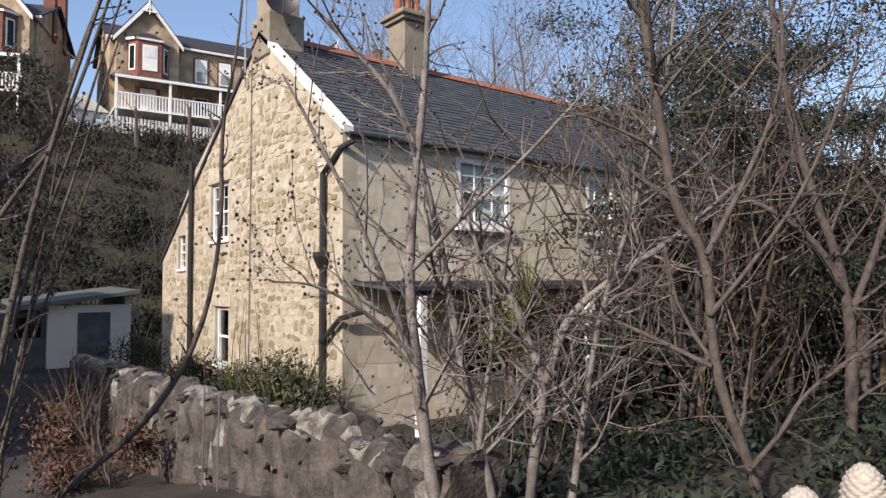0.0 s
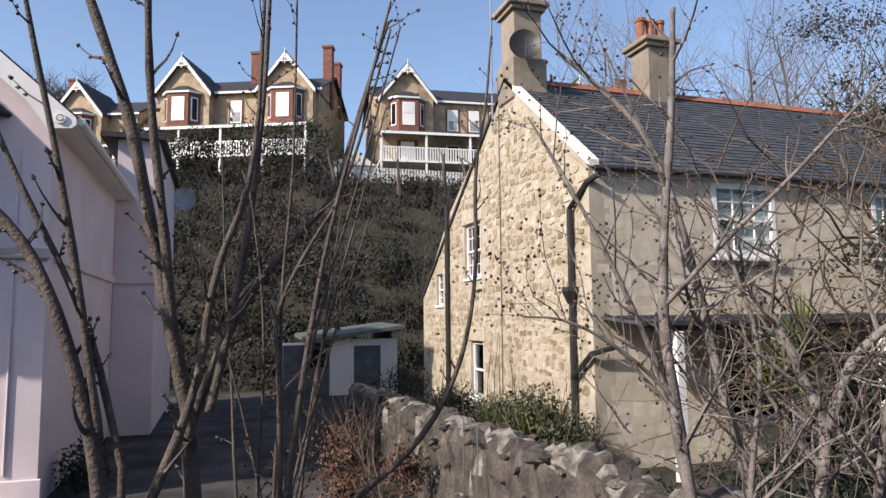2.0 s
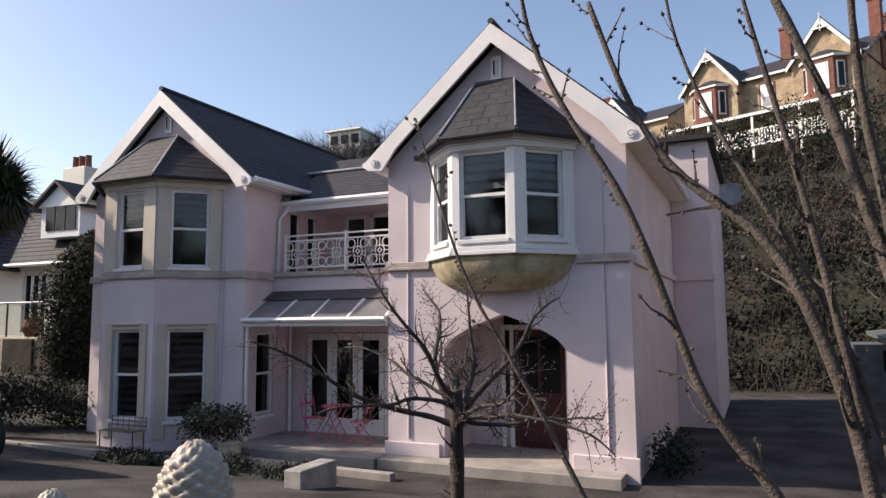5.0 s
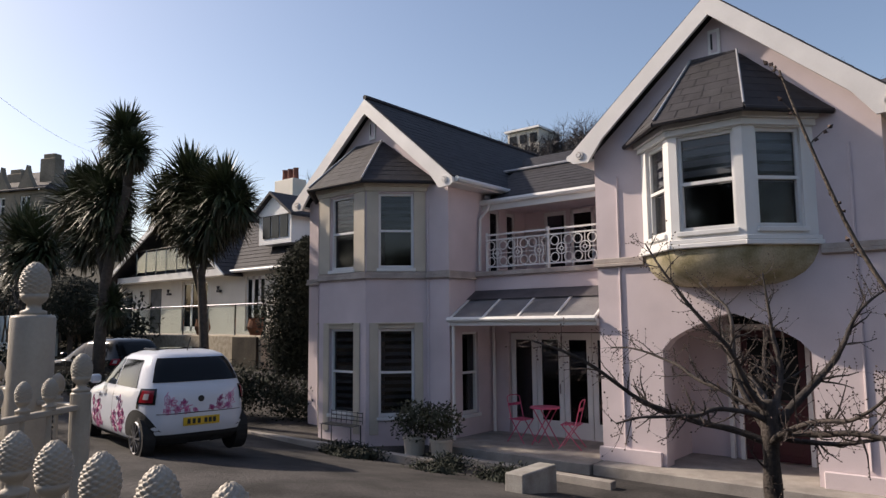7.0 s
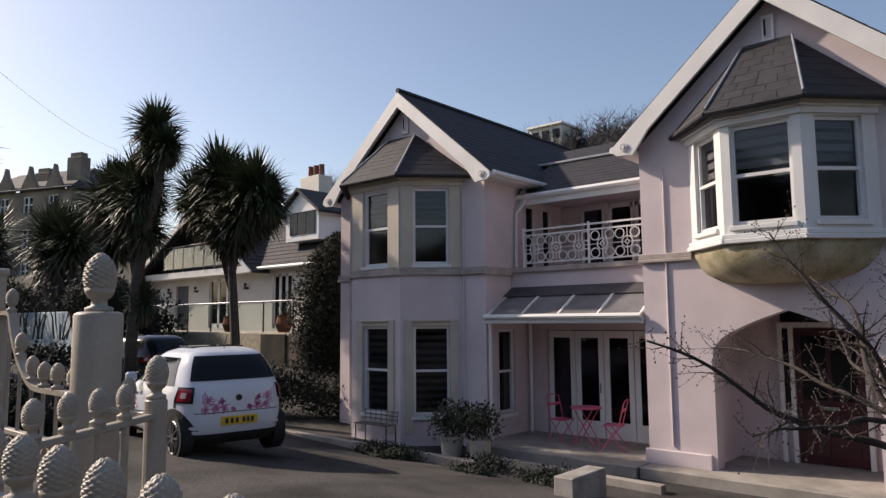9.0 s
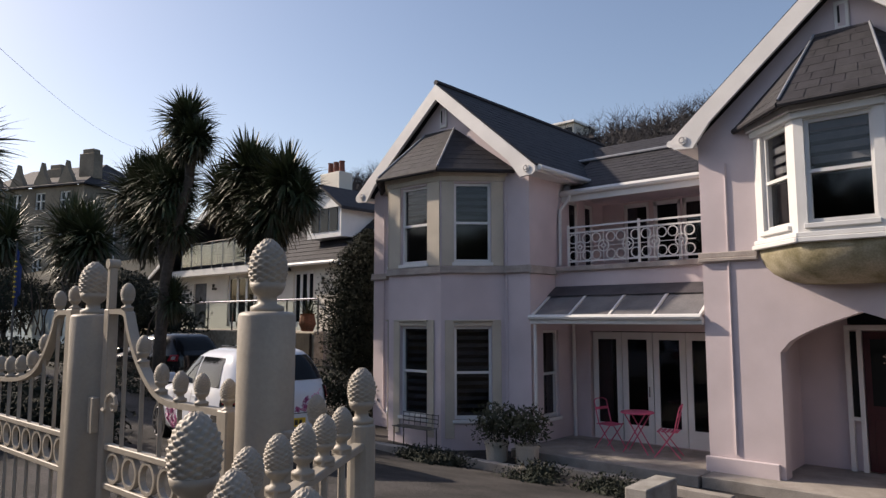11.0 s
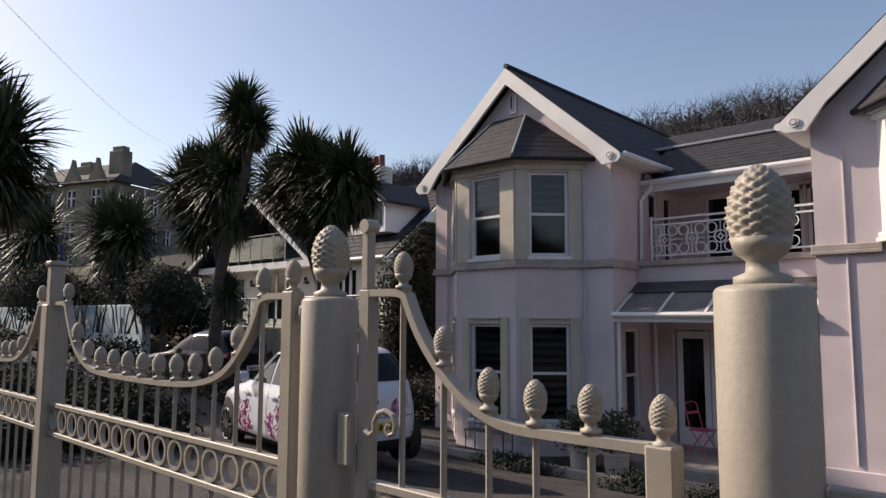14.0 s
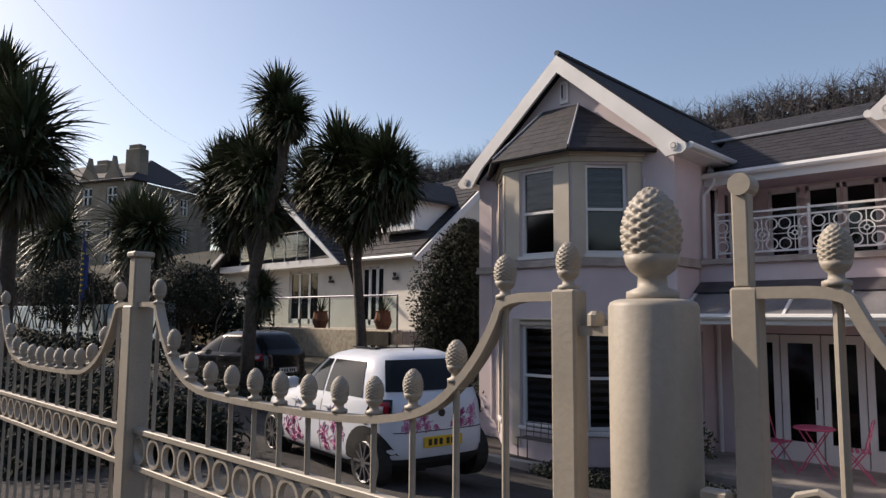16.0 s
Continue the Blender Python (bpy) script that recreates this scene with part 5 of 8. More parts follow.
box(bm, MEET - 0.042, FENCE_Y - 0.045, 1.845, MEET + 0.042, FENCE_Y + 0.045, 1.87, 0.006)
part("stile_head", bm, IVORY, g1)
part("hinge_stile", box(BM(), -5.61, FENCE_Y - 0.025, 0.05, -5.55, FENCE_Y + 0.025, 1.66, 0.005), IVORY, g1)
finial(g1, (-5.58, FENCE_Y, 1.66))
for z in (1.585, 0.35):
    bm = BM()
    lathe(bm, [(0.019, 0), (0.019, 0.022), (0.013, 0.03)], (-5.515, FENCE_Y, z), 12)
    box(bm, -5.55, FENCE_Y - 0.012, z - 0.02, -5.44, FENCE_Y + 0.012, z)
    part("hinge", bm, IVORY, g1)
pierC = pier(-10.09, FENCE_Y, 1.635)

# foot gate between the two round posts
st3 = [(-5.20, TOPB), (-5.06, TOPB), (-5.045, 1.61), (-5.017, 1.556), (-4.983, 1.506), (-4.923, 1.438), (-4.846, 1.378), (-4.785, 1.346), (-4.72, 1.328), (-4.65, LOW), (-4.36, LOW)]
g3 = leaf_gate("foot_gate", "ivory iron foot gate with sweeping top and cone finials", st3, -5.19, -4.36, cones=[-5.073, -4.924, -4.779, -4.645, -4.505])
part("latch_stile", box(BM(), -5.237, FENCE_Y - 0.02, 0.05, -5.19, FENCE_Y + 0.02, 1.655, 0.004), IVORY, g3)
part("stile_head", box(BM(), -5.231, FENCE_Y - 0.015, 1.655, -5.203, FENCE_Y + 0.015, 1.83, 0.003), IVORY, g3)
bm = tube(BM(), ((-5.214, FENCE_Y - 0.022, 1.835), (-5.214, FENCE_Y + 0.022, 1.835)), 0.02, 14)
part("scroll_head", bm, IVORY, g3)
part("hinge_stile", box(BM(), -4.375, FENCE_Y - 0.025, 0.05, -4.315, FENCE_Y + 0.025, 1.335, 0.005), IVORY, g3)
finial(g3, (-4.345, FENCE_Y, 1.33))
part("hinge", lathe(BM(), [(0.018, 0), (0.018, 0.03), (0.012, 0.04)], (-4.275, FENCE_Y, 1.20), 12), IVORY, g3)
part("lock_box", box(BM(), -5.29, FENCE_Y - 0.045, 1.17, -5.242, FENCE_Y - 0.015, 1.31, 0.004), IVORY, g3)
coil = [(-5.186, 1.270), (-5.165, 1.262), (-5.150, 1.275), (-5.152, 1.298), (-5.135, 1.322), (-5.105, 1.332), (-5.078, 1.322), (-5.066, 1.298), (-5.072, 1.276), (-5.090, 1.270), (-5.102, 1.282), (-5.096, 1.297)]
part("scroll_handle", tube(BM(), [(x, FENCE_Y - 0.03, z) for x, z in coil], 0.0075, 8), IVORY, g3, "curled iron latch handle")


def railing(a, b, label, n, rail_z=1.30, base=0.35, inset=0.0):
    """A low run of cone-topped railing from a to b."""
    a, b = Vector((*a, 0)), Vector((*b, 0))
    t = thing("railing", label, "railing", "boundary railings")
    m = run(a, b, (-(b - a).y, (b - a).x))
    ln = (b - a).length
    part("top_rail", box(BM(), 0, -0.016, rail_z - 0.02, ln, 0.016, rail_z, 0.003, m), IVORY, t)
    part("low_rail", box(BM(), 0, -0.014, base + 0.05, ln, 0.014, base + 0.075, 0.003, m), IVORY, t)
    for k in range(n):
        p = a.lerp(b, inset + (1 - 2 * inset) * (k + 0.5) / n)
        part("bar", tube(BM(), ((p.x, p.y, base), (p.x, p.y, rail_z)), 0.0085, 8), IVORY, t)
        part("pad", box(BM(), p.x - 0.018, p.y - 0.018, rail_z - 0.004, p.x + 0.018, p.y + 0.018, rail_z + 0.016, 0.003), IVORY, t)
        finial(t, (p.x, p.y, rail_z + 0.008))
    return t


def rail_post(x, y, top=1.345):
    t = thing("railing_post", "square ivory railing post with a cone finial", "post", "railing posts")
    part("shaft", lathe(BM(), [(0.036, 0.0), (0.036, top - 0.006), (0.03, top)], (x, y, 0), 16), IVORY, t)
    finial(t, (x, y, top), CONE_MID)
    return t


P1 = (-3.775, 1.72)
P2 = (-3.305, 0.99)
railing((-4.06, 1.69), (-3.81, 1.71), "short ivory railing between gate post and corner post", 1)
rail_post(*P1)
railing(P1, P2, "ivory railing with pine cone finials on the splay", 5, inset=0.125)
rail_post(*P2)
railing((-3.28, 0.99), (-1.045, 0.99), "ivory roadside railing with pine cone finials", 15, 1.315)
rail_post(-0.92, 0.99, 1.345)
railing((-0.808, 0.99), (2.47, 0.93), "ivory roadside railing with pine cone finials", 22, 1.28)
wl = put("roadside_wall", box(BM(), -3.30, 0.90, -0.6, 4.5, 1.06, 0.35, 0.02), PINK)
tagged(wl, "low rendered wall under the roadside railing", "garden wall", kind="structure")
bm = BM()
prism(bm, ((-3.85, 1.68, -0.6), (-3.37, 0.93, -0.6), (-3.303, 1.055, -0.6), (-3.71, 1.77, -0.6)), (0, 0, 0.95))
tagged(put("roadside_wall", bm, PINK), "low rendered wall under the splay railing", "garden wall", kind="structure")


# ---------- plants ----------
def bent(rnd, p, d, length, n, wob, up=0.0):
    """A wandering line of n steps."""
    pts = [Vector(p)]
    d = Vector(d).normalized()
    for k in range(n):
        d = (d + Vector((rnd.uniform(-wob, wob), rnd.uniform(-wob, wob), rnd.uniform(-wob, wob) + up))).normalized()
        pts.append(pts[-1] + d * (length / n))
    return pts


def bud_at(bm, p, d, r):
    """A small pointed bud."""
    d = Vector(d).normalized()
    s = d.orthogonal().normalized()
    t = d.cross(s)
    ring = [bm.verts.new(p + (s * math.cos(a) + t * math.sin(a)) * r + d * r) for a in (0, 1.57, 3.14, 4.71)]
    a, b = bm.verts.new(p), bm.verts.new(p + d * r * 2.6)
    for k in range(4):
        bm.faces.new((a, ring[(k + 1) % 4], ring[k]))
        bm.faces.new((b, ring[k], ring[(k + 1) % 4]))


def twigs(rnd, wood, buds, pts, radii, every, length, depth, bud_r, up=0.12, wob=0.25, sides=4):
    """Side shoots along a limb, with buds, each perhaps with shoots of its own."""
    pts = [Vector(p) for p in pts]
    for i in range(len(pts) - 1):
        seg = pts[i + 1] - pts[i]
        n = max(1, int(seg.length / every))
        for k in range(n):
            if rnd.random() < 0.25:
                continue
            f = (k + rnd.random()) / n
            p = pts[i].lerp(pts[i + 1], f)
            r = (radii[i] + (radii[i + 1] - radii[i]) * f) * 0.5
            side = seg.orthogonal().normalized()
            side.rotate(Matrix.Rotation(rnd.uniform(0, 6.28), 3, seg.normalized()))
            d = (seg.normalized() * 0.55 + side * 0.8 + Vector((0, 0, up))).normalized()
            ln = length * rnd.uniform(0.35, 1.15)
            q = bent(rnd, p, d, ln, 4, wob, up * 0.5)
            r = min(r, 0.006 + 0.018 * ln)
            rr = [r * (1 - 0.17 * j) for j in range(5)]
            tube(wood, q, rr, sides, cap=False)
            if buds is not None:
                bud_at(buds, q[-1], q[-1] - q[-2], bud_r * 1.3)
                for j in (1, 2, 3):
                    if rnd.random() < 0.6:
                        bud_at(buds, q[j], (q[j] - q[j - 1]).orthogonal() + (q[j] - q[j - 1]), bud_r)
            if depth > 0:
                twigs(rnd, wood, buds, q, rr, every * 0.8, length * 0.5, depth - 1, bud_r, up, wob, 3 if sides < 5 else 4)


def shrub(name, label, category, stems, seed, every, length, depth, bud_r, m, limit_z=None):
    t = thing(name, label, category)
    rnd = random.Random(seed)
    fine, buds = BM(), BM()
    for r0, r1, pts in stems:
        n = len(pts)
        radii = [r0 + (r1 - r0) * i / (n - 1) for i in range(n)]
        # smooth the line by two rounds of corner cutting
        line, rad = [Vector(p) for p in pts], radii
        for _ in range(2):
            nl, nr = [line[0]], [rad[0]]
            for a, b, ra, rb in zip(line, line[1:], rad, rad[1:]):
                nl += [a.lerp(b, 0.25), a.lerp(b, 0.75)]
                nr += [ra * 0.75 + rb * 0.25, ra * 0.25 + rb * 0.75]
            line, rad = nl + [line[-1]], nr + [rad[-1]]
        rad = [r * (1 + 0.12 * rnd.uniform(-1, 1)) for r in rad]
        g = ground_z(line[0].x, line[0].y)
        if line[0] == Vector(pts[0]) and r0 > 0.011 and pts is stems[0][2]:
            foot = Vector((line[0].x, line[0].y, g - 0.05))
            line, rad = [foot] + line, [r0 * 1.25] + rad
        elif line[0].z < stems[0][2][1][2] and line[0].z > g:
            line, rad = [Vector((line[0].x * 0.6 + stems[0][2][0][0] * 0.4, line[0].y, g - 0.05))] + line, [r0 * 1.1] + rad
        part("stem", tube(BM(), line, rad, 8), m, t, smooth=True)
        k = max(1, len(line) // 5)
        twigs(rnd, fine, buds, line[k:], rad[k:], every, length, depth, bud_r)
    tagged(part("twig_spray", fine, m, t), kind="stuff")
    tagged(part("bud_scatter", buds, BUD, t), kind="stuff")
    return t


STEMS_A = [
    (0.029, 0.014, [(0.08, 2.95, 0.86), (0.06, 2.95, 1.16), (0.04, 2.95, 1.35), (-0.04, 2.95, 1.70), (-0.16, 3.05, 2.28), (-0.27, 3.05, 2.59), (-0.38, 3.10, 2.91)]),
    (0.021, 0.010, [(0.05, 2.95, 1.31), (-0.01, 2.95, 1.58), (-0.04, 2.95, 1.90), (-0.10, 2.95, 2.35), (-0.11, 2.85, 2.86)]),
    (0.018, 0.006, [(0.05, 3.00, 1.26), (0.18, 3.05, 1.62), (0.38, 3.10, 1.89), (0.54, 3.15, 2.06), (0.63, 3.15, 2.39), (0.75, 3.15, 2.78)]),
    (0.016, 0.006, [(0.11, 2.95, 1.31), (0.21, 3.05, 1.78), (0.27, 3.05, 2.33), (0.29, 3.05, 2.91)]),
]
STEMS_B = [
    (0.022, 0.009, [(-0.15, 2.70, 0.93), (-0.17, 2.70, 1.22), (-0.28, 2.70, 1.62), (-0.40, 2.75, 1.86), (-0.65, 2.80, 2.07), (-0.79, 2.80, 2.33), (-0.92, 2.85, 2.73)]),
    (0.019, 0.007, [(-0.35, 2.70, 0.98), (-0.41, 2.70, 1.13), (-0.57, 2.70, 1.32), (-0.67, 2.70, 1.63), (-0.80, 2.70, 2.01), (-0.98, 2.70, 2.29), (-1.10, 2.70, 2.58), (-1.13, 2.70, 2.78)]),
    (0.014, 0.005, [(-0.17, 2.70, 1.27), (-0.23, 2.70, 1.66), (-0.30, 2.70, 2.04), (-0.39, 2.70, 2.44), (-0.45, 2.70, 2.76)]),
    (0.012, 0.004, [(-0.11, 2.70, 1.20), (-0.22, 2.75, 1.62), (-0.45, 2.80, 2.06), (-0.63, 2.85, 2.50), (-0.67, 2.85, 2.82)]),
    (0.010, 0.003, [(-0.92, 2.70, 0.98), (-1.09, 2.70, 1.31), (-1.20, 2.70, 1.49), (-1.35, 2.70, 1.74), (-1.46, 2.70, 2.07), (-1.53, 2.70, 2.32)]),
]
STEMS_C = [
    (0.018, 0.006, [(-0.09, 2.90, 0.97), (0.08, 2.90, 1.39), (0.11, 2.90, 1.75), (0.24, 2.90, 2.07), (0.26, 2.90, 2.71)]),
    (0.012, 0.004, [(0.35, 2.90, 1.02), (0.39, 2.90, 1.36), (0.48, 2.90, 1.90), (0.61, 2.90, 2.38), (0.70, 2.90, 2.74)]),
    (0.011, 0.004, [(0.33, 2.90, 1.02), (0.33, 2.90, 1.43), (0.30, 2.90, 1.61), (0.41, 2.90, 1.84), (0.54, 2.90, 2.04), (0.70, 2.90, 2.64)]),
]
STEMS_D = [
    (0.014, 0.004, [(0.62, 3.30, 0.89), (0.90, 3.30, 1.09), (1.09, 3.30, 1.39), (1.17, 3.30, 1.79), (1.16, 3.30, 2.23), (1.22, 3.30, 2.50), (1.25, 3.30, 2.84)]),
]
FIG_1 = [
    (0.050, 0.019, [(3.02, 4.22, -0.17), (2.94, 4.29, 0.38), (2.87, 4.35, 1.08), (2.83, 4.37, 1.68), (2.93, 4.42, 2.38), (2.98, 4.38, 2.96), (3.01, 4.36, 3.68)]),
    (0.040, 0.014, [(3.45, 4.14, -0.25), (3.36, 4.21, 0.36), (3.28, 4.40, 1.12), (3.17, 4.49, 2.00), (3.06, 4.70, 2.84), (2.80, 4.91, 3.26), (2.54, 5.11, 3.60)]),
    (0.024, 0.008, [(2.87, 4.35, 1.04), (2.68, 4.37, 1.53), (2.48, 4.39, 1.96), (2.25, 4.57, 2.55), (2.08, 4.71, 2.95)]),
    (0.021, 0.008, [(2.85, 4.36, 1.68), (3.22, 4.20, 2.10), (3.59, 4.03, 2.47), (3.85, 3.83, 2.83), (4.07, 3.65, 3.11)]),
    (0.016, 0.005, [(2.88, 4.33, 1.08), (2.54, 4.35, 1.39), (2.16, 4.39, 1.60), (1.90, 4.47, 1.61)]),
]
FIG_2 = [
    (0.040, 0.024, [(3.57, 4.05, -0.25), (3.62, 4.00, 0.44), (3.69, 3.95, 0.90), (3.65, 4.11, 1.24), (3.58, 4.17, 1.52), (3.41, 4.30, 1.88)]),
    (0.036, 0.016, [(3.69, 3.95, 0.90), (3.88, 3.93, 1.36), (4.19, 3.68, 1.67), (4.60, 3.49, 1.92), (4.93, 3.23, 2.29)]),
    (0.028, 0.010, [(3.78, 3.88, -0.25), (3.88, 3.80, 0.59), (3.98, 3.72, 1.36), (4.18, 3.57, 2.07), (4.38, 3.41, 2.98), (4.45, 3.35, 3.71)]),
    (0.024, 0.008, [(3.27, 4.28, -0.25), (3.33, 4.23, 0.59), (3.43, 4.16, 1.36), (3.31, 4.25, 1.91), (3.19, 4.35, 2.47)]),
]
FIG_3 = [
    (0.036, 0.032, [(4.48, 2.82, -0.17), (4.43, 2.86, 0.35), (4.23, 3.02, 1.02), (4.31, 3.08, 1.78), (4.15, 3.21, 2.04), (4.07, 3.27, 2.71), (3.98, 3.34, 3.58)]),
    (0.018, 0.008, [(4.31, 2.83, 0.45), (4.38, 2.65, 0.71), (4.46, 2.58, 0.91), (4.58, 2.36, 1.12), (4.76, 2.22, 1.32)]),
    (0.018, 0.010, [(4.22, 3.02, 1.06), (4.12, 3.36, 1.22), (3.93, 3.63, 1.37), (3.60, 3.89, 1.37)]),
    (0.018, 0.010, [(4.22, 3.03, 1.38), (4.53, 2.91, 1.70), (4.94, 2.72, 2.23), (5.23, 2.49, 3.11)]),
    (0.021, 0.011, [(4.21, 3.03, 1.77), (4.64, 2.95, 2.35), (4.83, 2.80, 2.92), (4.82, 2.81, 3.62)]),
]
FIG_4 = [
    (0.068, 0.025, [(7.64, 3.64, -1.11), (7.73, 3.57, 0.45), (7.72, 3.58, 1.58), (7.38, 3.84, 2.73), (7.19, 4.00, 4.14), (7.16, 4.02, 4.98)]),
    (0.043, 0.017, [(7.73, 3.57, 1.24), (8.00, 3.36, 2.04), (8.21, 3.19, 3.02), (8.20, 3.20, 4.20)]),
    (0.043, 0.017, [(7.71, 3.58, 1.47), (7.46, 3.78, 2.04), (6.97, 4.17, 2.45), (6.38, 4.63, 2.57)]),
]

shrub("young_tree", "bare young tree with smooth grey forked stems and buds", "tree", STEMS_A, 1, 0.075, 0.14, 0, 0.007, BARK)
shrub("shrub", "bare many-stemmed shrub with upright budded shoots", "shrub", STEMS_B, 2, 0.07, 0.14, 0, 0.0065, BARK)
shrub("shrub", "thin bare shrub shoots beside the drive", "shrub", STEMS_C, 3, 0.11, 0.18, 0, 0.005, BARK)
shrub("sapling", "single bare leaning sapling before the stone wall", "sapling", STEMS_D, 4, 0.12, 0.14, 0, 0.005, BARK)
shrub("fig_tree", "bare pale-barked fig tree with knobbly budded branches", "tree", FIG_1, 5, 0.11, 0.8, 1, 0.010, BARK_PALE)
shrub("fig_tree", "bare multi-stemmed fig with a sawn stub", "tree", FIG_2, 6, 0.09, 0.9, 1, 0.0085, BARK_PALE)
shrub("fig_tree", "bare fig with a leaning brown trunk and drooping limbs", "tree", FIG_3, 7, 0.10, 0.95, 1, 0.008, BARK)
shrub("bare_tree", "old bare tree tangled with ivy", "tree", FIG_4, 8, 0.22, 1.3, 2, 0.008, BARK)

# clump of thin upright shoots beside the drive
rnd = random.Random(17)
S4 = []
for k in range(8):
    foot = Vector((0.33 + rnd.uniform(-0.1, 0.1), 3.15 + rnd.uniform(-0.15, 0.15), 0.05))
    line = bent(rnd, foot, (rnd.uniform(-0.14, 0.16), rnd.uniform(-0.08, 0.08), 1), rnd.uniform(1.7, 2.7), 8, 0.11, 0.04)
    S4.append((0.009, 0.003, [tuple(p) for p in line]))
shrub("shrub", "clump of thin upright bare shoots beside the drive", "shrub", S4, 19, 0.10, 0.13, 0, 0.0055, BARK)

# pruned small tree before the porch
rnd = random.Random(31)
PT = Vector((-1.95, 4.0, 0.0))
S3 = [(0.042, 0.038, [tuple(PT + Vector((0, 0, z))) for z in (0.2, 0.8, 1.22)])]
for az, el, ln, r in ((200, 0.35, 1.25, 0.013), (165, 0.7, 1.15, 0.013), (140, 0.15, 0.95, 0.010), (95, 0.9, 0.8, 0.012), (60, 0.6, 0.9, 0.016), (20, 0.75, 1.05, 0.018), (-15, 0.35, 1.0, 0.012), (-60, 0.5, 0.9, 0.011), (-110, 0.3, 0.85, 0.010), (240, 0.75, 1.0, 0.011), (185, 0.05, 1.05, 0.009), (5, 0.0, 0.8, 0.009)):
    a = radians(az)
    d = Vector((math.cos(a) * math.cos(el), math.sin(a) * math.cos(el), math.sin(el)))
    line = bent(rnd, PT + Vector((0, 0, rnd.uniform(1.02, 1.2))), d, ln, 8, 0.34, 0.02)
    S3.append((r * 1.45, 0.004, [tuple(p) for p in line]))
shrub("pruned_tree", "small hard-pruned bare tree with crooked spurred twigs", "tree", S3, 9, 0.06, 0.17, 1, 0.0035, BARK_DARK)


def leaf_cloud(rnd, bm, c, rad, n, size, squash=(1, 1, 1), shell=0.55):
    """Many small bent leaves inside an uneven ball."""
    for k in range(n):
        d = Vector((rnd.gauss(0, 1), rnd.gauss(0, 1), rnd.gauss(0, 1))).normalized()
        rr = rad * (shell + (1 - shell) * rnd.random()) * (1 + 0.25 * noise.noise(d * 2 + Vector(c)))
        p = Vector(c) + Vector((d.x * squash[0], d.y * squash[1], d.z * squash[2])) * rr
        s = size * rnd.uniform(0.6, 1.3)
        a = Vector((rnd.uniform(-1, 1), rnd.uniform(-1, 1), rnd.uniform(-1, 1))).normalized()
        b = (a.cross(d) if a.cross(d).length > 0.1 else a.orthogonal()).normalized()
        q = [bm.verts.new(p - a * s), bm.verts.new(p + b * s * 0.42), bm.verts.new(p + a * s + d * s * 0.2), bm.verts.new(p - b * s * 0.42)]
        bm.faces.new(q)


def blades(rnd, bm, c, n, length, width, spread=1.0, droop=0.6, up=0.2):
    """Strap leaves that spring from one point and bend over."""
    for k in range(n):
        a = rnd.uniform(0, 6.283)
        el = rnd.uniform(up, 1.5) if spread < 2 else rnd.uniform(-0.9, 1.5)
        d = Vector((math.cos(a) * math.cos(el), math.sin(a) * math.cos(el), math.sin(el)))
        s = Vector((-math.sin(a), math.cos(a), 0))
        ln = length * rnd.uniform(0.7, 1.15)
        p = Vector(c)
        prev = None
        for j in range(5):
            w = width * (0.5, 1.0, 0.9, 0.6, 0.06)[j]
            row = (bm.verts.new(p - s * w), bm.verts.new(p + s * w))
            if prev:
                bm.faces.new((prev[0], prev[1], row[1], row[0]))
            prev = row
            p = p + d * (ln / 4)
            d = (d + Vector((0, 0, -droop * 0.28))).normalized()


# ivy and evergreen mass behind the figs
rnd = random.Random(41)
ev = thing("evergreen_bush", "dense dark evergreen bush tangled behind the bare stems", "bush")
bm = BM()
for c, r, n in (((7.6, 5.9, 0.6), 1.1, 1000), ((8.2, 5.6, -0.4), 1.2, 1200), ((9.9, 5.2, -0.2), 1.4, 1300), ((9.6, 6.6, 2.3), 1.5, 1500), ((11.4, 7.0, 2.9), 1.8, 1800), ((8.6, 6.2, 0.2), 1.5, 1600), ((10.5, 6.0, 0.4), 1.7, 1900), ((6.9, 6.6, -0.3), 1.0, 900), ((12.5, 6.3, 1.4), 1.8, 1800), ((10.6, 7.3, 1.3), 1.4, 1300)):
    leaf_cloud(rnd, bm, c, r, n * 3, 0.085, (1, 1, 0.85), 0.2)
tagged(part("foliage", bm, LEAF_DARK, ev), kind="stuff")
bm = BM()
for c, r, n in (((9.5, 6.0, 3.0), 1.2, 260), ((11.5, 6.4, 3.6), 1.5, 320), ((8.8, 5.6, 1.2), 1.2, 260)):
    leaf_cloud(rnd, bm, c, r, n, 0.06, (1, 1, 0.9), 0.2)
tagged(part("fresh_leafage", bm, LEAF, ev), kind="stuff")
bm = BM()
for k in range(900):
    p = Vector((rnd.uniform(4.6, 12), rnd.uniform(4.4, 7.0), rnd.uniform(-0.9, 3.2)))
    tube(bm, bent(rnd, p, (rnd.uniform(-1, 1), rnd.uniform(-0.4, 0.4), rnd.uniform(-0.1, 1)), rnd.uniform(0.6, 1.8), 5, 0.35, 0.03), [0.012, 0.010, 0.008, 0.006, 0.004, 0.003], 4, cap=False)
tagged(part("stem_tangle", bm, TWIG, ev), kind="stuff")

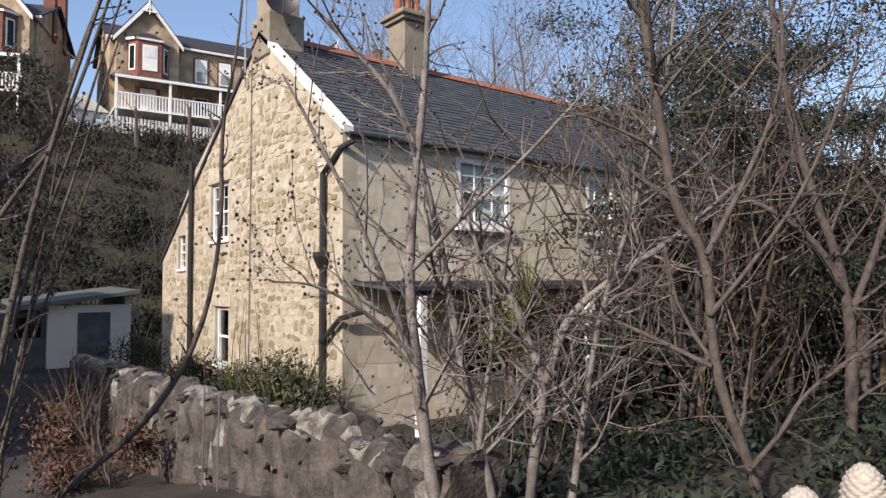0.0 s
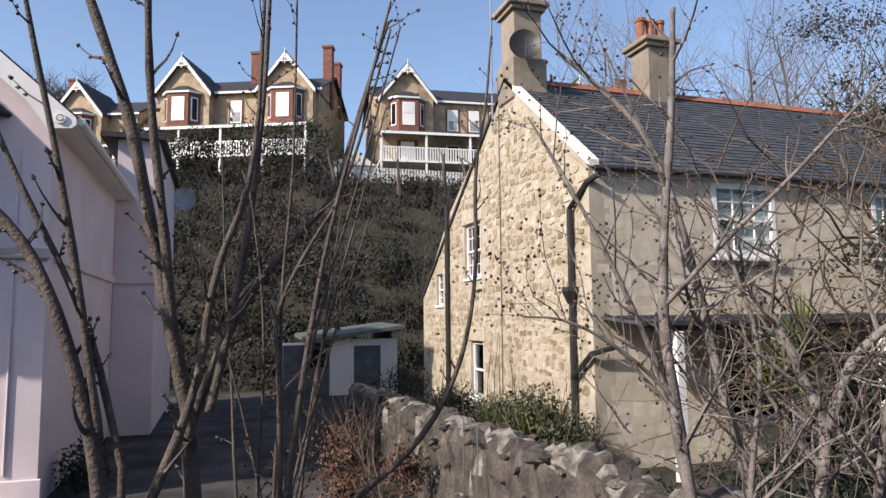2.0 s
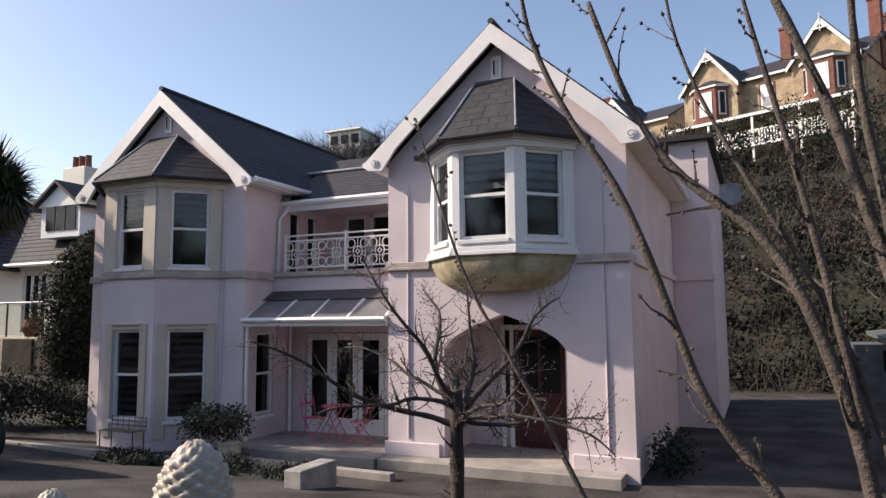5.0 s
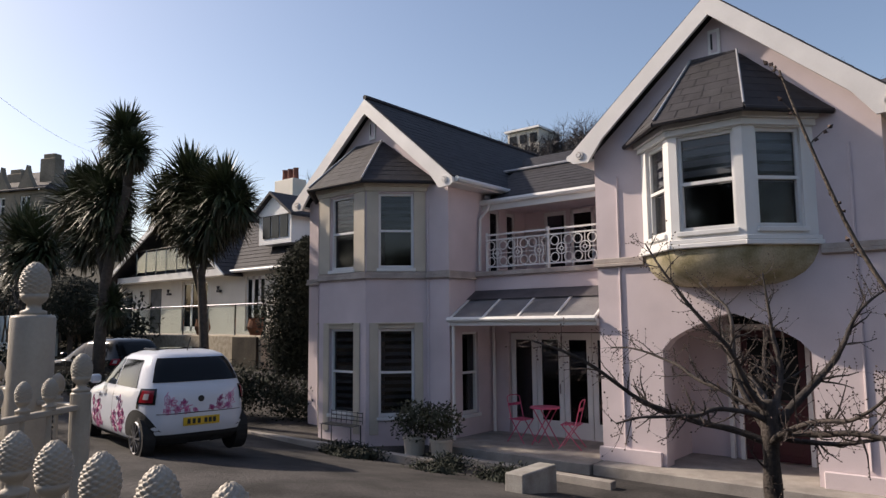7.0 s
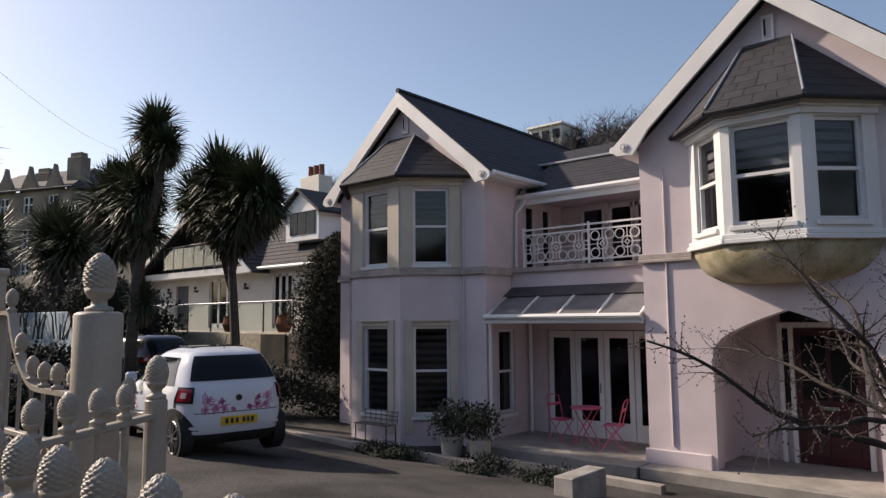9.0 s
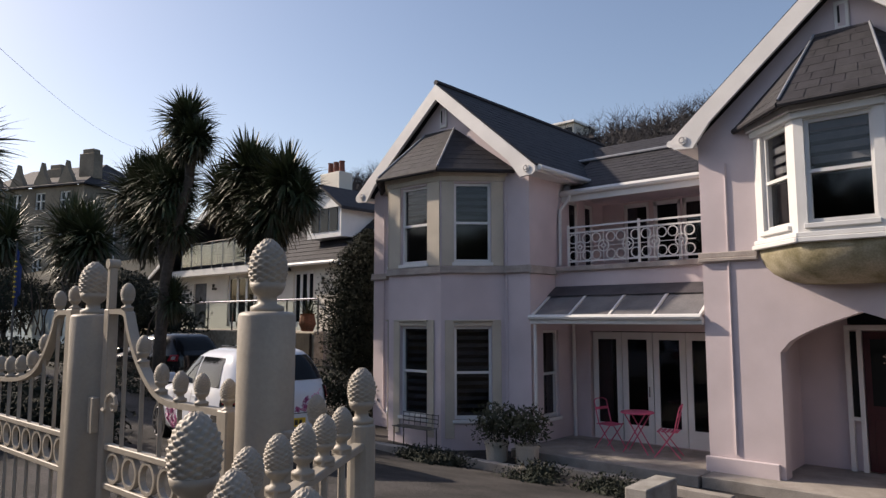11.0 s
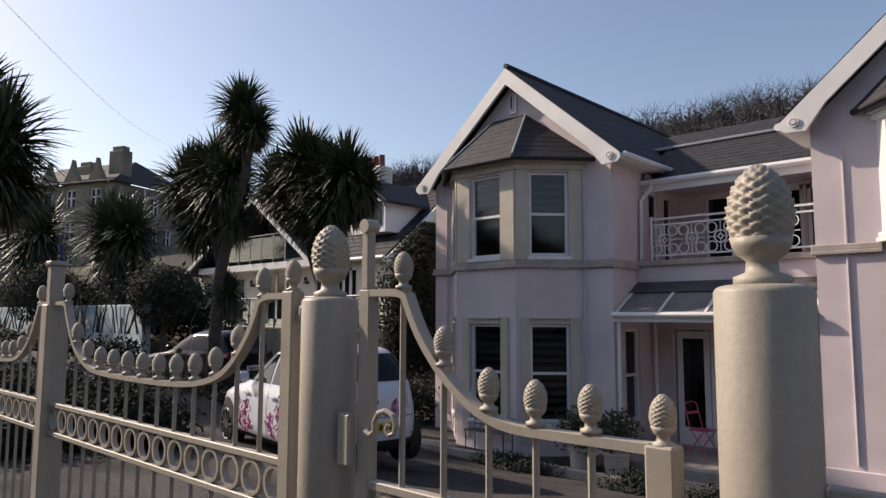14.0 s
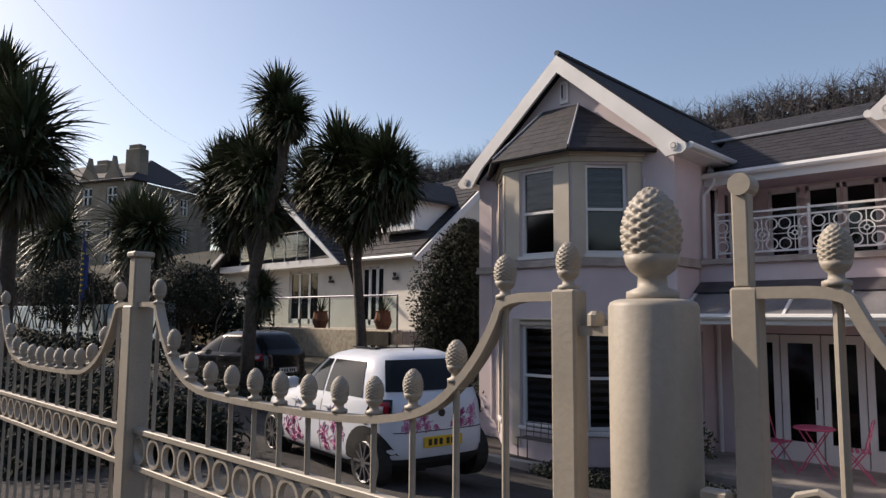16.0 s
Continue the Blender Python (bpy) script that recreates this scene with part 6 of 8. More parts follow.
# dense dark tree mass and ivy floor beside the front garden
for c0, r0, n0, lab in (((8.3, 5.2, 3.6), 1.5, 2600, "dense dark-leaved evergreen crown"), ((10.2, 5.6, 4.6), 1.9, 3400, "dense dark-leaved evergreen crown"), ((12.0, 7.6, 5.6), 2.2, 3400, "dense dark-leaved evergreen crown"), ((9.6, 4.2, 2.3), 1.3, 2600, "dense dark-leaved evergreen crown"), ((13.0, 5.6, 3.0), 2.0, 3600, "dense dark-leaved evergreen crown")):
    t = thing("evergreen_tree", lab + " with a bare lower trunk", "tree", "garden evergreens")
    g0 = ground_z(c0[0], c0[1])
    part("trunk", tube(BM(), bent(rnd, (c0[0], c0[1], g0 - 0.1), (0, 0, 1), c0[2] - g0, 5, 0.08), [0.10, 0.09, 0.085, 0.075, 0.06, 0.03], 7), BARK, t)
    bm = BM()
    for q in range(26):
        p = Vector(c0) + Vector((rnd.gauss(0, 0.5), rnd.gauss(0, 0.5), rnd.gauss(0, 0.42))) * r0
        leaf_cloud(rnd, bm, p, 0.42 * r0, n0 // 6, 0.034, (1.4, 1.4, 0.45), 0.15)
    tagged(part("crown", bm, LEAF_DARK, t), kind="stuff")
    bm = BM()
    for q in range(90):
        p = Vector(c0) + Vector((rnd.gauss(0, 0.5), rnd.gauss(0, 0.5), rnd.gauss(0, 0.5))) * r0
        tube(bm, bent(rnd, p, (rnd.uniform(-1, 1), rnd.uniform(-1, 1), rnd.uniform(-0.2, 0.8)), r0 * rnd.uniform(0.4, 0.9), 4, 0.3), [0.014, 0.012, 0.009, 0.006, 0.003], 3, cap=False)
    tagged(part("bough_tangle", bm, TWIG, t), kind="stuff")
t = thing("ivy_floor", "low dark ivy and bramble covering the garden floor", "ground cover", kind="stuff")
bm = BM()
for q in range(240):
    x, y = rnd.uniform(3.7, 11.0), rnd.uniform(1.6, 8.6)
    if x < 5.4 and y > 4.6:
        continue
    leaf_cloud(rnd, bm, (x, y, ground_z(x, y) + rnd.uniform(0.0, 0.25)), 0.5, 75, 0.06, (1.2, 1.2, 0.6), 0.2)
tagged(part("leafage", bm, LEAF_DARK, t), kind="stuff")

# thicket of old stems
for k in range(11):
    x, y = 7.2 + 0.7 * k + rnd.uniform(-0.3, 0.3), 4.6 + rnd.uniform(-0.9, 1.6)
    t = thing("thicket_shrub", "dense dark tangle of old bare shrub stems", "shrub", "thicket")
    bm = BM()
    for q in range(6):
        line = bent(rnd, (x + rnd.gauss(0, 0.2), y + rnd.gauss(0, 0.2), ground_z(x, y) - 0.05), (rnd.uniform(-0.35, 0.35), rnd.uniform(-0.2, 0.2), 1), rnd.uniform(3.0, 5.6) * (0.75 if k < 3 else 1), 6, 0.22, 0.05)
        rad = [0.045, 0.04, 0.034, 0.028, 0.02, 0.013, 0.006]
        part("stem", tube(BM(), line, rad, 6, cap=False), TWIG if k % 2 else BARK_DARK, t, smooth=True)
        twigs(rnd, bm, None, line[1:], rad[1:], 0.24, 1.15, 2, 0, 0.08, 0.42, 3)
    tagged(part("stem_tangle", bm, TWIG if k % 2 else BARK_DARK, t), kind="stuff")

# tall airy crowns against the sky
for cx, cy, zb, h, seed, fol in ((11.5, 8.2, -0.6, 9.0, 51, 1), (15.0, 9.0, -0.6, 10.0, 52, 1), (19, 17, -0.5, 13, 53, 0), (15, 24, -0.5, 14, 54, 0), (23, 26, -0.3, 15, 55, 0), (12, 30, 0.8, 13, 56, 0), (18.5, 33, 2.0, 13, 57, 0), (21, 20, -0.5, 14, 58, 0), (27, 22, -0.5, 15, 59, 0), (17, 28, 0.5, 14, 60, 0), (13.5, 21.5, -0.5, 12, 62, 0), (16.2, 23.0, -0.5, 16, 63, 0), (19.5, 19.0, -0.5, 16, 64, 0), (22.5, 23.5, -0.5, 18, 65, 0), (18.8, 25.5, 0, 17, 66, 0), (24.0, 19.5, -0.5, 17, 67, 0)):
    rnd = random.Random(seed)
    t = thing("bare_tree", "tall bare winter tree with fine twigs" if not fol else "ivy-clad tree with thin evergreen sprays", "tree", "background trees")
    line = bent(rnd, (cx, cy, zb), (rnd.uniform(-0.1, 0.1), 0, 1), h * 0.8, 6, 0.12, 0.1)
    rad = [0.16, 0.14, 0.11, 0.09, 0.07, 0.045, 0.02]
    part("trunk", tube(BM(), line, rad, 8), BARK, t, smooth=True)
    wood = BM()
    twigs(rnd, wood, None, line[1:], rad[1:], 0.30, h * 0.30, 2, 0, 0.2, 0.22, 3)
    tagged(part("crown", wood, TWIG, t), kind="stuff")
    if fol:
        bm = BM()
        for k in range(46):
            p = line[rnd.randrange(2, 7)] + Vector((rnd.gauss(0, 1.1), rnd.gauss(0, 1.1), rnd.gauss(0, 0.9)))
            leaf_cloud(rnd, bm, p, 0.55, 60, 0.055, (1.6, 1.6, 0.35), 0.1)
        tagged(part("leaf_spray", bm, LEAF_DARK, t), kind="stuff")

# clumps of strap leaves, palm and brown shrub by the stone wall
for x, y, z, n, ln, lab in ((4.9, 10.6, -0.75, 420, 1.15, "clump of arching green strap-leaved plants by the gable"), (5.4, 13.6, -0.8, 200, 1.0, "grassy clump of strap leaves below the gable"), (5.2, 16.3, -0.85, 200, 0.9, "grassy clump of strap leaves below the gable"), (5.5, 12.0, -0.8, 160, 0.9, "grassy clump of strap leaves below the gable"), (4.6, 15.0, -0.8, 160, 0.8, "grassy clump of strap leaves below the gable")):
    t = thing("strap_plant", lab, "plant", "strap plants")
    bm = BM()
    rnd = random.Random(int(x * 100 + y))
    for q in range(5):
        blades(rnd, bm, (x + rnd.uniform(-0.45, 0.45), y + rnd.uniform(-0.5, 0.5), z), n // 5, ln, 0.018, 1, 0.9, 0.5)
    tagged(part("leafage", bm, GRASSY, t), kind="stuff")
rnd = random.Random(71)
for x, y, z, r, n, m, lab in ((5.2, 10.45, -0.38, 0.85, 4200, OLIVE, "rounded dark green bush behind the stone wall"), (5.15, 13.2, -0.45, 0.62, 1500, LEAF_DARK, "dark scrubby bush at the foot of the gable"), (5.0, 15.6, -0.3, 0.75, 1700, LEAF_DARK, "dark scrubby bush at the foot of the gable"), (4.6, 18.6, -0.2, 0.85, 1700, LEAF_DARK, "dark scrubby bush beside the shed")):
    t = thing("garden_bush", lab, "bush", "wall bushes")
    bm = BM()
    for q in range(5):
        leaf_cloud(rnd, bm, (x + rnd.gauss(0, 0.28), y + rnd.gauss(0, 0.4), z + rnd.gauss(0, 0.15)), r * 0.75, n // 5, 0.045, (1, 1, 0.9), 0.3)
    tagged(part("foliage", bm, m, t), kind="stuff")
    bm = BM()
    for q in range(30):
        tube(bm, bent(rnd, (x + rnd.gauss(0, 0.2), y + rnd.gauss(0, 0.3), -1.0), (rnd.uniform(-0.5, 0.5), rnd.uniform(-0.5, 0.5), 1), 0.9 + r * rnd.uniform(0.2, 1.1), 4, 0.25), [0.010, 0.009, 0.007, 0.005, 0.003], 4, cap=False)
    tagged(part("stem_tangle", bm, TWIG, t), kind="stuff")
t = thing("palm_shrub", "green spiky fan palm shrub in the front garden", "plant")
bm = BM()
rnd = random.Random(77)
for q in range(3):
    blades(rnd, bm, (7.6 + q * 0.3, 8.6, 0.3 + 0.35 * q), 110, 0.95, 0.025, 1, 0.5, 0.0)
tagged(part("leafage", bm, GRASSY, t), kind="stuff")
part("stem", tube(BM(), ((7.8, 8.6, -1.0), (7.8, 8.6, 0.7)), 0.09, 8), BARK, t)
t = thing("brown_shrub", "rust-brown dead-leaved shrub against the wall end", "shrub")
bm = BM()
for c, r in (((2.0, 11.6, -0.55), 0.62), ((2.2, 12.8, -0.45), 0.68), ((1.8, 10.3, -0.75), 0.5), ((2.5, 9.6, -0.35), 0.42)):
    leaf_cloud(rnd, bm, c, r, 800, 0.042, (0.9, 1, 0.9), 0.2)
tagged(part("foliage", bm, LEAF_BROWN, t), kind="stuff")
bm = BM()
for k in range(60):
    tube(bm, bent(rnd, (2.3, rnd.uniform(10, 13.2), -0.9), (rnd.uniform(-0.4, 0.2), rnd.uniform(-0.3, 0.3), 1), rnd.uniform(0.8, 1.6), 4, 0.3), [0.012, 0.01, 0.008, 0.005, 0.003], 4, cap=False)
tagged(part("stem_tangle", bm, TWIG, t), kind="stuff")
t = thing("climber", "thin climbing plant on the stone gable", "climber")
bm = BM()
for k in range(5):
    p = (CX - 0.06, 14.9 + 0.35 * k * (1 if k % 2 else -0.6), -0.9)
    q = bent(rnd, p, (0, rnd.uniform(-0.2, 0.2), 1), rnd.uniform(1.4, 2.4), 6, 0.25, 0.1)
    for v in q:
        v.x = CX - 0.06
    tube(bm, q, [0.014, 0.012, 0.011, 0.01, 0.008, 0.006, 0.004], 4)
    twigs(rnd, bm, None, q, [0.01] * 7, 0.2, 0.25, 0, 0, 0.1, 0.3)
tagged(part("stem_tangle", bm, TWIG, t), kind="stuff")

# scrub on the hillside
scr = thing("hillside_scrub", "dense brown and green winter scrub on the slope", "scrub", kind="stuff")
rnd = random.Random(91)
leafy, brown, sticks = BM(), BM(), BM()


def hill_z(x, y):
    return ground_z(x, y) if y <= 47 else 11.3


for k in range(560):
    x, y = rnd.uniform(-6, 22), rnd.uniform(27.5, 46)
    g = hill_z(x, y)
    r = rnd.uniform(0.5, 1.3)
    leaf_cloud(rnd, leafy if noise.noise((x * 0.16, y * 0.16, 4)) > -0.22 else brown, (x, y, g + r * 0.3), r, 120, 0.12, (1.1, 1.1, 0.75), 0.3)
for k in range(1900):
    x, y = rnd.uniform(-5, 20), rnd.uniform(26.5, 46)
    g = hill_z(x, y)
    tube(sticks, bent(rnd, (x, y, g), (rnd.uniform(-0.6, 0.6), rnd.uniform(-0.5, 0.2), 1), rnd.uniform(0.7, 2.6), 3, 0.3, -0.05), [0.022, 0.018, 0.012, 0.006], 3, cap=False)
tagged(part("green_scrub", leafy, LEAF_HILL, scr), kind="stuff")
tagged(part("brown_scrub", brown, HILLTWIG, scr), kind="stuff")
tagged(part("stem_tangle", sticks, HILLTWIG, scr), kind="stuff")
for x, y, r, lab in ((2.2, 45.5, 2.3, "round clipped dark evergreen before the villa"), (-1.6, 46.3, 1.6, "low dark evergreen bush by the villa"), (5.4, 46.5, 2.4, "tall dark evergreen bush by the villa"), (-4.5, 44.5, 2.0, "dark evergreen bush on the slope")):
    t = thing("evergreen_bush", lab, "bush", "hill bushes")
    bm = BM()
    leaf_cloud(rnd, bm, (x, y, hill_z(x, y) + r * 0.8), r, 1500, 0.13, (1, 1, 1.05), 0.6)
    tagged(part("foliage", bm, LEAF_DARK, t), kind="stuff")
    part("trunk", tube(BM(), ((x, y, hill_z(x, y) - 0.3), (x, y, hill_z(x, y) + r)), 0.12, 6), BARK, t)
for x, y in ((7.0, 44.5), (14.5, 44.8), (16.2, 44.6), (11.0, 43.5), (19.0, 44.0)):
    t = thing("bare_tree", "small pollarded bare tree on the slope", "tree", "hill trees")
    line = bent(rnd, (x, y, hill_z(x, y) - 0.2), (0, 0, 1), 3.0, 4, 0.1)
    part("trunk", tube(BM(), line, [0.14, 0.13, 0.12, 0.1, 0.07], 7), BARK, t)
    wood = BM()
    twigs(rnd, wood, None, line[2:], [0.12, 0.1, 0.07], 0.3, 1.5, 1, 0, 0.3, 0.25)
    tagged(part("crown", wood, TWIG, t), kind="stuff")
# wooded ridge
rid = thing("ridge_woodland", "bare winter woodland along the hill crest", "woodland", kind="stuff")
bm, bl = BM(), BM()
for k in range(1000):
    x = rnd.uniform(-105, 6)
    y = rnd.uniform(74, 92)
    g = 10 + (17 if x < -15 else 13) * min(1, (y - 62) / 26)
    h = rnd.uniform(2.6, 4.8)
    line = bent(rnd, (x, y, g - 0.3), (0, 0, 1), h * 0.7, 3, 0.12)
    tube(bm, line, [0.09, 0.08, 0.06, 0.03], 3, cap=False)
    for q in range(17):
        p = line[rnd.randrange(1, 4)]
        tube(bm, bent(rnd, p, (rnd.uniform(-1, 1), rnd.uniform(-1, 1), rnd.uniform(0.3, 1.2)), h * 0.5, 2, 0.3), [0.026, 0.018, 0.007], 3, cap=False)
    leaf_cloud(rnd, bl, (x, y, g + 0.5), 1.5, 30, 0.36, (1.3, 1.3, 0.9), 0.2)
tagged(part("tree_belt", bm, RIDGEWOOD, rid), kind="stuff")
tagged(part("undergrowth", bl, RIDGEWOOD, rid), kind="stuff")


# ---------- white hatchback with pink flower decals ----------
def loft(bm, sections, close=True):
    rows = [[bm.verts.new(p) for p in s] for s in sections]
    n = len(rows[0])
    for a, b in zip(rows, rows[1:]):
        for k in range(n):
            bm.faces.new((a[k], a[(k + 1) % n], b[(k + 1) % n], b[k]))
    if close:
        bm.faces.new(rows[0][::-1])
        bm.faces.new(rows[-1])
    return bm


def wheel(parent, M, x, y, r=0.30, side=-1):
    w = part("wheel", tube(BM(), [M @ Vector((x - side * 0.18, y, r)), M @ Vector((x, y, r))], r, 24), TYRE, parent)
    bm = BM()
    for k in range(10):
        a = 2 * math.pi * k / 10
        c = Vector((0, math.cos(a), math.sin(a)))
        tube(bm, [M @ (Vector((x + side * 0.012, y, r)) + c * 0.05), M @ (Vector((x + side * 0.012, y, r)) + c * r * 0.68)], 0.016, 4)
    tube(bm, [M @ Vector((x, y, r)), M @ Vector((x + side * 0.02, y, r))], 0.06, 12)
    part("rim", bm, ALLOY, w, "dark alloy wheel spokes")
    bm = BM()
    prev = None
    ringv = []
    for k in range(24):
        a = 2 * math.pi * k / 24
        ringv.append([bm.verts.new(M @ Vector((x + side * d, y + rr * math.cos(a), r + rr * math.sin(a)))) for rr, d in ((r * 0.66, 0.004), (r * 0.72, 0.018), (r * 0.76, 0.004))])
    for k in range(24):
        for q in range(2):
            bm.faces.new((ringv[k][q], ringv[(k + 1) % 24][q], ringv[(k + 1) % 24][q + 1], ringv[k][q + 1]))
    part("rim_edge", bm, ALLOY, w)
    return w


def hatchback(M, paint, label, length=3.5, wide=0.83, high=1.55, rear=-0.42, axle2=2.49, decals=True):
    """A rounded small car. Origin on the ground below the rear axle; y forwards."""
    t = thing("car", label, "car")
    front = rear + length
    kz = high / 1.55
    RINGS = [(0.20, 0.16, 0.20, 0.86), (0.30, 0.05, 0.06, 0.97), (0.45, 0.0, 0.0, 1.0), (0.62, 0.0, 0.02, 1.0), (0.76, 0.015, 0.10, 0.995), (0.88, 0.03, 0.42, 0.975), (0.95, 0.05, 0.80, 0.955), (1.0, 0.075, 0.97, 0.935), (1.1, 0.13, 1.15, 0.90), (1.2, 0.19, 1.30, 0.86), (1.3, 0.26, 1.44, 0.815), (1.4, 0.35, 1.62, 0.75), (1.47, 0.44, 1.80, 0.67), (1.515, 0.56, 2.0, 0.55), (1.54, 0.75, 2.2, 0.38), (1.55, 1.1, 2.35, 0.06)]
    RINGS = [(z, p, q + (max(0, length - 3.5) if z > 0.9 else 0.5 * max(0, length - 3.5) if z > 0.85 else 0), w) for z, p, q, w in RINGS]

    def at(z):
        for r0, r1 in zip(RINGS, RINGS[1:]):
            if r0[0] <= z <= r1[0]:
                g = (z - r0[0]) / (r1[0] - r0[0])
                q = [u + (v - u) * g for u, v in zip(r0, r1)]
                break
        else:
            q = RINGS[-1] if z > 1 else RINGS[0]
        y0, y1 = rear + q[1], front - q[2]
        return (y0 + y1) / 2, (y1 - y0) / 2, q[3] * wide

    N = 5.2

    def skin(a, z, off=0.0):
        yc, hl, w = at(z)
        ca, sa = math.cos(a), math.sin(a)
        x = (w + off) * math.copysign(abs(ca) ** (2 / N), ca)
        y = yc - (hl + off) * math.copysign(abs(sa) ** (2 / N), sa)
        return M @ Vector((x, y, z * kz))

    def side_x(y, z):
        yc, hl, w = at(z)
        return w * (1 - min(0.9999, abs(y - yc) / hl) ** N) ** (1 / N)

    def rear_y(x, z):
        yc, hl, w = at(z)
        return yc - hl * (1 - min(0.9999, abs(x) / w) ** N) ** (1 / N)

    def grid(fn, nu, nv):
        bm = BM()
        vs = [[bm.verts.new(fn(u / nu, v / nv)) for u in range(nu + 1)] for v in range(nv + 1)]
        for r0, r1 in zip(vs, vs[1:]):
            for q in range(nu):
                bm.faces.new((r0[q], r0[q + 1], r1[q + 1], r1[q]))
        return bm

    def wrap(name, a0, a1, z0, z1, m, off=0.008, parent=None, lab=""):
        return part(name, grid(lambda u, v: skin(radians(a0 + (a1 - a0) * u), z0 + (z1 - z0) * v, off), 14, 6), m, parent or t, lab, smooth=True)

    def flank(name, s, low, top, m, off=0.008):
        def fn(u, v):
            z = low[2] + (top[2] - low[2]) * v
            y = (low[0] + (top[0] - low[0]) * v) * (1 - u) + (low[1] + (top[1] - low[1]) * v) * u
            return M @ Vector((s * (side_x(y, z) + off), y, z * kz))
        return part(name, grid(fn, 8, 5), m, t, smooth=True)

    zs = [r[0] for r in RINGS]
    fine = []
    for z0, z1 in zip(zs, zs[1:]):
        fine += [z0, (z0 + z1) / 2]
    part("body", loft(BM(), [[skin(2 * math.pi * q / 72, z) for q in range(72)] for z in fine + [1.55]]), paint, t, smooth=True)
    wrap("rear_window", 50, 130, 1.09, 1.43, CARGLASS)
    wrap("windscreen", 234, 306, 1.02, 1.38, CARGLASS)
    yb, ym, yf = rear + 0.52, 1.02, front - 1.24 - max(0, length - 3.5)
    for s in (-1, 1):
        flank("side_window", s, (yb, ym - 0.03, 1.01), (yb + 0.14, ym - 0.03, 1.40), CARGLASS)
        flank("side_window", s, (ym + 0.03, yf, 1.01), (ym + 0.03, yf - 0.46, 1.40), CARGLASS)
        for y in (0, axle2):
            bm = BM()
            hoops = []
            for rr in (0.06, 0.2, 0.3, 0.37):
                hoop = []
                for q in range(28):
                    w = 2 * math.pi * q / 28
                    yy, zz = y + rr * math.cos(w), max(0.2, 0.34 + rr * math.sin(w))
                    hoop.append(bm.verts.new(M @ Vector((s * (side_x(yy, zz / kz) + 0.009), yy, zz))))
                hoops.append(hoop)
            for h0, h1 in zip(hoops, hoops[1:]):
                for q in range(28):
                    bm.faces.new((h0[q], h0[(q + 1) % 28], h1[(q + 1) % 28], h1[q]))
            bm.faces.new(hoops[0])
            part("wheel_arch", bm, TYRE, t)
            wheel(t, M, s * (side_x(y, 0.36) + 0.016), y, 0.31, s)
        c = (60, 28) if s > 0 else (120, 152)
        lamp = wrap("tail_lamp", c[0], c[1], 0.79, 1.01, CARBLACK, 0.010, None, "dark-rimmed red tail lamp")
        inner = [c[0] + (c[1] - c[0]) * k for k in (0.12, 0.86)]
        wrap("red_lens", inner[0], inner[1], 0.815, 0.985, REDLAMP, 0.018, lamp)
        mid = [c[0] + (c[1] - c[0]) * k for k in (0.36, 0.66)]
        wrap("lamp_lens", mid[0], mid[1], 0.86, 0.94, LAMPCLEAR, 0.024, lamp)
        wrap("headlamp", 288 if s > 0 else 252, 312 if s > 0 else 228, 0.62, 0.80, CHROME, 0.010)
        part("door_handle", box(BM(), s * (wide + 0.012) - 0.012, 0.72, 0.83, s * (wide + 0.012) + 0.012, 0.90, 0.86, 0.004, M), paint, t)
        part("door_handle", box(BM(), s * (wide + 0.012) - 0.012, 1.62, 0.83, s * (wide + 0.012) + 0.012, 1.80, 0.86, 0.004, M), paint, t)
        part("wing_mirror", box(BM(), s * (wide + 0.07) - 0.08, yf - 0.2, 1.0 * kz, s * (wide + 0.07) + 0.08, yf - 0.08, 1.14 * kz, 0.03, M), paint, t)
        for y in (ym, yf - 0.1):
            flank("door_gap", s, (y, y + 0.012, 0.30), (y, y + 0.012, 1.0), TYRE, 0.003)
        flank("sill", s, (0.38, axle2 - 0.40, 0.205), (0.38, axle2 - 0.40, 0.27), TYRE, 0.004)
    wrap("bumper", 46, 134, 0.205, 0.36, TYRE, 0.012, None, "black lower rear bumper")
    wrap("shut_line", 62, 118, 0.645, 0.655, TYRE, 0.004)
    wrap("fuel_flap", 148, 152, 0.72, 0.80, TYRE, 0.004)
    pl = part("number_plate", box(BM(), -0.27, rear - 0.022, 0.47, 0.27, rear - 0.006, 0.59, 0.004, M), YELLOWPLATE if decals else WHITE, t, "rear number plate")
    for q in (-0.19, -0.115, -0.04, 0.06, 0.125, 0.19):
        part("plate_mark", box(BM(), q - 0.022, rear - 0.027, 0.495, q + 0.022, rear - 0.023, 0.565, 0, M), BLACKIRON, pl)
    part("sun_roof", box(BM(), -0.40, rear + 0.85, high - 0.012, 0.40, 1.0, high + 0.006, 0.004, M), CARGLASS, t)
    part("aerial", tube(BM(), [M @ Vector((0.0, rear + 0.62, high - 0.03)), M @ Vector((0.0, rear + 0.50, high + 0.18))], 0.007, 5), BLACKIRON, t)
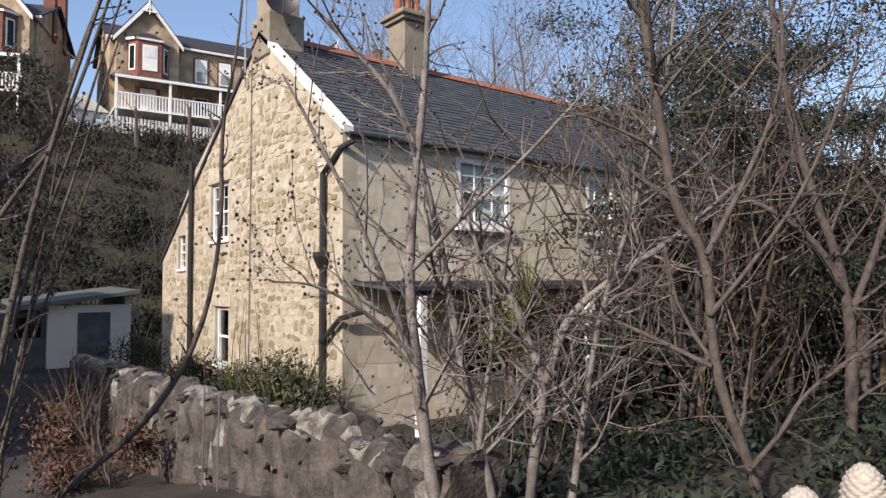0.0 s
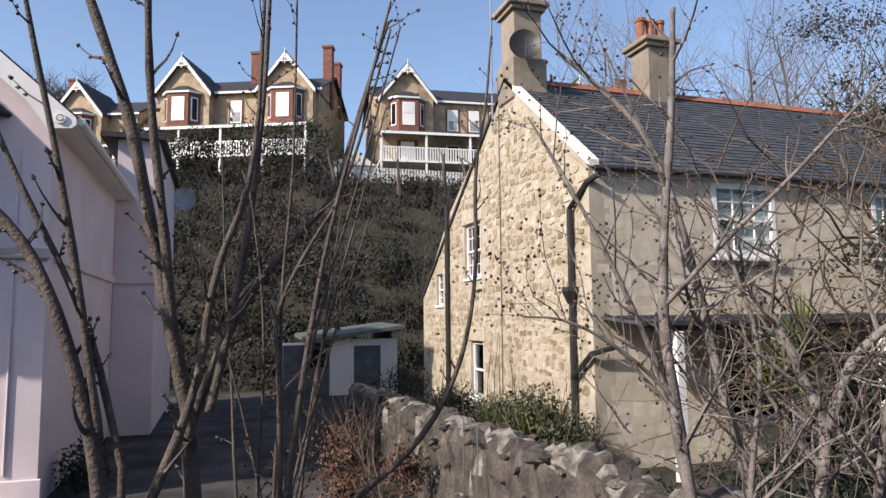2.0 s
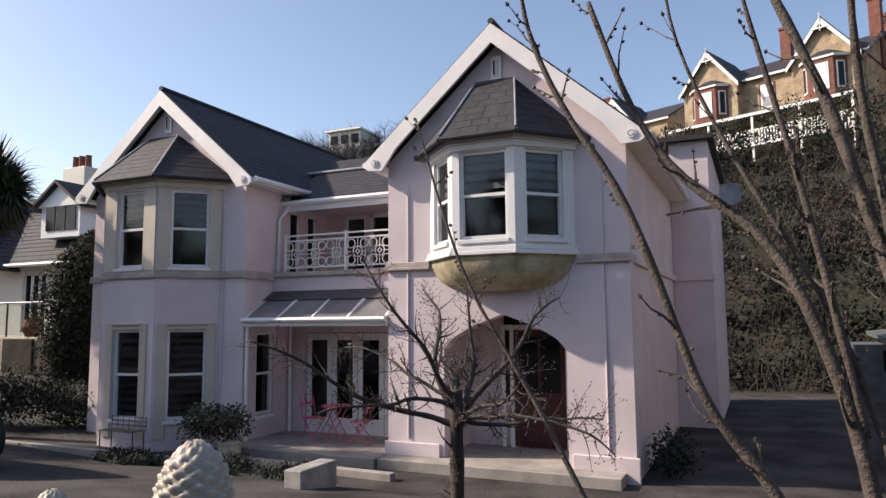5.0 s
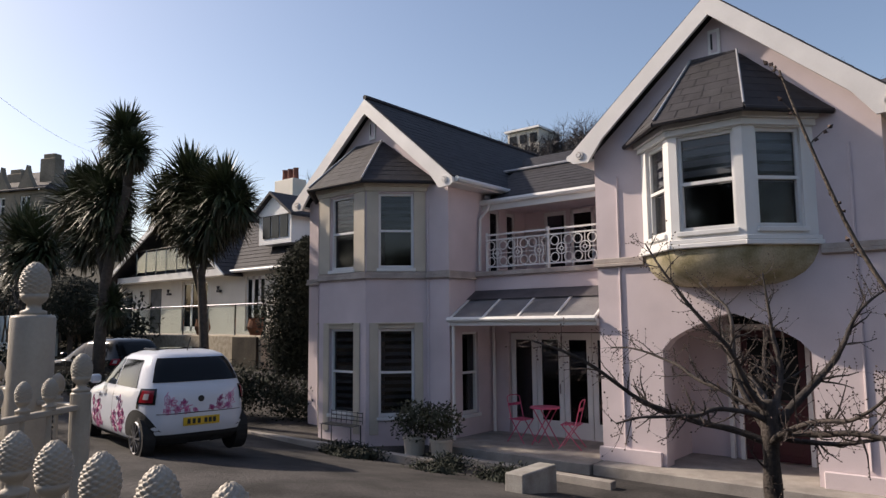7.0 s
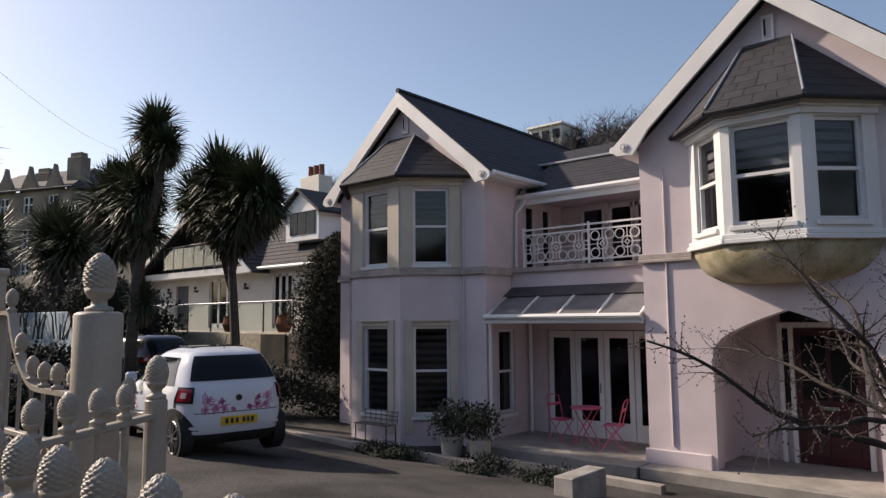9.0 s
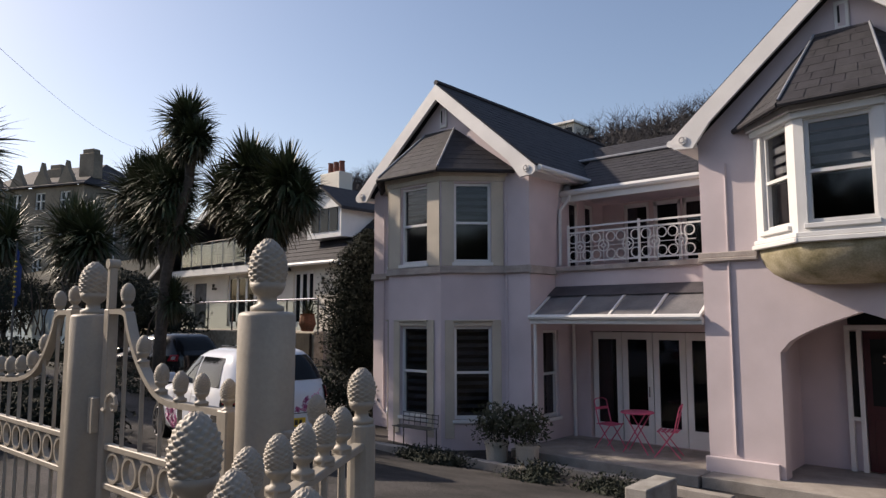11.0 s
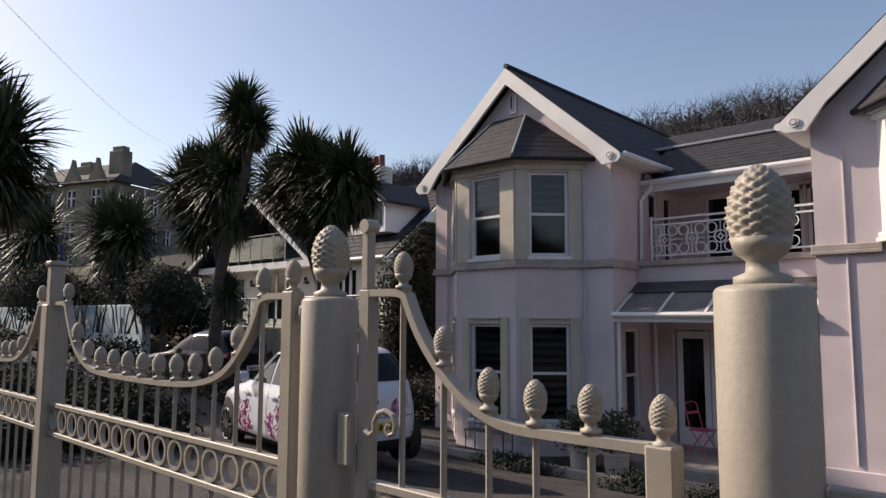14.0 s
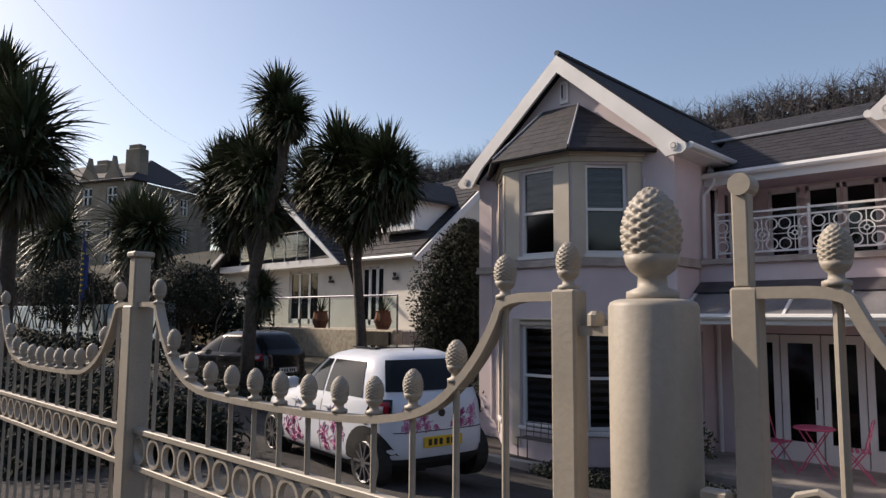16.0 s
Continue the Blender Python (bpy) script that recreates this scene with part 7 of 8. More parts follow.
    if decals:
        rnd = random.Random(8)

        def flower(fn, cu, cv, r, n):
            hub = part("decal", tube(BM(), [fn(cu - 0.012, cv), fn(cu + 0.012, cv)], 0.006, 6), DECAL, t, "pink and mauve flower outline")
            ink = DECAL if rnd.random() < 0.45 else DECAL_B
            for q in range(n):
                w = rnd.uniform(-0.25, 0.25) + q * 6.283 / n
                d, s = (math.cos(w), math.sin(w)), (-math.sin(w), math.cos(w))
                l = r * rnd.uniform(0.6, 1.3)
                path = [fn(cu + d[0] * l * g + s[0] * l * h, cv + d[1] * l * g + s[1] * l * h) for g, h in ((0.12, 0), (0.45, 0.16), (0.8, 0.2), (1.0, 0.04), (0.8, -0.16), (0.45, -0.14), (0.14, 0))]
                part("petal", tube(BM(), path, 0.0055, 4), ink, hub)

        def tendril(fn, cu, cv, du, dv):
            path = [fn(cu + du * g + 0.06 * math.sin(g * 7), cv + dv * g + 0.04 * math.cos(g * 6)) for g in (0, 0.2, 0.4, 0.6, 0.8, 1.0)]
            part("decal", tube(BM(), path, 0.005, 4), DECAL_B, t)
        on_side = lambda y, z: M @ Vector((-(side_x(y, z / kz) + 0.002), y, z))
        on_rear = lambda x, z: M @ Vector((x, rear_y(x, z / kz) - 0.002, z))
        for cy, cz, r in ((0.66, 0.66, 0.17), (0.50, 0.56, 0.10), (0.92, 0.52, 0.13), (0.62, 0.42, 0.11), (0.86, 0.38, 0.09), (1.75, 0.62, 0.17), (1.95, 0.45, 0.13), (2.02, 0.70, 0.09), (1.6, 0.42, 0.10), (1.78, 0.36, 0.08)):
            flower(on_side, cy, cz, r, 8)
        for cx, cz, r in ((-0.44, 0.83, 0.08), (-0.34, 0.72, 0.075), (-0.48, 0.70, 0.055), (-0.22, 0.70, 0.055), (-0.25, 0.80, 0.045), (0.16, 0.70, 0.055), (0.28, 0.73, 0.07), (0.41, 0.72, 0.065), (0.45, 0.84, 0.075), (0.30, 0.83, 0.045), (-0.08, 0.69, 0.035)):
            flower(on_rear, cx, cz, r, 7)
        for cu, cv, du, dv in ((-0.52, 0.68, 0.35, 0.04), (0.12, 0.68, 0.38, 0.03), (0.40, 0.70, 0.12, 0.22), (-0.40, 0.72, -0.1, 0.2)):
            tendril(on_rear, cu, cv, du, dv)
        for cu, cv, du, dv in ((0.5, 0.36, 0.5, 0.22), (0.9, 0.34, -0.3, 0.36), (1.5, 0.34, 0.5, 0.3), (2.0, 0.34, -0.3, 0.4)):
            tendril(on_side, cu, cv, du, dv)
        part("badge", tube(BM(), [M @ Vector((0, rear + 0.035, 0.84)), M @ Vector((0, rear + 0.012, 0.84))], 0.045, 12), BLACKIRON, t)
    return t


hatchback(pose(-10.76, 6.35, -0.33, 0, 0, 80.5), CARWHITE, "small white hatchback with pink flower decals parked on the drive")
hatchback(pose(-19.4, 9.8, -0.2, 0, 0, 100), CARBLACK, "dark compact car parked below the neighbouring house", 3.8, 0.86, 1.46, -0.5, 2.55, False)

# ---------- terrace furniture and pots ----------
table = thing("bistro_table", "round pink folding metal table on the terrace", "table")
part("table_top", lathe(BM(), [(0.01, 0), (0.29, 0), (0.30, 0.01), (0.29, 0.025), (0.01, 0.027)], (-8.15, 12.3, -0.08), 20), PINKMETAL, table)
for s in (-1, 1):
    for yy in (-0.12, 0.12):
        part("leg", tube(BM(), ((-8.15 - s * 0.24, 12.3 + yy, FLOOR), (-8.15 + s * 0.20, 12.3 + yy, -0.08)), 0.011, 6), PINKMETAL, table)


def bistro_chair(at):
    t = thing("bistro_chair", "pink folding metal bistro chair on the terrace", "chair", "terrace chairs", at)
    bm = BM()
    for k in range(5):
        box(bm, -0.18, -0.17 + k * 0.075, 0.44, 0.18, -0.12 + k * 0.075, 0.455, 0.003)
    part("seat", bm, PINKMETAL, t)
    for s in (-1, 1):
        part("leg", tube(BM(), ((s * 0.19, 0.22, 0), (s * 0.19, -0.15, 0.46)), 0.010, 6), PINKMETAL, t)
        part("back_leg", tube(BM(), ((s * 0.18, -0.22, 0), (s * 0.18, 0.12, 0.46), (s * 0.18, 0.22, 0.86)), 0.010, 6), PINKMETAL, t)
    bm = BM()
    tube(bm, [(-0.18, 0.22, 0.86), (-0.10, 0.24, 0.90), (0.10, 0.24, 0.90), (0.18, 0.22, 0.86)], 0.010, 6)
    box(bm, -0.18, 0.19, 0.70, 0.18, 0.20, 0.75)
    part("backrest", bm, PINKMETAL, t)
    return t


bistro_chair(pose(-8.72, 12.35, FLOOR, 0, 0, 80))
bistro_chair(pose(-7.58, 12.3, FLOOR, 0, 0, -75))
bench = thing("garden_bench", "small black wrought iron bench by the bay", "bench")
bm = BM()
for k in range(5):
    tube(bm, ((-12.45, 10.35 + 0.07 * k, -0.50), (-11.5, 10.35 + 0.07 * k, -0.50)), 0.010, 5)
part("seat", bm, BLACKIRON, bench)
bm = BM()
for z in (-0.42, -0.34, -0.26):
    tube(bm, ((-12.45, 10.66, z), (-11.5, 10.66, z)), 0.009, 5)
for k in range(7):
    tube(bm, ((-12.45 + k * 0.158, 10.66, -0.5), (-12.45 + k * 0.158, 10.68, -0.24)), 0.006, 4)
part("backrest", bm, BLACKIRON, bench)
for x in (-12.42, -11.53):
    for y in (10.37, 10.64):
        part("leg", tube(BM(), ((x, y, -0.95), (x, y, -0.5)), 0.012, 5), BLACKIRON, bench)
rnd = random.Random(61)
for x, y, r, lab in ((-10.15, 10.75, 0.50, "bushy green plant in a pale stone pot"), (-9.55, 10.85, 0.46, "bushy green plant in a pale stone pot")):
    t = thing("potted_plant", lab, "potted plant", "terrace pots")
    part("pot", lathe(BM(), [(0.15, 0), (0.19, 0.03), (0.21, 0.30), (0.23, 0.31), (0.23, 0.36), (0.19, 0.36)], (x, y, -0.96), 16), STONEPAINT, t)
    bm = BM()
    leaf_cloud(rnd, bm, (x, y, -0.28), r, 1100, 0.045, (1, 1, 0.85), 0.35)
    tagged(part("foliage", bm, OLIVE, t), kind="stuff")
for cx, cy, sx, sy, lab in ((-7.9, 9.75, 1.05, 0.5, "low mat of dark green ground cover by the terrace"), (-10.6, 9.6, 0.6, 0.35, "low mat of dark green ground cover by the drive")):
    t = thing("ground_cover", lab, "plant", kind="stuff")
    bm = BM()
    for k in range(12):
        leaf_cloud(rnd, bm, (cx + rnd.uniform(-sx, sx), cy + rnd.uniform(-sy, sy), ground_z(cx, cy) + 0.06), 0.34, 380, 0.035, (1.25, 1, 0.55), 0.2)
    tagged(part("foliage", bm, LEAF_DARK, t), kind="stuff")
t = thing("bush", "dark low shrub at the foot of the side wall", "bush")
bm = BM()
leaf_cloud(rnd, bm, (-1.8, 12.6, -0.6), 0.55, 800, 0.05, (0.8, 1.2, 0.8), 0.4)
tagged(part("foliage", bm, LEAF_DARK, t), kind="stuff")
part("stem", tube(BM(), ((-1.8, 12.6, -1.0), (-1.8, 12.6, -0.5)), 0.03, 6), BARK, t)

# ---------- neighbouring chalet ----------
ch = thing("chalet", "white rendered house with steep slate roofs and a balcony gable", "house")
cm = run((-36.4, 17.5), (-22.5, 17.5), (0, 1))
U = lambda x: x + 36.4
wins = [(U(-30.4), U(-28.3), 1.3, 3.55), (U(-25.5), U(-24.2), 1.3, 3.55), (U(-33.4), U(-32.2), 1.2, 3.3), (U(-35.8), U(-35.0), 1.6, 3.2)]
bm = BM()
holed(bm, 13.9, -0.4, 3.9, 0.3, wins, cm)
part("front_wall", bm, CREAMWALL, ch)
for w in wins[:2]:
    bm = BM()
    n = 3
    for k in range(n + 1):
        u = w[0] + (w[1] - w[0]) * k / n
        box(bm, u - 0.07, 0.08, w[2], u + 0.07, 0.16, w[3], 0, cm)
    box(bm, w[0], 0.08, w[3] - 0.14, w[1], 0.16, w[3], 0, cm)
    box(bm, w[0], 0.08, w[2], w[1], 0.16, w[2] + 0.2, 0, cm)
    box(bm, w[0], 0.10, w[2] + 0.2, w[0] + 0.01, 0.11, w[3] - 0.14, 0, cm)
    wn_ = part("french_window", bm, WHITE, ch, "white french windows")
    part("pane", box(BM(), w[0], 0.11, w[2], w[1], 0.12, w[3], 0, cm), CARGLASS, wn_)
part("door", box(BM(), wins[2][0], 0.1, wins[2][2], wins[2][1], 0.15, wins[2][3], 0, cm), SHEDGREY, ch)
part("window", box(BM(), wins[3][0], 0.1, wins[3][2], wins[3][1], 0.15, wins[3][3], 0, cm), CARGLASS, ch)
part("side_wall", box(BM(), -22.5, 17.5, -0.4, -22.2, 24, 3.9), CREAMWALL, ch)
roof_plane(ch, (-36.8, 17.1, 3.75), (-22.2, 17.1, 3.75), (-22.2, 21.6, 7.42), (-36.8, 21.6, 7.42), SLATE, 0.3, "roof_slope", 0.025, 0.5)
prism(bm := BM(), ((-22.45, 17.5, 3.9), (-22.45, 25.5, 3.9), (-22.45, 21.6, 7.25)), (0.25, 0, 0))
part("gable_end", bm, CREAMWALL, ch)
prism(bm := BM(), ((-22.15, 17.0, 3.62), (-22.15, 21.6, 7.42), (-22.15, 21.6, 7.12), (-22.15, 17.3, 3.55)), (0.1, 0, 0))
part("verge_board", bm, WHITE, ch)
part("gutter", tube(BM(), ((-28.4, 17.02, 3.76), (-22.1, 17.02, 3.76)), 0.07, 8), WHITE, ch)
# balcony gable
GX, GP, GE = -30.2, 6.95, 3.6
for s in (-1, 1):
    a, d = Vector((GX + s * (4.55 if s > 0 else 6.1), 16.6, GE)), Vector((GX, 16.6, GP))
    roof_plane(ch, a, a + Vector((0, 6, 0)), d + Vector((0, 6, 0)), d, SLATE, 0.3, "roof_slope", 0.025, 0.5)
    prism(bm := BM(), (a + Vector((0, -0.06, 0)), d + Vector((0, -0.06, 0)), d + Vector((0, -0.06, -0.36)), a + Vector((-s * 0.24, -0.06, 0))), (0, 0.08, 0))
    part("bargeboard", bm, WHITE, ch, "white raking bargeboard")
# gable wall coloured dark grey for the shade under the balcony roof
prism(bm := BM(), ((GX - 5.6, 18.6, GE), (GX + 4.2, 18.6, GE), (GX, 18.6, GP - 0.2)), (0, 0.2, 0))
part("gable_wall", bm, SHEDGREY, ch, "glazed gable wall, dark grey for its shade")
part("balcony_floor", box(BM(), GX - 5.2, 16.9, 3.62, GX + 3.9, 18.6, 3.9), WHITE, ch)
for k in range(7):
    x = GX - 3.2 + k * 0.9
    part("balcony_post", tube(BM(), ((x, 16.85, 3.9), (x, 16.85, 5.1)), 0.03, 6), CHROME, ch)
part("balcony_rail", tube(BM(), ((GX - 3.2, 16.85, 5.1), (GX + 2.2, 16.85, 5.1)), 0.03, 6), CHROME, ch)
part("balcony_glass", box(BM(), GX - 3.2, 16.84, 4.05, GX + 2.2, 16.85, 5.0), CLEARGLASS, ch)
# dormer and chimney
part("dormer_front", box(BM(), -24.9, 17.7, 4.8, -22.8, 20, 5.95), WHITE, ch, "white framed dormer")
prism(bm := BM(), ((-25.0, 17.6, 5.95), (-22.7, 17.6, 5.95), (-23.85, 17.6, 6.75)), (0, 0.12, 0))
part("dormer_gable", bm, WHITE, ch)
for s in (-1, 1):
    prism(bm := BM(), ((-23.85 + s * 1.4, 17.4, 5.8), (-23.85, 17.4, 6.8), (-23.85, 20.8, 6.8), (-23.85 + s * 1.4, 20.8, 5.8)), (0, 0, 0.12))
    part("dormer_roof", bm, SLATE, ch)
for k in range(3):
    part("dormer_pane", box(BM(), -24.6 + k * 0.56, 17.66, 5.05, -24.12 + k * 0.56, 17.69, 5.95), CARGLASS, ch)
stk = part("chimney", box(BM(), -27.8, 20.6, 6.4, -26.4, 21.4, 8.35, 0.03), CREAMWALL, ch, "white chimney with clay pots")
for k in range(3):
    part("chimney_pot", lathe(BM(), [(0.14, 0), (0.12, 0.5), (0.15, 0.55)], (-27.5 + 0.4 * k, 21, 8.35), 8), VILLARED, stk)
for x in (-33.9, -31.4, -27.3, -23.45):
    lamp = thing("wall_lamp", "small dark wall lamp on the white front", "wall lamp", "chalet lamps")
    part("bracket", box(BM(), x - 0.10, 17.36, 2.95, x + 0.10, 17.497, 3.05), BLACKIRON, lamp)
    part("shade", lathe(BM(), [(0.04, 0), (0.07, 0.14), (0.05, 0.16)], (x, 17.38, 3.06), 8), BLACKIRON, lamp)
tw = thing("terrace_wall", "stone terrace wall with a glass balustrade", "retaining wall")
part("stone_face", box(BM(), -37, 14.6, -0.4, -20.4, 15.0, 1.2, 0.03), RUBBLE_J, tw)
part("terrace_floor", box(BM(), -37, 15.0, -0.4, -20.4, 17.49, 1.15), PALEPAVE, tw)
# flat dark brown panel on the right end of the wall face
part("dark_panel", box(BM(), -21.9, 14.5, 0.0, -20.5, 14.597, 1.15, 0.02), SOIL, tw)
for k in range(10):
    x = -35.7 + k * 1.7
    part("baluster", tube(BM(), ((x, 14.75, 1.1), (x, 14.75, 2.25)), 0.03, 6), CHROME, tw)
part("hand_rail", tube(BM(), ((-36, 14.75, 2.27), (-20.4, 14.75, 2.27)), 0.03, 6), CHROME, tw)
part("glass_panel", box(BM(), -36, 14.74, 1.25, -20.4, 14.75, 2.2), CLEARGLASS, tw)
for x in (-25.2, -21.8):
    t = thing("potted_plant", "spiky plant in a terracotta pot on the terrace", "potted plant", "chalet pots")
    part("pot", lathe(BM(), [(0.18, 0), (0.3, 0.3), (0.24, 0.6), (0.28, 0.65)], (x, 15.4, 1.15), 12), TERRACOTTA, t)
    bm = BM()
    blades(rnd, bm, (x, 15.4, 1.7), 26, 0.9, 0.02, 1, 0.3, 0.4)
    tagged(part("leafage", bm, PALMLEAF, t), kind="stuff")

# ---------- palms, topiary, conifer, hedge ----------
def leaf_head(r2, bm, c, r, n):
    """A rosette of sword leaves, the old ones hanging as a brown skirt."""
    for k in range(n):
        w = r2.uniform(0, 6.283)
        g = r2.random()
        el = -1.35 + 2.85 * g ** 0.75
        d = Vector((math.cos(w) * math.cos(el), math.sin(w) * math.cos(el), math.sin(el)))
        s = Vector((-math.sin(w), math.cos(w), r2.uniform(-0.4, 0.4))).normalized()
        ln = r * r2.uniform(0.8, 1.12)
        p = Vector(c) + Vector((r2.gauss(0, 0.05), r2.gauss(0, 0.05), r2.uniform(-0.35, 0.05))) * r
        prev = None
        for j in range(5):
            wd = 0.036 * min(1.6, max(0.7, r)) * (0.7, 1.0, 0.85, 0.55, 0.05)[j]
            row = (bm.verts.new(p - s * wd), bm.verts.new(p + s * wd))
            if prev:
                f = bm.faces.new((prev[0], prev[1], row[1], row[0]))
                f.material_index = 1 if g < 0.2 else 0
            prev = row
            p = p + d * (ln / 4)
            d = (d + Vector((0, 0, -0.10 - 0.20 * (1 - g)))).normalized()


def cordyline(stem_lines, crowns, label, seed, radius=0.16):
    t = thing("cabbage_palm", label, "palm", "cabbage palms")
    r2 = random.Random(seed)
    for line, ra, rb in stem_lines:
        n = len(line)
        part("trunk", tube(BM(), line, [ra + (rb - ra) * k / (n - 1) for k in range(n)], 9), BARK, t, smooth=True)
    for c, r in crowns:
        bm = BM()
        leaf_head(r2, bm, c, r * 1.12, 620)
        tagged(part("leaf_head", bm, [PALMLEAF, SKIRT], t), kind="stuff")
    return t


cordyline([([(-17.7, 8.09, 0.0), (-17.66, 8.09, 1.2), (-17.5, 8.09, 2.6), (-17.1, 8.09, 3.7), (-16.6, 8.09, 4.7), (-16.65, 8.09, 5.4), (-16.83, 8.09, 6.1)], 0.15, 0.08), ([(-17.5, 8.09, 2.7), (-17.9, 8.1, 3.5), (-18.5, 8.1, 4.0), (-19.0, 8.1, 4.5)], 0.12, 0.08), ([(-17.2, 8.09, 3.5), (-17.5, 8.1, 4.3), (-17.8, 8.2, 4.9)], 0.10, 0.07), ([(-16.6, 8.09, 4.7), (-16.35, 8.09, 5.5)], 0.08, 0.06)],
          [((-16.83, 8.09, 6.1), 0.70), ((-16.75, 8.09, 5.6), 0.58), ((-16.3, 8.09, 5.6), 0.5), ((-19.1, 8.09, 4.7), 0.95), ((-17.9, 8.2, 4.95), 0.85), ((-17.4, 8.0, 4.5), 0.8), ((-18.3, 8.2, 4.1), 0.85), ((-18.7, 8.1, 3.6), 0.6), ((-17.6, 8.3, 2.1), 0.5), ((-17.1, 8.1, 4.75), 0.6), ((-17.3, 8.2, 3.8), 0.65), ((-18.4, 8.0, 4.9), 0.7)], "tall dark cabbage palm with several leaf heads", 21)
cordyline([([(-16.3, 10.0, 0.0), (-16.35, 10.0, 1.2), (-16.55, 10.0, 2.8), (-16.3, 10.0, 3.7), (-15.9, 10.0, 4.5)], 0.13, 0.07), ([(-16.5, 10.0, 2.2), (-17.1, 10.0, 3.4), (-17.3, 10.0, 4.5), (-17.2, 10.0, 5.2)], 0.07, 0.05), ([(-17.15, 10.0, 3.6), (-17.9, 10.0, 4.4), (-18.4, 10.0, 4.9)], 0.08, 0.06)],
          [((-17.2, 10.0, 5.3), 0.95), ((-15.6, 10.0, 4.85), 0.85), ((-16.5, 10.1, 4.8), 0.95), ((-16.0, 9.9, 4.25), 0.85), ((-18.4, 10.0, 5.0), 0.8), ((-17.4, 10.2, 4.5), 0.9), ((-16.8, 9.9, 4.0), 0.7), ((-15.2, 10.1, 4.5), 0.65), ((-16.4, 9.9, 3.7), 0.6), ((-17.8, 9.9, 4.6), 0.7), ((-15.8, 10.2, 4.5), 0.8)], "leaning cabbage palm with a broad dark crown", 22)
cordyline([([(-23.2, 5.0, 0.3), (-23.2, 5.0, 3.0), (-22.8, 5.0, 5.6)], 0.2, 0.14), ([(-23.1, 5.0, 3.6), (-24.2, 5.0, 5.6), (-24.8, 5.0, 7.2)], 0.14, 0.10)], [((-22.7, 5.0, 5.8), 1.5), ((-23.4, 5.2, 5.2), 1.3), ((-22.3, 4.9, 4.9), 1.1), ((-24.9, 5.0, 7.5), 1.25)], "cabbage palm beside the road", 23)
cordyline([([(-33.2, 12.0, 1.5), (-33.2, 12.0, 4.6)], 0.3, 0.25)], [((-33.6, 12.0, 5.3), 1.7), ((-32.4, 12.3, 5.1), 1.6), ((-33.0, 12.0, 4.4), 1.3)], "rounded cabbage palm before the grey building", 24)
cordyline([([(-46, 13.0, 2.0), (-46, 13.0, 5.2)], 0.4, 0.35)], [((-46, 13.0, 6.3), 2.4), ((-46.5, 13.0, 5.2), 2.0)], "feathery palm before the grey building", 25)
for x, y, z, r in ((-26.3, 11.0, 2.3, 1.1), (-33.6, 9.6, 2.4, 1.3)):
    t = thing("topiary_tree", "dark clipped ball-headed tree on a bare stem", "tree", "topiary")
    part("trunk", tube(BM(), ((x, y, 0.3), (x, y, z - 0.4)), 0.10, 8), BARK, t)
    for k in range(4):
        part("limb", tube(BM(), ((x, y, z - 1.2), (x + 0.5 * math.cos(k * 1.57), y + 0.5 * math.sin(k * 1.57), z - 0.5)), 0.04, 5), BARK, t)
    bm = BM()
    leaf_cloud(rnd, bm, (x, y, z), r, 9000, 0.05, (1.05, 1.05, 0.92), 0.82)
    tagged(part("crown", bm, LEAF_DARK, t), kind="stuff")
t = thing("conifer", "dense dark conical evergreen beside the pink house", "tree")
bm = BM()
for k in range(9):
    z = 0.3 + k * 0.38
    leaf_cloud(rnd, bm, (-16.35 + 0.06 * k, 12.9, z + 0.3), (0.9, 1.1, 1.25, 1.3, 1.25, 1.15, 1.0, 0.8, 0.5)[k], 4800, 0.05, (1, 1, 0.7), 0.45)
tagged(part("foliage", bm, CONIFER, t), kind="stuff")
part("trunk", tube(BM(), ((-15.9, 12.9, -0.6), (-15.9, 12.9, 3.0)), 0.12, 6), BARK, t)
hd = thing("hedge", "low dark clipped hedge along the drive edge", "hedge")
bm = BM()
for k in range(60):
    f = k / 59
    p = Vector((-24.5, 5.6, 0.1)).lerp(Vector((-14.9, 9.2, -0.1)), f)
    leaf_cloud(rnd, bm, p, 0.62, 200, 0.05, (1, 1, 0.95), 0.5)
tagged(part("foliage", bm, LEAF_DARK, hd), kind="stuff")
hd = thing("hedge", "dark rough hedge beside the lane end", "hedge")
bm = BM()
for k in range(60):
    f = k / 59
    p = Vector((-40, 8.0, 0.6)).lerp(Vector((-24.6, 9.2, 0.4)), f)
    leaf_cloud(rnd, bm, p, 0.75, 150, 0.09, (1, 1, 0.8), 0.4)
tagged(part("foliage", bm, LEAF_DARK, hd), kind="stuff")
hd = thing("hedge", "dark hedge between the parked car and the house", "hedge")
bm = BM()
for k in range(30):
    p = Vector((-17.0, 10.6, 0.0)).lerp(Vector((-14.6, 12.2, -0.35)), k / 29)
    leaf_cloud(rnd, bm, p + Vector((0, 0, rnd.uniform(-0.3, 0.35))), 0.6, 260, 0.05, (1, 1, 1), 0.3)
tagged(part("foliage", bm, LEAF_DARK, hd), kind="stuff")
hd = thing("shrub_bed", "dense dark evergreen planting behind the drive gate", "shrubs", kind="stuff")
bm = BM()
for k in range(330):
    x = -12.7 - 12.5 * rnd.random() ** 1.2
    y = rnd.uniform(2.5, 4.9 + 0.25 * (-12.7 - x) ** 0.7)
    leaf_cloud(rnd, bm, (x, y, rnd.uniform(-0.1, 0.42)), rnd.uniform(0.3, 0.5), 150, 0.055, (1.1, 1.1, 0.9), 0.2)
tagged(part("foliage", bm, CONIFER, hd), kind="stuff")
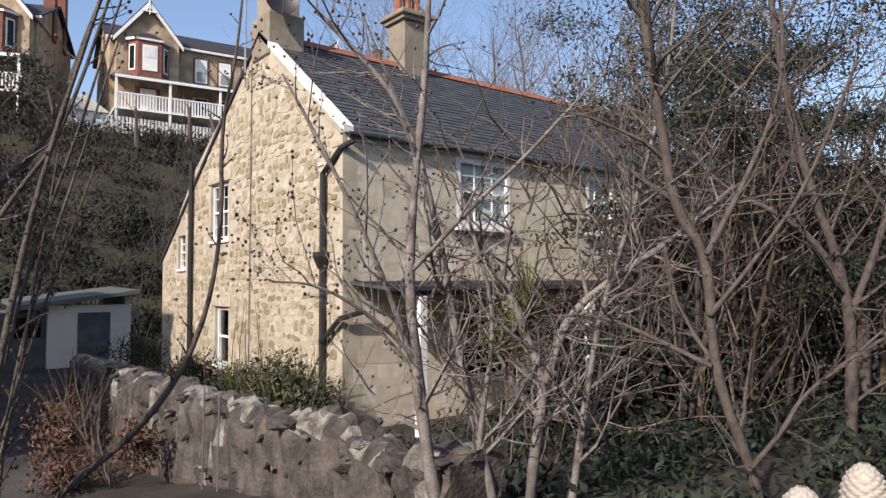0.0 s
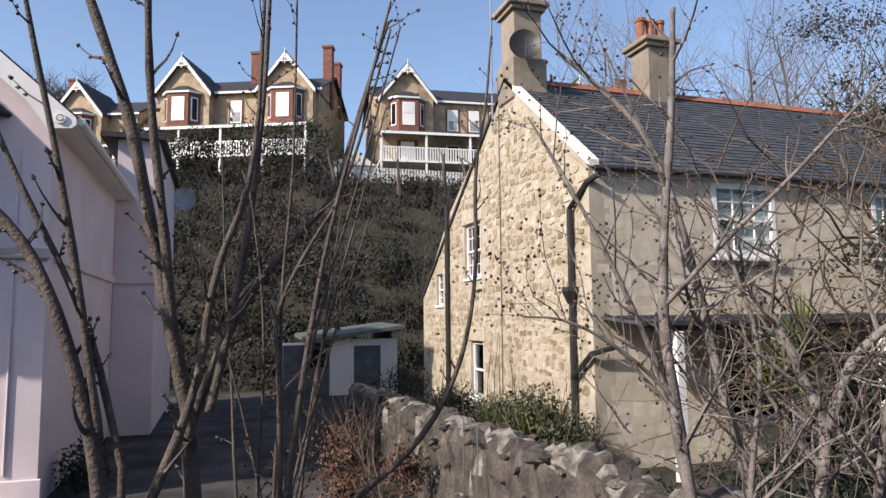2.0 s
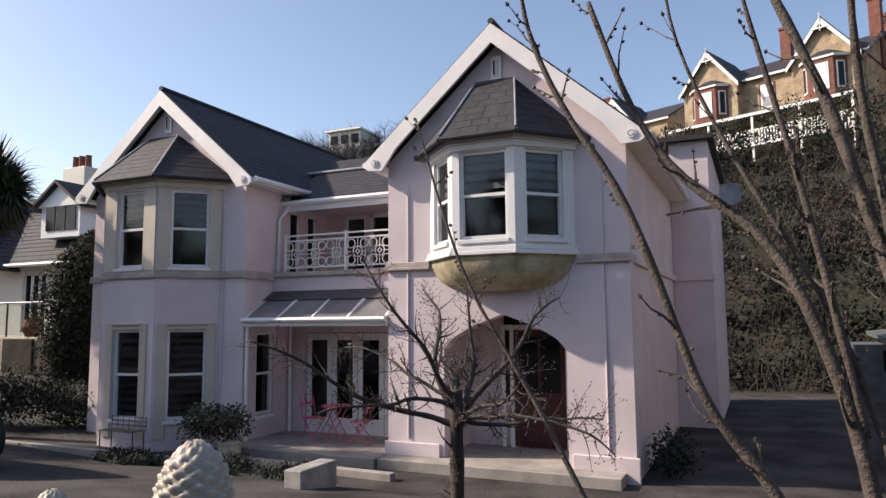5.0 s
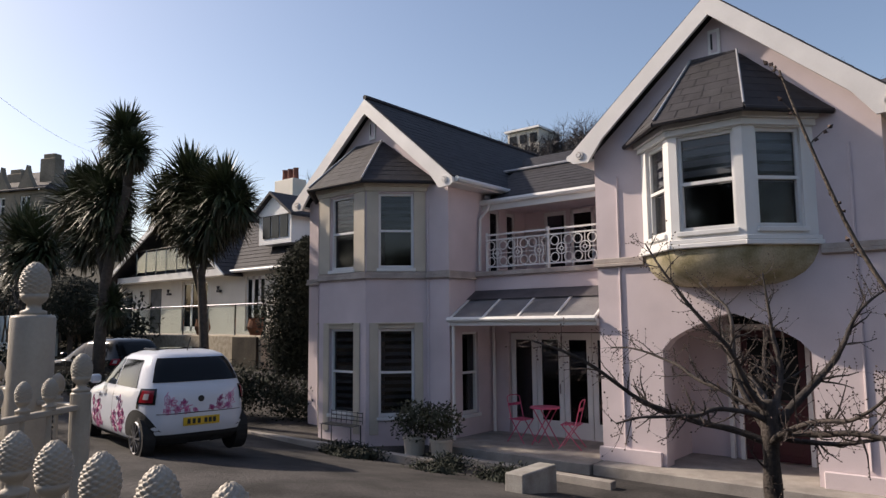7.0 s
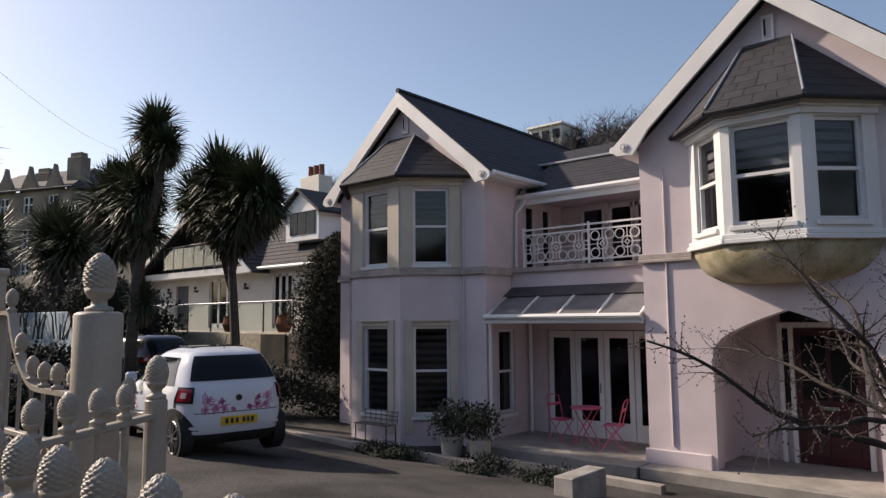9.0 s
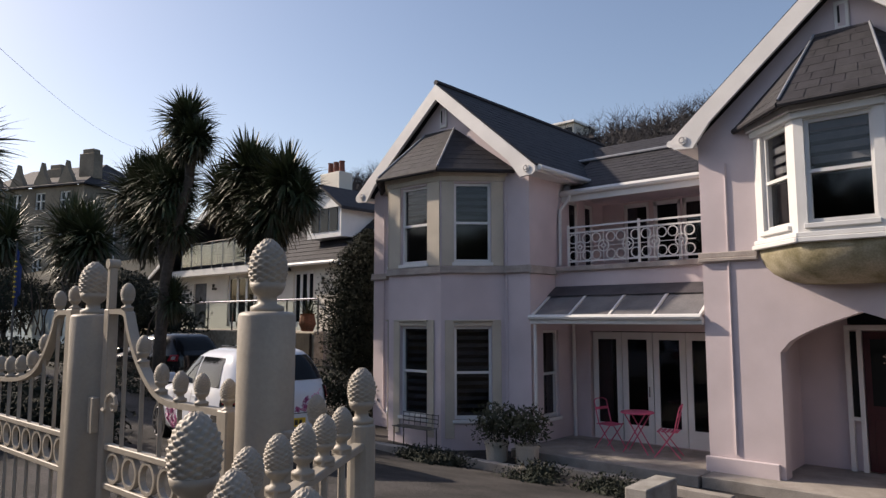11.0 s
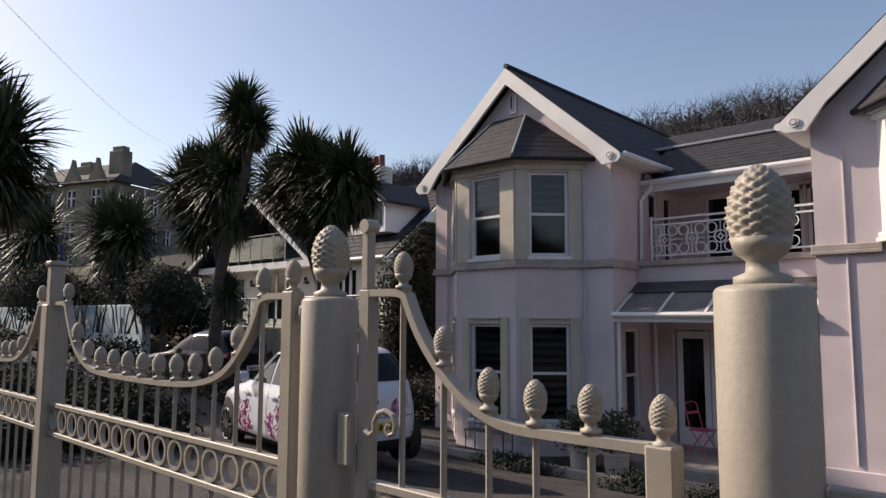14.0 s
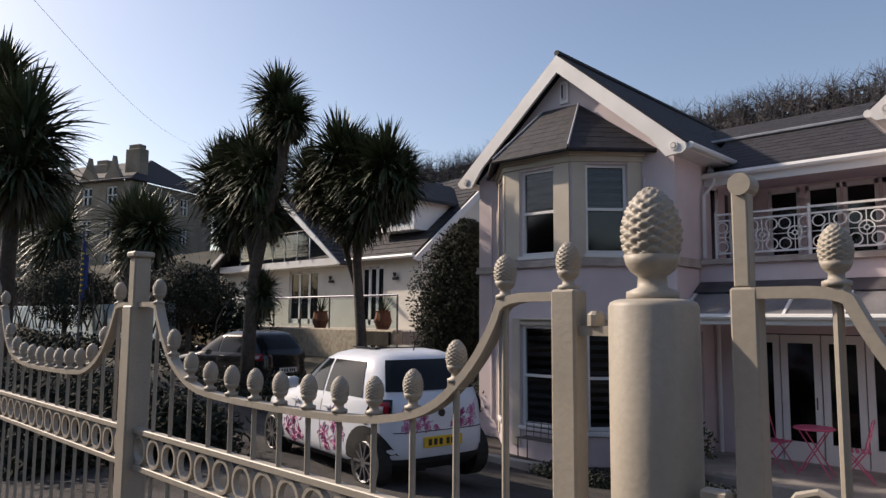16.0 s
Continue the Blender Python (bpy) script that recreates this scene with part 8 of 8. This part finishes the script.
bwl = put("garden_wall", box(BM(), -48, 10.6, 0.2, -27, 10.9, 2.0, 0.03), BLUEWALL)
tagged(bwl, "pale blue painted garden wall behind the hedge", "garden wall", kind="structure")
bk = thing("shrubbery", "dark tangled shrubbery below the grey building", "shrubs", kind="stuff")
bm = BM()
for k in range(170):
    x = rnd.uniform(-66, -27)
    y = rnd.uniform(12.0, 20) if x < -37 else rnd.uniform(11.5, 13.5)
    leaf_cloud(rnd, bm, (x, y, 1.3 + rnd.uniform(0, 1.4) + max(0, (-x - 36)) * 0.03), rnd.uniform(0.8, 1.7), 330, 0.12, (1.2, 1, 0.8), 0.3)
tagged(part("foliage", bm, LEAF_DARK, bk), kind="stuff")
bm = BM()
for k in range(240):
    x = rnd.uniform(-60, -26)
    tube(bm, bent(rnd, (x, rnd.uniform(10, 11.8), 1.0), (rnd.uniform(-0.6, 0.6), 0, 1), rnd.uniform(1, 3.2), 3, 0.3), [0.035, 0.028, 0.02, 0.01], 3, cap=False)
tagged(part("stem_tangle", bm, TWIG, bk), kind="stuff")
fl = thing("flag", "blue flag with yellow dots hanging on a pole", "flag")
part("pole", tube(BM(), ((-27.3, 8.0, 0.4), (-27.3, 8.0, 4.1)), 0.035, 6), SHEDGREY, fl)
bm = BM()
prev = None
for k in range(8):
    x = -27.28 + 0.07 * k
    y = 8.0 + 0.06 * math.sin(k * 1.6)
    row = (bm.verts.new((x, y, 2.0 + 0.08 * k)), bm.verts.new((x, y, 3.9 - 0.12 * k)))
    if prev:
        bm.faces.new((prev[0], row[0], row[1], prev[1]))
    prev = row
cl = part("cloth", bm, BLUEFLAG, fl)
bm = BM()
for k in range(8):
    lathe(bm, [(0.035, 0), (0.035, 0.05)], (-27.0 + 0.03 * (k % 3), 7.9, 2.3 + k * 0.16), 6)
part("star", bm, YELLOW, cl)

# ---------- grey stone terrace on the hill ----------
ht = thing("terraced_building", "long grey stone building with gabled dormers and chimneys", "building")
HM = run((-88.2, 22.85), (-75, 28.1), (-0.37, 0.93))
HL = 14.2
holes = []
for k in range(4):
    u = 1.5 + k * 3.4
    for z0, z1 in ((12.9, 14.7), (9.3, 11.3), (5.9, 7.9)):
        holes.append((u - 0.7, u + 0.7, z0, z1))
bm = BM()
holed(bm, HL, 2.0, 15.2, 0.5, holes, HM)
part("front_wall", bm, HOTELWALL, ht)


def hotel_window(parent, mm, h):
    w = part("window", box(BM(), h[0], 0.25, h[2], h[1], 0.3, h[3], 0, mm), CARGLASS, parent)
    bm = BM()
    c = (h[0] + h[1]) / 2
    for a in ((h[0], h[2], h[0] + 0.12, h[3]), (h[1] - 0.12, h[2], h[1], h[3]), (c - 0.07, h[2], c + 0.07, h[3]), (h[0], h[3] - 0.12, h[1], h[3]), (h[0], (h[2] + h[3]) / 2 - 0.06, h[1], (h[2] + h[3]) / 2 + 0.06)):
        box(bm, a[0], 0.1, a[1], a[2], 0.24, a[3], 0, mm)
    part("frame", bm, WHITE, w)


for h in holes:
    hotel_window(ht, HM, h)
HS = run((-75, 28.1), (-75 - 0.37 * 12, 28.1 + 0.93 * 12), (-0.93, -0.37))
holes2 = [(u - 0.6, u + 0.6, z0, z0 + 1.8) for u in (5.6, 7.6) for z0 in (12.6, 9.4, 6.2)]
bm = BM()
holed(bm, 12, 2.0, 15.2, 0.5, holes2, HS, 0.5)
part("side_wall", bm, HOTELWALL, ht)
for h in holes2:
    hotel_window(ht, HS, h)
part("downpipe", tube(BM(), [HS @ Vector((4.0, -0.1, 3)), HS @ Vector((4.0, -0.1, 15))], 0.09, 6), WHITE, ht)
HR = lambda *p: HM @ Vector(p)
for a, b, c, d in (((-0.4, -0.4, 15.2), (HL + 0.4, -0.4, 15.2), (HL - 3.5, 6, 18.6), (-0.4, 6, 18.6)), ((HL + 0.4, -0.4, 15.2), (HL + 0.4, 12.4, 15.2), (HL - 3.5, 6.2, 18.6), (HL - 3.5, 6, 18.6))):
    prism(bm := BM(), [HR(*p) for p in (a, b, c, d)], (0, 0, 0.15))
    part("roof_slope", bm, SLATE, ht)
for k in range(4):
    u = 1.5 + k * 3.4
    prism(bm := BM(), [HR(u - 1.2, -0.05, 15.2), HR(u + 1.2, -0.05, 15.2), HR(u + 0.9, -0.05, 15.9), HR(u + 0.25, -0.05, 17.0), HR(u, -0.05, 17.9), HR(u - 0.25, -0.05, 17.0), HR(u - 0.9, -0.05, 15.9)], HM.to_3x3() @ Vector((0, 0.5, 0)))
    part("dormer_gable", bm, HOTELWALL, ht)
for u, v, dz in ((HL - 1.6, 2.2, 0.0), (HL - 7.0, 3.0, -1.1)):
    c = part("chimney", box(BM(), u - 1.0, v - 0.6, 15.3, u + 1.0, v + 0.6, 18.9 + dz, 0.05, HM), HOTELWALL, ht)
    part("chimney_cap", box(BM(), u - 0.75, v - 0.45, 18.9 + dz, u + 0.75, v + 0.45, 19.4 + dz, 0.05, HM), HOTELWALL, c)
t = thing("building", "low grey building beyond the stone terrace", "building")
part("wall", box(BM(), -112, 18, 2, -92, 34, 12.5), HOTELWALL, t)
prism(bm := BM(), ((-113, 17, 12.5), (-91, 17, 12.5), (-91, 26, 16.5), (-113, 26, 16.5)), (0, 0, 0.3))
part("roof", bm, SLATE, t)
t = thing("hill_house", "white flat-roofed house among trees on the ridge", "house")
part("wall", box(BM(), -58, 86, 24, -52.5, 92, 29.8), CREAMWALL, t)
for k in range(3):
    part("window", box(BM(), -57.6 + k * 1.8, 85.9, 27.9, -56.4 + k * 1.8, 85.98, 29.2), CARGLASS, t)
part("roof", box(BM(), -58.3, 85.5, 29.8, -52.2, 92.5, 30.1), WHITE, t)
t = thing("satellite_dish", "pale grey satellite dish on a wall bracket", "satellite dish")
dm = look((-1.05, 23.7, 5.45), (0.4, 5.0, 8.5))
bm = BM()
prev = None
for j in range(5):
    r = 0.34 * j / 4 + 0.005
    row = [bm.verts.new(dm @ Vector((r * math.cos(a * math.pi / 8), r * 1.1 * math.sin(a * math.pi / 8), -0.9 * r * r))) for a in range(16)]
    if prev:
        for a in range(16):
            bm.faces.new((prev[a], prev[(a + 1) % 16], row[(a + 1) % 16], row[a]))
    prev = row
part("reflector", bm, LEAD, t, smooth=True)
part("bracket", tube(BM(), ((-1.05, 23.72, 5.42), (-1.36, 23.72, 5.3)), 0.025, 6), SHEDGREY, t)
belt = thing("tree_belt", "dark evergreen trees along the far side of the road", "trees", kind="stuff")
rnd = random.Random(303)
bm = BM()
for k in range(430):
    x = rnd.uniform(-66, 30)
    y = rnd.uniform(-19, -12)
    leaf_cloud(rnd, bm, (x, y, rnd.uniform(0.3, 8.0 + 1.4 * noise.noise((x * 0.2, 0, 5)))), 1.7, 190, 0.34, (1.1, 1, 0.9), 0.2)
tagged(part("foliage", bm, LEAF_DARK, belt), kind="stuff")
wire = thing("overhead_wire", "thin overhead telephone wire", "wire")
pts = [Vector((-26, 5.0, 11.2)).lerp(Vector((-60, 27, 16.0)), k / 12) - Vector((0, 0, 0.8 * math.sin(math.pi * k / 12))) for k in range(13)]
part("strand", tube(BM(), pts, 0.007, 4), BLACKIRON, wire)
